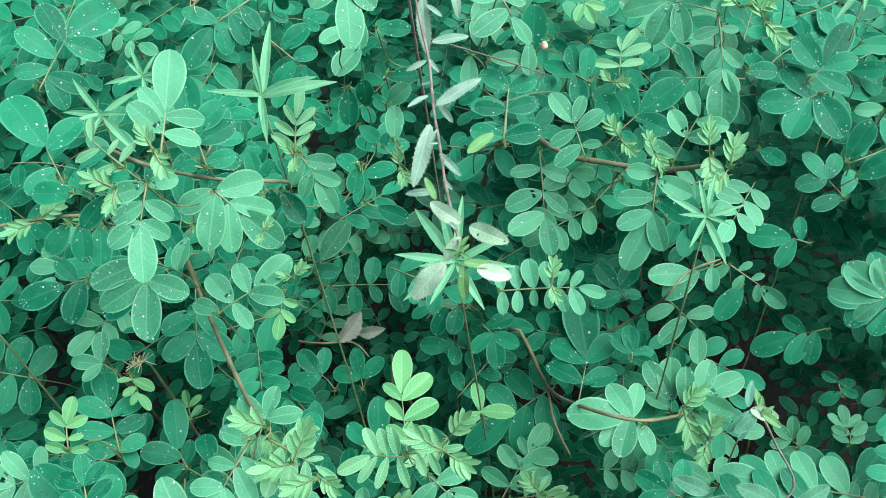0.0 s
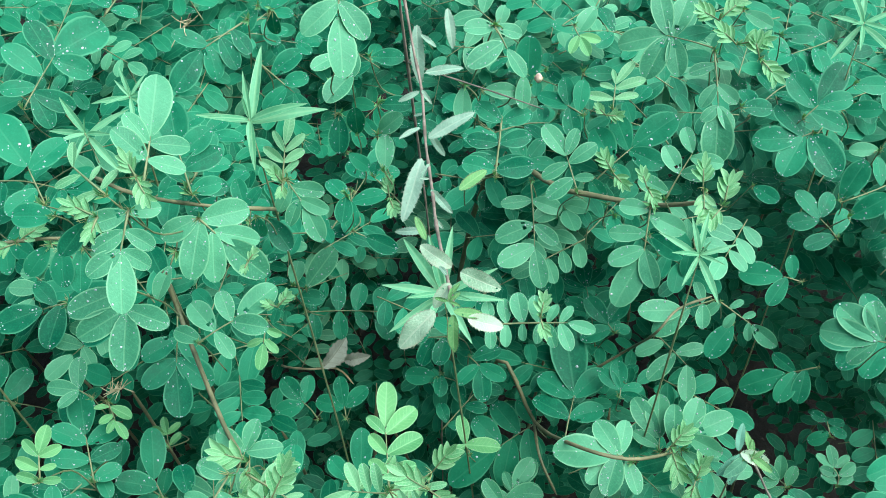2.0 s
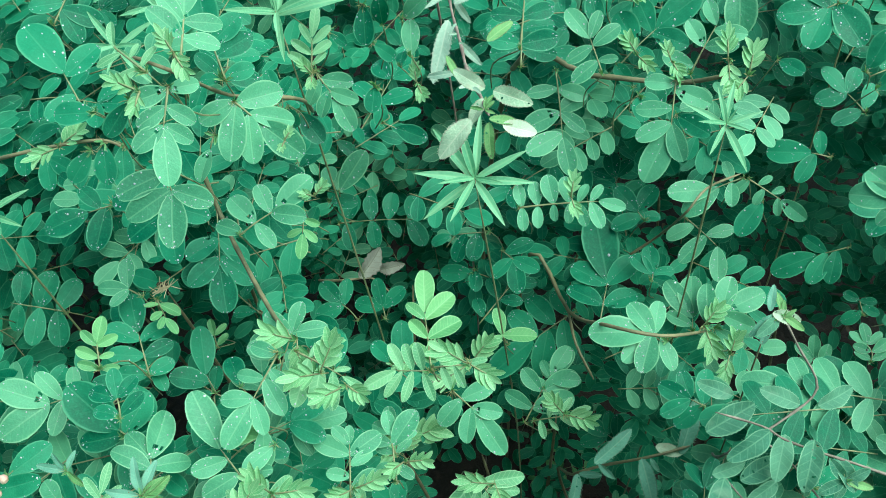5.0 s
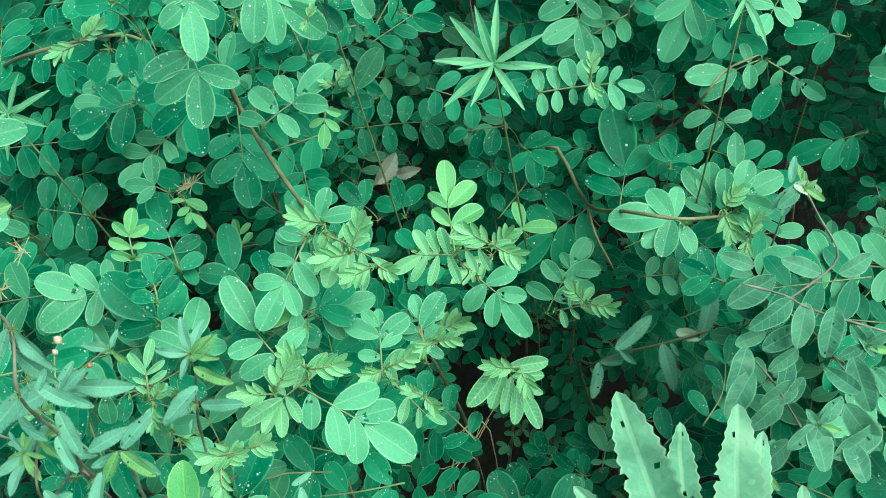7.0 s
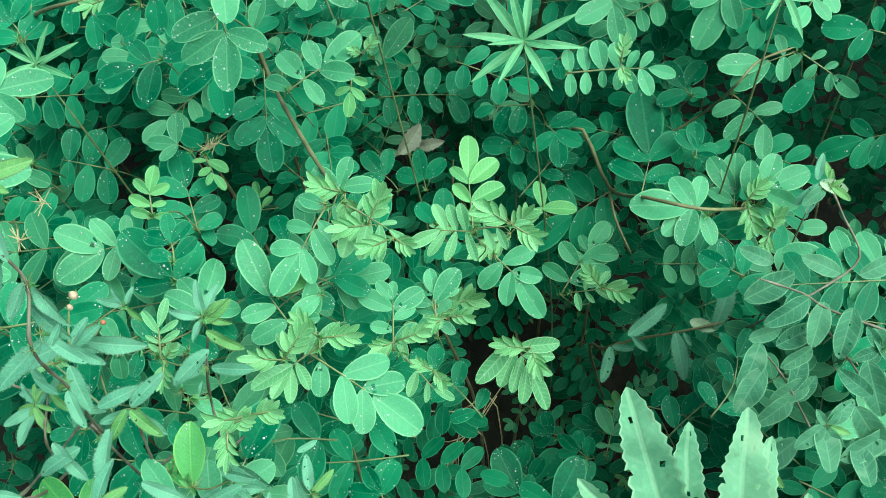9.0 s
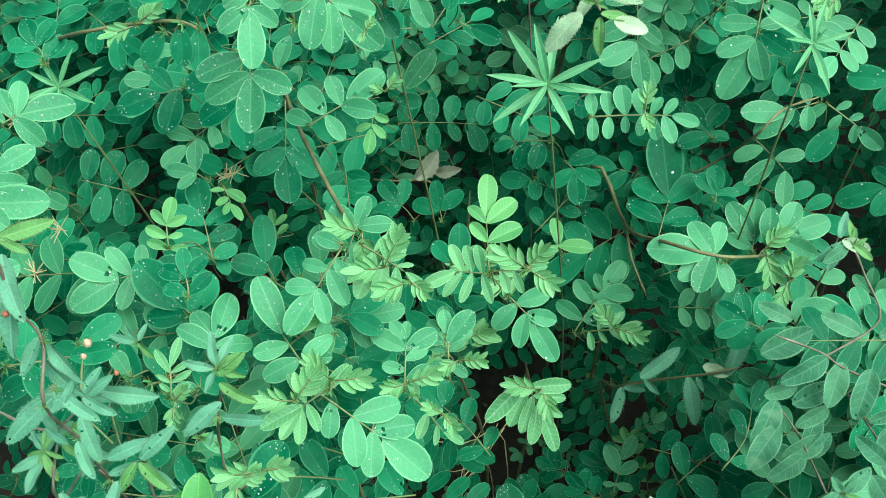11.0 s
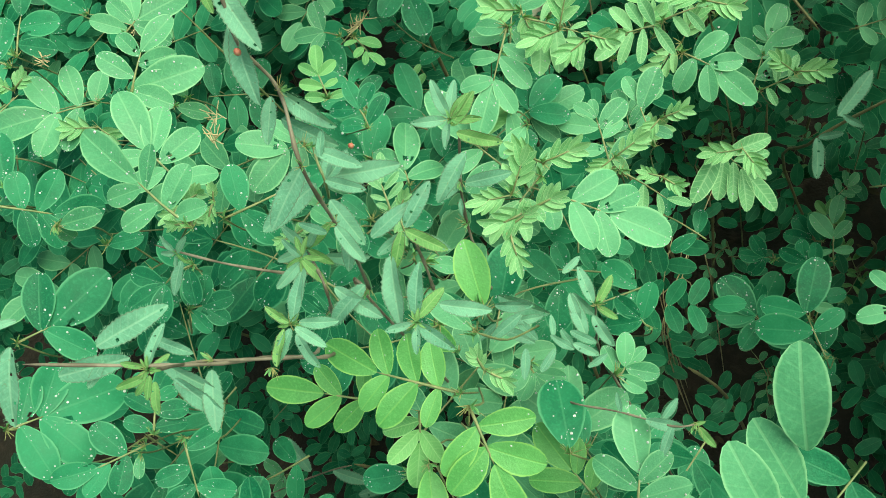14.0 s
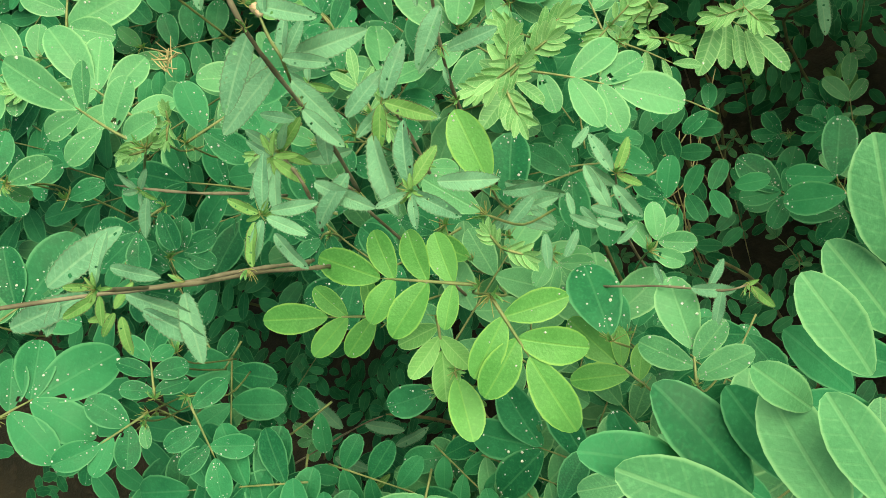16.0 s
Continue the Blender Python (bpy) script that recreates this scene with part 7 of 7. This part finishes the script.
hairy_leaf(herb, (0.004, 0.349, 0.852), (0.020, 0.352, 0.853), "n")
hairy_leaf(herb, (0.002, 0.339, 0.850), (-0.007, 0.337, 0.846), "n")
hairy_leaf(herb, (0.003, 0.340, 0.850), (0.007, 0.334, 0.848), "n")
hairy_leaf(herb, (0.008, 0.296, 0.862), (0.025, 0.300, 0.872), "n")
hairy_leaf(herb, (0.008, 0.304, 0.858), (0.014, 0.300, 0.849), "n")
hairy_leaf(herb, (0.004, 0.310, 0.855), (-0.004, 0.305, 0.854), "n")
hairy_leaf(herb, (0.007, 0.274, 0.872), (0.001, 0.256, 0.858), "n")
hairy_leaf(herb, (0.021, 0.243, 0.887), (0.030, 0.251, 0.889), "t")
hairy_leaf(herb, (0.012, 0.243, 0.887), (0.019, 0.238, 0.881), "n")
hairy_leaf(herb, (0.012, 0.211, 0.902), (0.003, 0.212, 0.900), "n")
hairy_leaf(herb, (0.013, 0.200, 0.910), (0.010, 0.205, 0.914), "t")
hairy_leaf(herb, (0.021, 0.174, 0.929), (0.013, 0.178, 0.932), "p")
hairy_leaf(herb, (0.023, 0.170, 0.932), (0.032, 0.165, 0.932), "p")
hairy_leaf(herb, (0.021, 0.164, 0.935), (0.017, 0.160, 0.931), "p")
hairy_leaf(herb, (0.018, 0.152, 0.940), (0.010, 0.147, 0.933), "p")
hairy_leaf(herb, (0.022, 0.152, 0.940), (0.029, 0.152, 0.939), "t")
hairy_leaf(herb, (0.025, 0.151, 0.939), (0.033, 0.151, 0.936), "p")
hairy_leaf(herb, (0.022, 0.152, 0.939), (0.022, 0.146, 0.933), "t")
hairy_leaf(herb, (0.010, 0.268, 0.875), (0.007, 0.261, 0.873), "n")
hairy_leaf(herb, (0.014, 0.221, 0.897), (0.017, 0.220, 0.893), "n")
hairy_leaf(herb, (0.005, 0.327, 0.848), (0.000, 0.327, 0.847), "n")
hairy_leaf(herb, (0.011, 0.251, 0.884), (0.008, 0.250, 0.885), "n")
hairy_leaf(herb, (0.017, 0.192, 0.915), (0.014, 0.188, 0.917), "n")
hairy_leaf(herb, (0.020, 0.168, 0.933), (0.018, 0.172, 0.932), "n")
hairy_leaf(herb, (0.021, 0.158, 0.938), (0.023, 0.160, 0.940), "t")
hairy_head(herb, (0.021, 0.154, 0.941), 0.0036, 4, "t")
herb = thing("hairy_herb", (0.130, 0.360, -0.012), "hairy herb with an arching brown stem and drooping leaves", "herb", "hairy herbs")
stem_part(herb, [(0.130, 0.360, -0.012), (0.071, 0.357, 0.291), (0.073, 0.306, 0.413), (0.093, 0.299, 0.443), (0.123, 0.289, 0.478), (0.151, 0.296, 0.480)], 0.0013, 0.0009)
hairy_leaf(herb, (0.084, 0.284, 0.479), (0.112, 0.304, 0.489), "s")
hairy_leaf(herb, (0.087, 0.284, 0.479), (0.098, 0.275, 0.472), "s")
hairy_leaf(herb, (0.075, 0.294, 0.441), (0.070, 0.270, 0.427), "s")
hairy_leaf(herb, (0.117, 0.288, 0.478), (0.125, 0.259, 0.459), "s")
hairy_leaf(herb, (0.123, 0.288, 0.478), (0.129, 0.280, 0.472), "s")
hairy_leaf(herb, (0.127, 0.295, 0.482), (0.146, 0.291, 0.477), "p")
hairy_leaf(herb, (0.144, 0.291, 0.477), (0.159, 0.324, 0.496), "s")
hairy_leaf(herb, (0.076, 0.294, 0.441), (0.093, 0.293, 0.439), "s")
herb = thing("hairy_herb", (0.200, 0.240, -0.012), "branching hairy herb with pale green leaves on thin dark stems", "herb", "hairy herbs")
stem_part(herb, [(0.200, 0.240, -0.012), (0.19, 0.235, 0.3), (0.182, 0.188, 0.543)], 0.0008, 0.0006, STEM_R)
stem_part(herb, [(0.231, 0.217, 0.405), (0.191, 0.179, 0.527), (0.173, 0.176, 0.572), (0.163, 0.192, 0.583), (0.154, 0.205, 0.592), (0.139, 0.220, 0.603)], 0.0007, 0.0005, STEM_R)
stem_part(herb, [(0.296, 0.254, 0.511), (0.243, 0.208, 0.610), (0.216, 0.196, 0.645), (0.193, 0.202, 0.651), (0.162, 0.210, 0.659), (0.149, 0.216, 0.664), (0.126, 0.221, 0.670)], 0.0007, 0.0005, STEM_R)
stem_part(herb, [(0.156, 0.271, 0.520), (0.135, 0.220, 0.622), (0.138, 0.209, 0.657), (0.161, 0.221, 0.662), (0.178, 0.234, 0.669), (0.170, 0.251, 0.680), (0.163, 0.264, 0.689)], 0.0007, 0.0005, STEM_R)
stem_part(herb, [(0.244, 0.239, 0.483), (0.201, 0.197, 0.590), (0.181, 0.190, 0.630), (0.163, 0.209, 0.644), (0.146, 0.218, 0.651)], 0.0007, 0.0005, STEM_R)
hairy_leaf(herb, (0.153, 0.214, 0.663), (0.132, 0.201, 0.656), "g")
hairy_leaf(herb, (0.132, 0.200, 0.641), (0.123, 0.178, 0.628), "g")
hairy_leaf(herb, (0.126, 0.201, 0.642), (0.143, 0.206, 0.644), "g")
hairy_leaf(herb, (0.159, 0.197, 0.587), (0.167, 0.216, 0.598), "g")
hairy_leaf(herb, (0.160, 0.194, 0.585), (0.141, 0.180, 0.578), "g")
hairy_leaf(herb, (0.163, 0.193, 0.584), (0.173, 0.205, 0.591), "g")
hairy_leaf(herb, (0.177, 0.225, 0.667), (0.196, 0.233, 0.670), "g")
hairy_leaf(herb, (0.160, 0.213, 0.661), (0.154, 0.193, 0.650), "g")
hairy_leaf(herb, (0.174, 0.211, 0.659), (0.168, 0.189, 0.646), "g")
hairy_leaf(herb, (0.185, 0.204, 0.653), (0.193, 0.190, 0.644), "g")
hairy_leaf(herb, (0.141, 0.136, 0.691), (0.129, 0.127, 0.686), "g")
hairy_leaf(herb, (0.142, 0.137, 0.691), (0.154, 0.146, 0.696), "g")
hairy_leaf(herb, (0.140, 0.136, 0.691), (0.149, 0.127, 0.684), "g")
hairy_leaf(herb, (0.159, 0.161, 0.704), (0.165, 0.140, 0.691), "g")
hairy_leaf(herb, (0.166, 0.157, 0.701), (0.176, 0.145, 0.693), "g")
hairy_leaf(herb, (0.169, 0.227, 0.665), (0.150, 0.233, 0.671), "g")
hairy_leaf(herb, (0.163, 0.264, 0.689), (0.174, 0.258, 0.684), "t")
hairy_leaf(herb, (0.163, 0.264, 0.689), (0.161, 0.275, 0.695), "t")
hairy_leaf(herb, (0.161, 0.263, 0.688), (0.150, 0.255, 0.684), "g")
hairy_leaf(herb, (0.136, 0.230, 0.670), (0.119, 0.235, 0.675), "g")
hairy_leaf(herb, (0.158, 0.199, 0.638), (0.143, 0.189, 0.633), "g")
hairy_leaf(herb, (0.144, 0.119, 0.680), (0.140, 0.139, 0.693), "g")
hairy_leaf(herb, (0.161, 0.115, 0.676), (0.154, 0.132, 0.687), "g")
hairy_leaf(herb, (0.128, 0.228, 0.635), (0.155, 0.241, 0.641), "g")
hairy_leaf(herb, (0.134, 0.189, 0.634), (0.120, 0.169, 0.622), "g")
hairy_leaf(herb, (0.140, 0.199, 0.639), (0.161, 0.209, 0.644), "g")
hairy_leaf(herb, (0.161, 0.148, 0.696), (0.147, 0.156, 0.703), "g")
hairy_leaf(herb, (0.169, 0.136, 0.688), (0.149, 0.123, 0.682), "g")
hairy_leaf(herb, (0.138, 0.142, 0.659), (0.120, 0.128, 0.652), "g")
hairy_leaf(herb, (0.154, 0.144, 0.694), (0.168, 0.126, 0.682), "g")
hairy_leaf(herb, (0.170, 0.203, 0.589), (0.148, 0.191, 0.584), "g")
hairy_head(herb, (0.163, 0.263, 0.688), 0.0096, 4, "t")
hairy_head(herb, (0.142, 0.136, 0.691), 0.0109, 5, "g")
hairy_head(herb, (0.127, 0.139, 0.635), 0.0164, 5, "g")
hairy_head(herb, (0.188, 0.195, 0.647), 0.0155, 5, "g")
herb = thing("hairy_herb", (0.170, 0.300, -0.012), "small hairy herb with a pale opening shoot", "herb", "hairy herbs")
stem_part(herb, [(0.170, 0.300, -0.012), (0.17, 0.29, 0.4), (0.158, 0.265, 0.689)], 0.0007, 0.0005)
hairy_leaf(herb, (0.158, 0.265, 0.689), (0.153, 0.253, 0.679), "s")
hairy_leaf(herb, (0.158, 0.265, 0.690), (0.173, 0.262, 0.686), "p")
hairy_leaf(herb, (0.157, 0.266, 0.690), (0.159, 0.276, 0.699), "s")
hairy_leaf(herb, (0.157, 0.264, 0.689), (0.147, 0.256, 0.682), "s")

# ---- narrow-leaved herbs ----
narrow_rosette((-0.086, 0.381, 0.798), 0.0376, 9, "narrow-leaved herb with a bright green cross-shaped top", None, 0.85, 1.571)
narrow_rosette((0.010, 0.354, 0.699), 0.0411, 12, "narrow-leaved herb with drooping blue-green leaves", None, 0.2)
narrow_rosette((0.142, 0.352, 0.737), 0.0275, 9, "narrow-leaved herb with pale star-shaped leaves", None, 0.0)
narrow_rosette((-0.267, 0.336, 0.703), 0.0277, 11, "small narrow-leaved herb among indigo leaflets", None, 0.9)
narrow_rosette((-0.223, 0.474, 0.705), 0.0324, 8, "narrow-leaved herb half hidden under indigo leaves", None, 0.3)
narrow_rosette((-0.195, 0.492, 0.721), 0.0252, 9, "dark narrow-leaved herb in the shade of the shrubs", None, 0.7)
narrow_rosette((0.253, 0.505, 0.774), 0.0282, 10, "narrow-leaved herb at the edge of the thicket", None, 0.2)

# ---- pale lobed leaves ----
herb = thing("lobed_herb", (0.090, 0.060, -0.012), "tall herb with pale woolly lobed leaves with pink tips", "herb")
stem_part(herb, [(0.090, 0.060, -0.012), (0.085, 0.05, 0.4), (0.055, 0.022, 0.869)], 0.004, 0.0025, RACHIS)
lobed_leaf(herb, (0.045, 0.021, 0.896), [(0.034, 0.052, 0.916), (0.046, 0.048, 0.912), (0.025, 0.038, 0.908)])
lobed_leaf(herb, (0.054, 0.020, 0.894), [(0.057, 0.050, 0.913), (0.062, 0.046, 0.910)])
lobed_leaf(herb, (0.068, 0.022, 0.894), [(0.068, 0.037, 0.904), (0.074, 0.033, 0.901)])

# ---- litter and undergrowth ----
litter = thing("dead_leaf", (-0.098, 0.537, 0.382), "curled grey-brown dead leaf caught among stems", "dead leaf")
dead_leaf(litter, (-0.112, 0.525, 0.375), (-0.089, 0.549, 0.389))
dead_leaf(litter, (-0.094, 0.538, 0.370), (-0.071, 0.536, 0.379))
stem_part(litter, [(-0.220, 0.707, 0.135), (-0.166, 0.571, 0.311), (-0.127, 0.529, 0.367), (-0.100, 0.531, 0.366), (-0.084, 0.520, 0.357)], 0.0012, 0.0008, DRY, "dry_twig")
grass_stalk([(0.010, 0.344, 0.316), (-0.027, 0.292, 0.300), (-0.058, 0.240, 0.282)])
grass_stalk([(-0.023, 0.352, 0.214), (-0.038, 0.317, 0.200), (-0.063, 0.274, 0.185)])
grass_stalk([(-0.102, 0.288, 0.261), (-0.059, 0.287, 0.248), (-0.027, 0.295, 0.243)])
grass_stalk([(-0.059, 0.370, 0.175), (-0.057, 0.323, 0.150), (-0.057, 0.291, 0.134)])
grass_stalk([(-0.084, 0.282, 0.335), (-0.046, 0.283, 0.332), (-0.012, 0.288, 0.332)])
grass_stalk([(-0.014, 0.316, 0.291), (-0.035, 0.285, 0.273), (-0.056, 0.250, 0.253)])
grass_stalk([(-0.032, 0.340, 0.249), (-0.049, 0.308, 0.230), (-0.054, 0.280, 0.213)])
# hollows between the shrubs, open down towards the soil: middle and half-widths
HOLLOWS = [
    ((0.05, 0.30, 0.25), (0.12, 0.13, 0.28)),
    ((0.03, 0.13, 0.52), (0.13, 0.11, 0.32)),
    ((0.26, 0.46, 0.44), (0.10, 0.13, 0.25)),
    ((-0.33, 0.50, 0.43), (0.09, 0.11, 0.16)),
    ((-0.075, 0.50, 0.44), (0.075, 0.13, 0.20)),
    ((-0.36, 0.19, 0.40), (0.13, 0.10, 0.26)),
    ((-0.60, 0.24, 0.25), (0.17, 0.12, 0.30)),
    ((-0.24, 0.11, 0.42), (0.12, 0.08, 0.22)),
    ((-0.21, 0.36, 0.40), (0.10, 0.09, 0.18)),
]


# ---- undergrowth: more indigo shoots below the tops ----
KNOWN = list(TOPS)
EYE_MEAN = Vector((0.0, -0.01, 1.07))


def canopy(x, y):
    """The height of the leaf tops near a place."""
    h = w = 1e-9
    for p, r in KNOWN:
        k = math.exp(-((p.x - x) ** 2 + (p.y - y) ** 2) / 0.0018) + 1e-7
        h, w = h + k * min(p.z, 0.73), w + k
    return h / w


def in_gap(p):
    """True in a hollow of the thicket."""
    return any(sum(((a - b) / h) ** 2 for a, b, h in zip(p, middle, half)) < 1 for middle, half in HOLLOWS)


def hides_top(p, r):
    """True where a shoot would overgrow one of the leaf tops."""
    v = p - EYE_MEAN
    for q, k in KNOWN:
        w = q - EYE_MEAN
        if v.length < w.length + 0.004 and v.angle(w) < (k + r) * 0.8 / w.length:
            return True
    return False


rng = random.Random(21)
shrubs = {}
count = 0
for k in range(5200):
    y = rng.uniform(-0.06, 0.9)
    x = rng.uniform(-1.12, 1) * (0.30 + 0.32 * max(y, 0)) - 0.03
    z = canopy(x, y) - rng.uniform(0.015, 0.17)
    B = Vector((x, y, z))
    size = rng.uniform(0.016, 0.025)
    pairs = rng.choice((3, 3, 4, 4))
    a = rng.uniform(0, 6.283)
    d = Vector((math.cos(a), math.sin(a) * 0.9, rng.uniform(-0.15, 0.3))).normalized()
    T = B + d * size * (1.35 + 0.72 * pairs)
    M = B.lerp(T, 0.6)
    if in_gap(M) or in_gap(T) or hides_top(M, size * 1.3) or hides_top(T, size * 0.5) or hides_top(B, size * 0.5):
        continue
    if any((M - q).length < 0.02 for q, _ in TOPS[len(KNOWN):]):
        continue
    key = (round(x / 0.16), round(y / 0.16))
    if key not in shrubs:
        foot = Vector((key[0] * 0.16 + rng.uniform(-0.03, 0.03), key[1] * 0.16 + 0.05, -0.012))
        shrubs[key] = thing("indigo_shrub", foot, "dark green indigo shrub in the shade of the canopy", "shrub", "indigo shrubs")
        stem_part(shrubs[key], [foot, foot.lerp(B, 0.4) + Vector((0.01, 0, 0)), foot.lerp(B, 0.6)], 0.0018, 0.0012)
    frond(shrubs[key], B, T, pairs, size, size * 1.15, "m", (UP + EYEWARD * 0.7).normalized())
    count += 1
    if count == 430:
        break

# a second layer of leaves close under the tops, too many to tell apart
bm = bmesh.new()
count = 0
for k in range(6000):
    y = rng.uniform(-0.05, 0.85)
    x = rng.uniform(-1.12, 1) * (0.28 + 0.32 * max(y, 0)) - 0.03
    o = Vector((x, y, canopy(x, y) - rng.uniform(0.02, 0.15)))
    a = rng.uniform(0, 6.283)
    d = Vector((math.cos(a), math.sin(a) * 0.9, rng.uniform(-0.15, 0.3))).normalized()
    size = rng.uniform(0.015, 0.026)
    far = o + d * size * 2.6
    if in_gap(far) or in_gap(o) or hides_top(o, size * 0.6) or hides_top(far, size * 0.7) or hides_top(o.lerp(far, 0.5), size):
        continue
    n = (UP + EYEWARD + Vector((rng.uniform(-0.35, 0.35), rng.uniform(-0.3, 0.3), 0))).normalized()
    s = d.cross(n).normalized()
    tone = 1 if rng.random() < (0.6 if y < 0.3 and x > -0.2 else 0.2) else 0
    add_tube(bm, [o - d * size * 0.4, o + d * size, o + d * size * 1.9], 0.0005, 0.0003, 4, 2)
    for j in range(3):
        for side in (-1, 1):
            w = s * side + d * rng.uniform(0.3, 0.7)
            add_blade(bm, frame_of(o + d * size * 0.72 * j, w, n + s * side * rng.uniform(-0.3, 0.15), size * rng.uniform(0.85, 1.1)), rng.uniform(0.25, 0.3), 1.3, 0.47, 0.12, rng.uniform(0.05, 0.3), 0.05, 0, 8, 4, tone, k * 7 + j)
    add_blade(bm, frame_of(o + d * size * 1.85, d, n, size * 1.12), 0.28, 1.3, 0.47, 0.12, 0.12, 0.05, 0, 8, 4, tone, k)
    count += 1
    if count == 1000:
        break
tagged(new("leaf_mass", to_mesh("leaf_mass", bm, LEAF_M, LEAF_L, RACHIS)), "green indigo leaflets close under the tops of the shrubs", "leaves", kind="stuff")

# leaf masses in the shade below, too many to tell apart
bm = bmesh.new()
for k in range(4300):
    y = rng.uniform(-0.1, 1.3)
    x = rng.uniform(-1.15, 1) * (0.48 + 0.34 * max(y, 0)) - 0.03
    o = Vector((x, y, max(canopy(x, y) - rng.uniform(0.17, 0.52), 0.05)))
    if in_gap(o) and (o.z > 0.22 or rng.random() < 0.5):
        continue
    a = rng.uniform(0, 6.283)
    d = Vector((math.cos(a), math.sin(a), rng.uniform(-0.2, 0.3))).normalized()
    s = d.cross(UP).normalized()
    size = rng.uniform(0.016, 0.024)
    for j in range(3):
        for side in (-1, 1):
            add_blade(bm, frame_of(o + d * size * 0.72 * j, s * side + d * 0.5, UP + Vector((rng.uniform(-0.4, 0.4), rng.uniform(-0.7, 0.2), 0)), size), 0.27, 1.1, 0.48, 0.1, 0.12, 0, 0, 6, 2, 0, k)
    add_blade(bm, frame_of(o + d * size * 2.1, d, UP + Vector((0, rng.uniform(-0.6, 0), 0)), size), 0.27, 1.1, 0.48, 0.1, 0.12, 0, 0, 6, 2, 0, k)
tagged(new("shaded_undergrowth", to_mesh("shaded_undergrowth", bm, LEAF_M)), "dark green leaflets deep in the shade of the shrubs", "undergrowth", kind="stuff")

# ---- low seedlings on the soil ----
for k in range(30):
    x, y = rng.uniform(-0.35, 0.25), rng.uniform(0.02, 0.7)
    foot = Vector((x, y, -0.012))
    seedling = thing("seedling", foot, "small green seedling on the soil between the shrubs", "seedling", "seedlings")
    h = rng.uniform(0.05, 0.16)
    stem_part(seedling, [foot, (x + 0.004, y, h * 0.6), (x, y + 0.004, h)], 0.0012, 0.0008, RACHIS)
    for j in range(3):
        a = j * 2.1 + rng.uniform(-0.4, 0.4)
        B = Vector((x, y, h * (0.75 + 0.1 * j)))
        frond(seedling, B, B + Vector((math.cos(a), math.sin(a), 0.25)) * 0.045, 3, 0.012, 0.014, "l" if k % 3 else "y", UP)

# ---- litter ----
bm = bmesh.new()
for k in range(420):
    o = Vector((rng.uniform(-0.6, 0.5), rng.uniform(-0.2, 1.0), rng.uniform(0.0, 0.015)))
    a = rng.uniform(0, 6.283)
    add_blade(bm, frame_of(o, Vector((math.cos(a), math.sin(a), rng.uniform(-0.1, 0.3))), UP + Vector((rng.uniform(-0.5, 0.5), rng.uniform(-0.5, 0.5), 0)), rng.uniform(0.008, 0.022)), 0.24, 0.85, 0.65, 0.3, 0.4, 0.1, 0, 5, 4, 0, k)
tagged(new("leaf_litter", to_mesh("leaf_litter", bm, LITTER)), "dry fallen leaflets scattered on the soil", "leaf litter", kind="stuff")

# ---- the thicket further round, leaf masses too far off to tell apart ----
data = []
for k in range(7500):
    a, q = rng.uniform(0, 6.283), rng.random() ** 0.7
    rim = 2.1 + 0.45 * noise.noise(Vector((math.cos(a) * 1.3, math.sin(a) * 1.3, 3)))
    x, y = math.cos(a) * q * rim, 0.55 + math.sin(a) * q * rim * 0.9
    if in_gap((x, y, 0.3)) or abs(x + 0.03) < 0.30 + 0.32 * max(y, 0) and -0.08 < y < 0.95 or (abs(x) < 0.3 and y < 0.0):
        continue
    top = 0.66 + 0.07 * noise.noise(Vector((x * 4, y * 4, 9))) - 0.35 * max(0, q - 0.85) / 0.15
    data.append((Vector((x, y, max(top - rng.random() ** 2 * 0.5, 0.04))), rng.uniform(0, 6.283)))
bm = bmesh.new()
for k, (o, a) in enumerate(data):
    d = Vector((math.cos(a), math.sin(a), rng.uniform(-0.2, 0.3)))
    s = d.cross(UP)
    for j in range(3):
        for side in (-1, 1):
            p = o + d * (0.012 + 0.016 * j)
            add_blade(bm, frame_of(p, s * side + d * 0.5, UP + Vector((rng.uniform(-0.4, 0.4), rng.uniform(-0.6, 0.2), 0)), 0.023), 0.27, 1.1, 0.48, 0.1, 0.1, 0, 0, 4, 2, 0, k)
    add_blade(bm, frame_of(o + d * 0.058, d, UP, 0.026), 0.27, 1.1, 0.48, 0.1, 0.1, 0, 0, 4, 2, 0, k)
tagged(new("surrounding_thicket", to_mesh("surrounding_thicket", bm, LEAF_M)), "dense green indigo thicket around the clearing", "thicket", kind="stuff")
